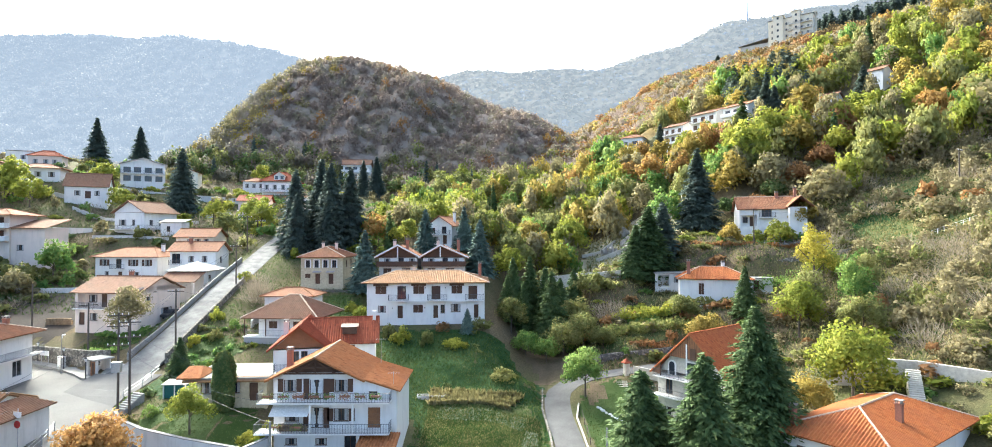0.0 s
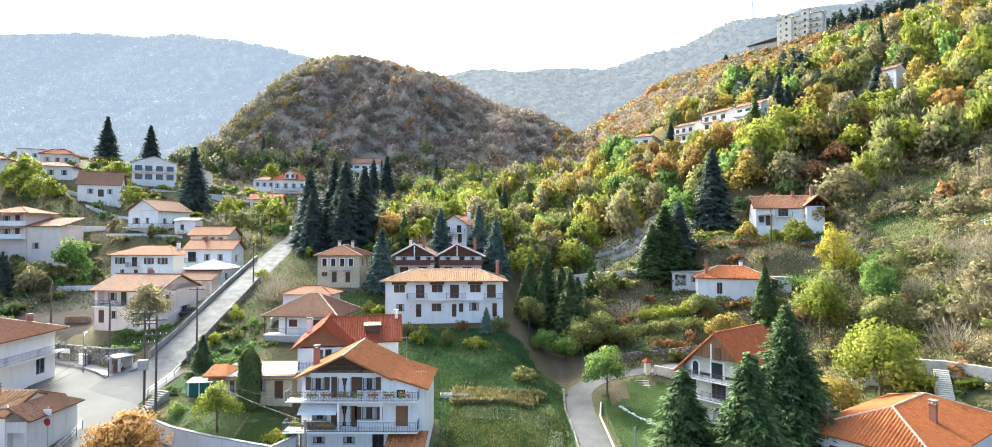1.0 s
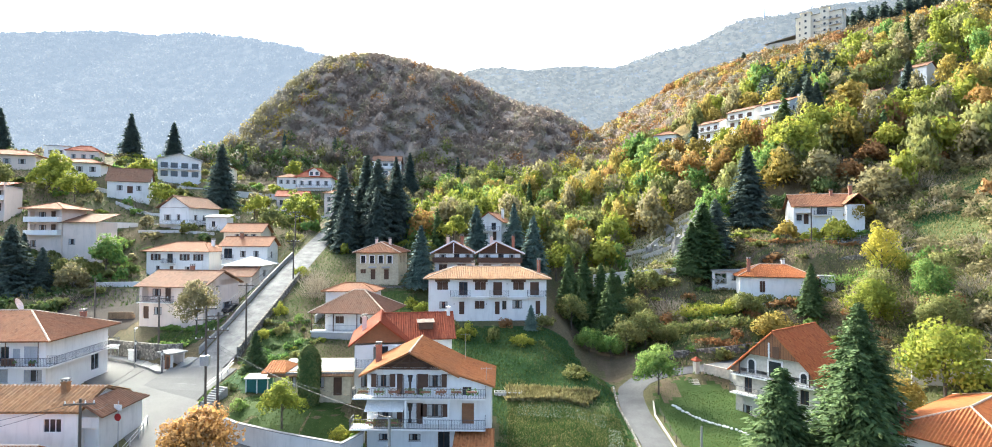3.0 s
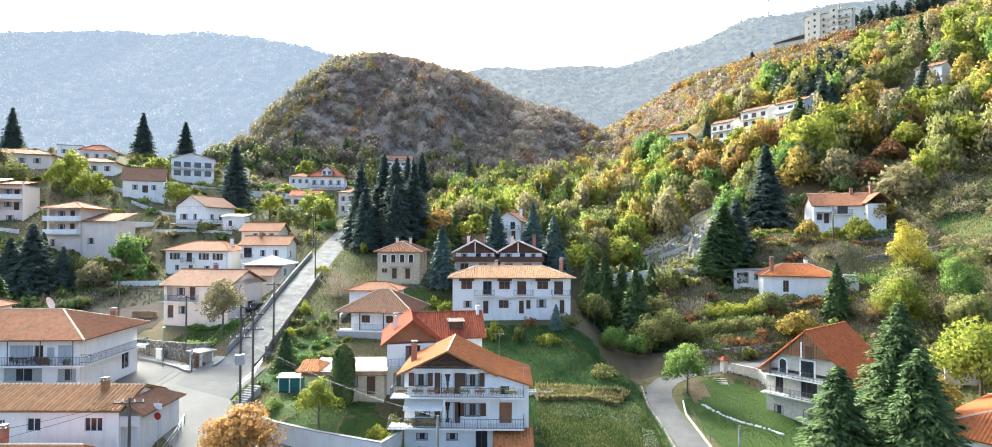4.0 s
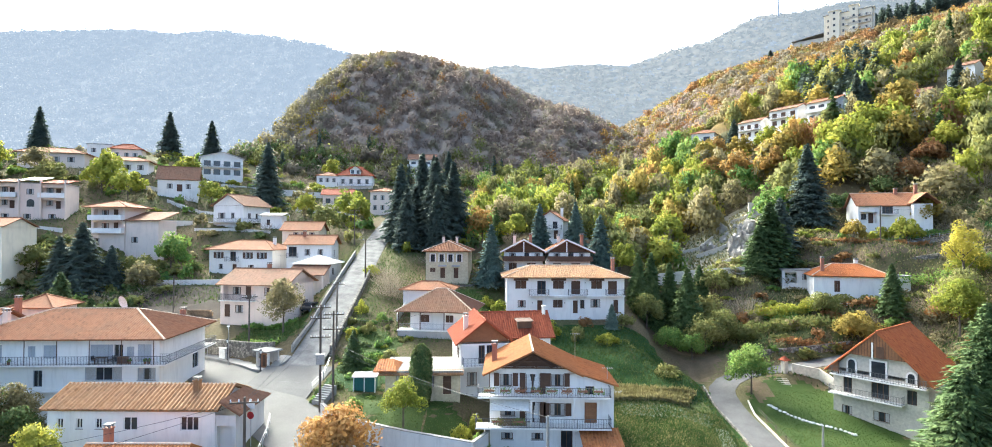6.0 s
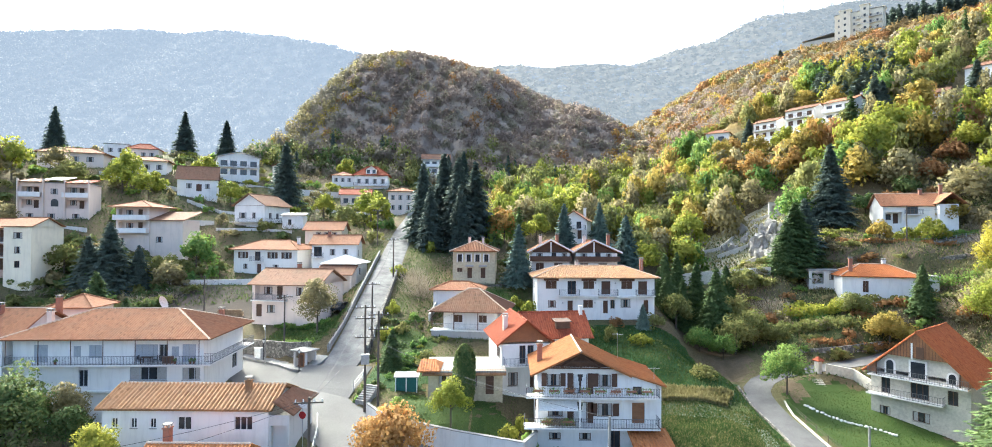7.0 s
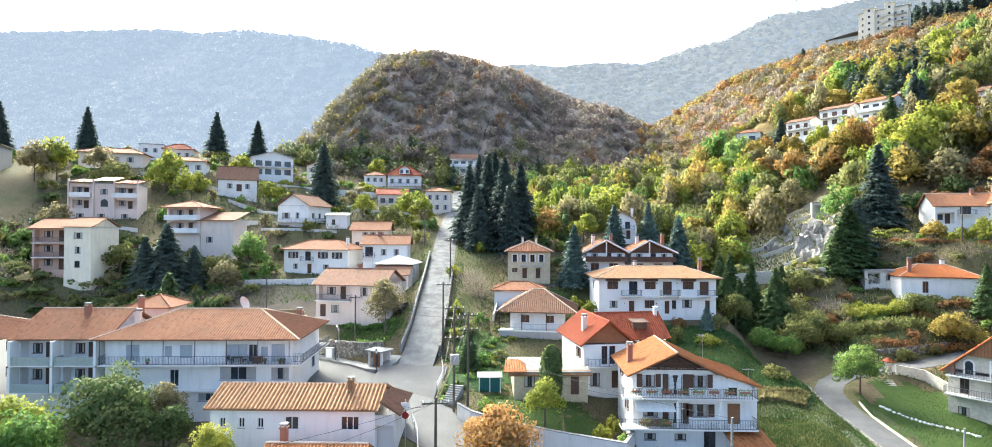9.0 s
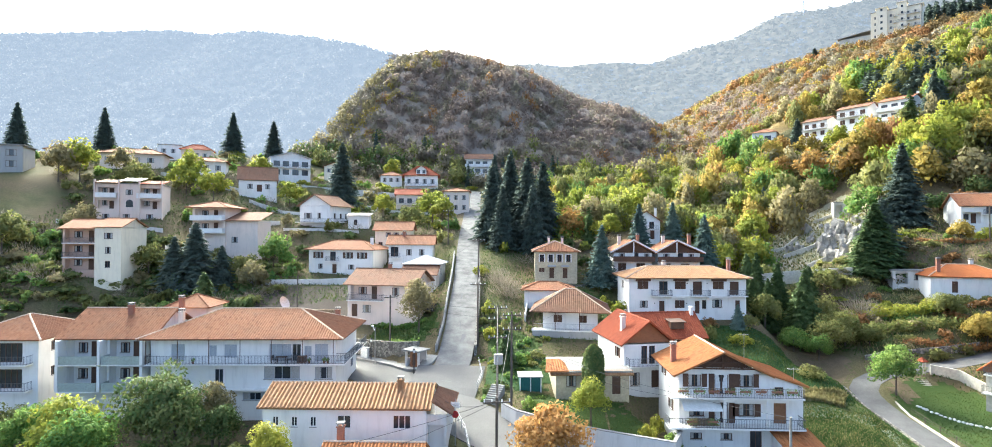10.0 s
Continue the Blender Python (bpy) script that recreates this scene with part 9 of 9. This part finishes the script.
# ---- things on the guest house gallery ----
def gallery_furniture():
    base = pose(-71.6, 70.4, 2.5, 0, 0, 4)
    at = lambda u, y, turn=0: base @ pose(u - 10.5, -5.7 - y, 5.3, 0, 0, turn)

    def put(name, m, label, category):
        return thing(name, m, label, category)

    t = put("table", at(15.0, 0.65), "small dark wooden table on a gallery", "table")
    g = Geo()
    g.box(-0.6, 0.6, -0.35, 0.35, 0.70, 0.75)
    part("tabletop", g, "wood", t)
    for sx in (-0.52, 0.52):
        for sy in (-0.28, 0.28):
            g = Geo()
            g.box(sx - 0.03, sx + 0.03, sy - 0.03, sy + 0.03, 0, 0.698)
            part("leg", g, "wood", t)
    for u, turn in ((14.2, 80), (15.9, -70), (16.5, 20)):
        c = put("chair", at(u, 0.6, turn), "dark metal garden chair on a gallery", "chair")
        for name, box in (("seat", (-0.22, 0.22, -0.22, 0.22, 0.42, 0.46)), ("backrest", (-0.22, 0.22, 0.20, 0.24, 0.50, 0.90))):
            g = Geo()
            g.box(*box)
            part(name, g, "iron", c)
        for sx in (-0.2, 0.2):
            for sy, top in ((-0.2, 0.418), (0.22, 0.88)):
                g = Geo()
                g.tube((sx, sy, 0), (sx, sy, top), 0.018, n=5)
                part("leg", g, "iron", c)
    b = put("cabinet", at(17.3, 0.55, 4), "low brown wooden cabinet on a gallery", "cabinet")
    g = Geo()
    g.box(-0.5, 0.5, -0.25, 0.25, 0.05, 0.80)
    part("body", g, "wood_warm", b)
    for s in (-0.25, 0.25):
        g = Geo()
        g.box(s - 0.22, s + 0.22, -0.272, -0.252, 0.10, 0.75)
        part("door", g, "wood", b)
    for u in (18.2, 19.9, 20.3, 5.2):
        p = put("potted_plant", at(u, 0.9), "leafy plant in a clay pot on a gallery", "plant")
        g = Geo()
        g.tube((0, 0, 0), (0, 0, 0.28), 0.11, 0.16, 9)
        part("pot", g, "tile_clay", p)
        me = crown_mesh("potted", "leaf_green", 0, lambda: broad_crown(71, 160, 0.16, 9, 0.8))
        c = part("leaves", me, None, p)
        c.matrix_basis = Matrix.Translation((0, 0, 0.2)) @ Matrix.Diagonal((0.34, 0.34, 0.42, 1))


gallery_furniture()
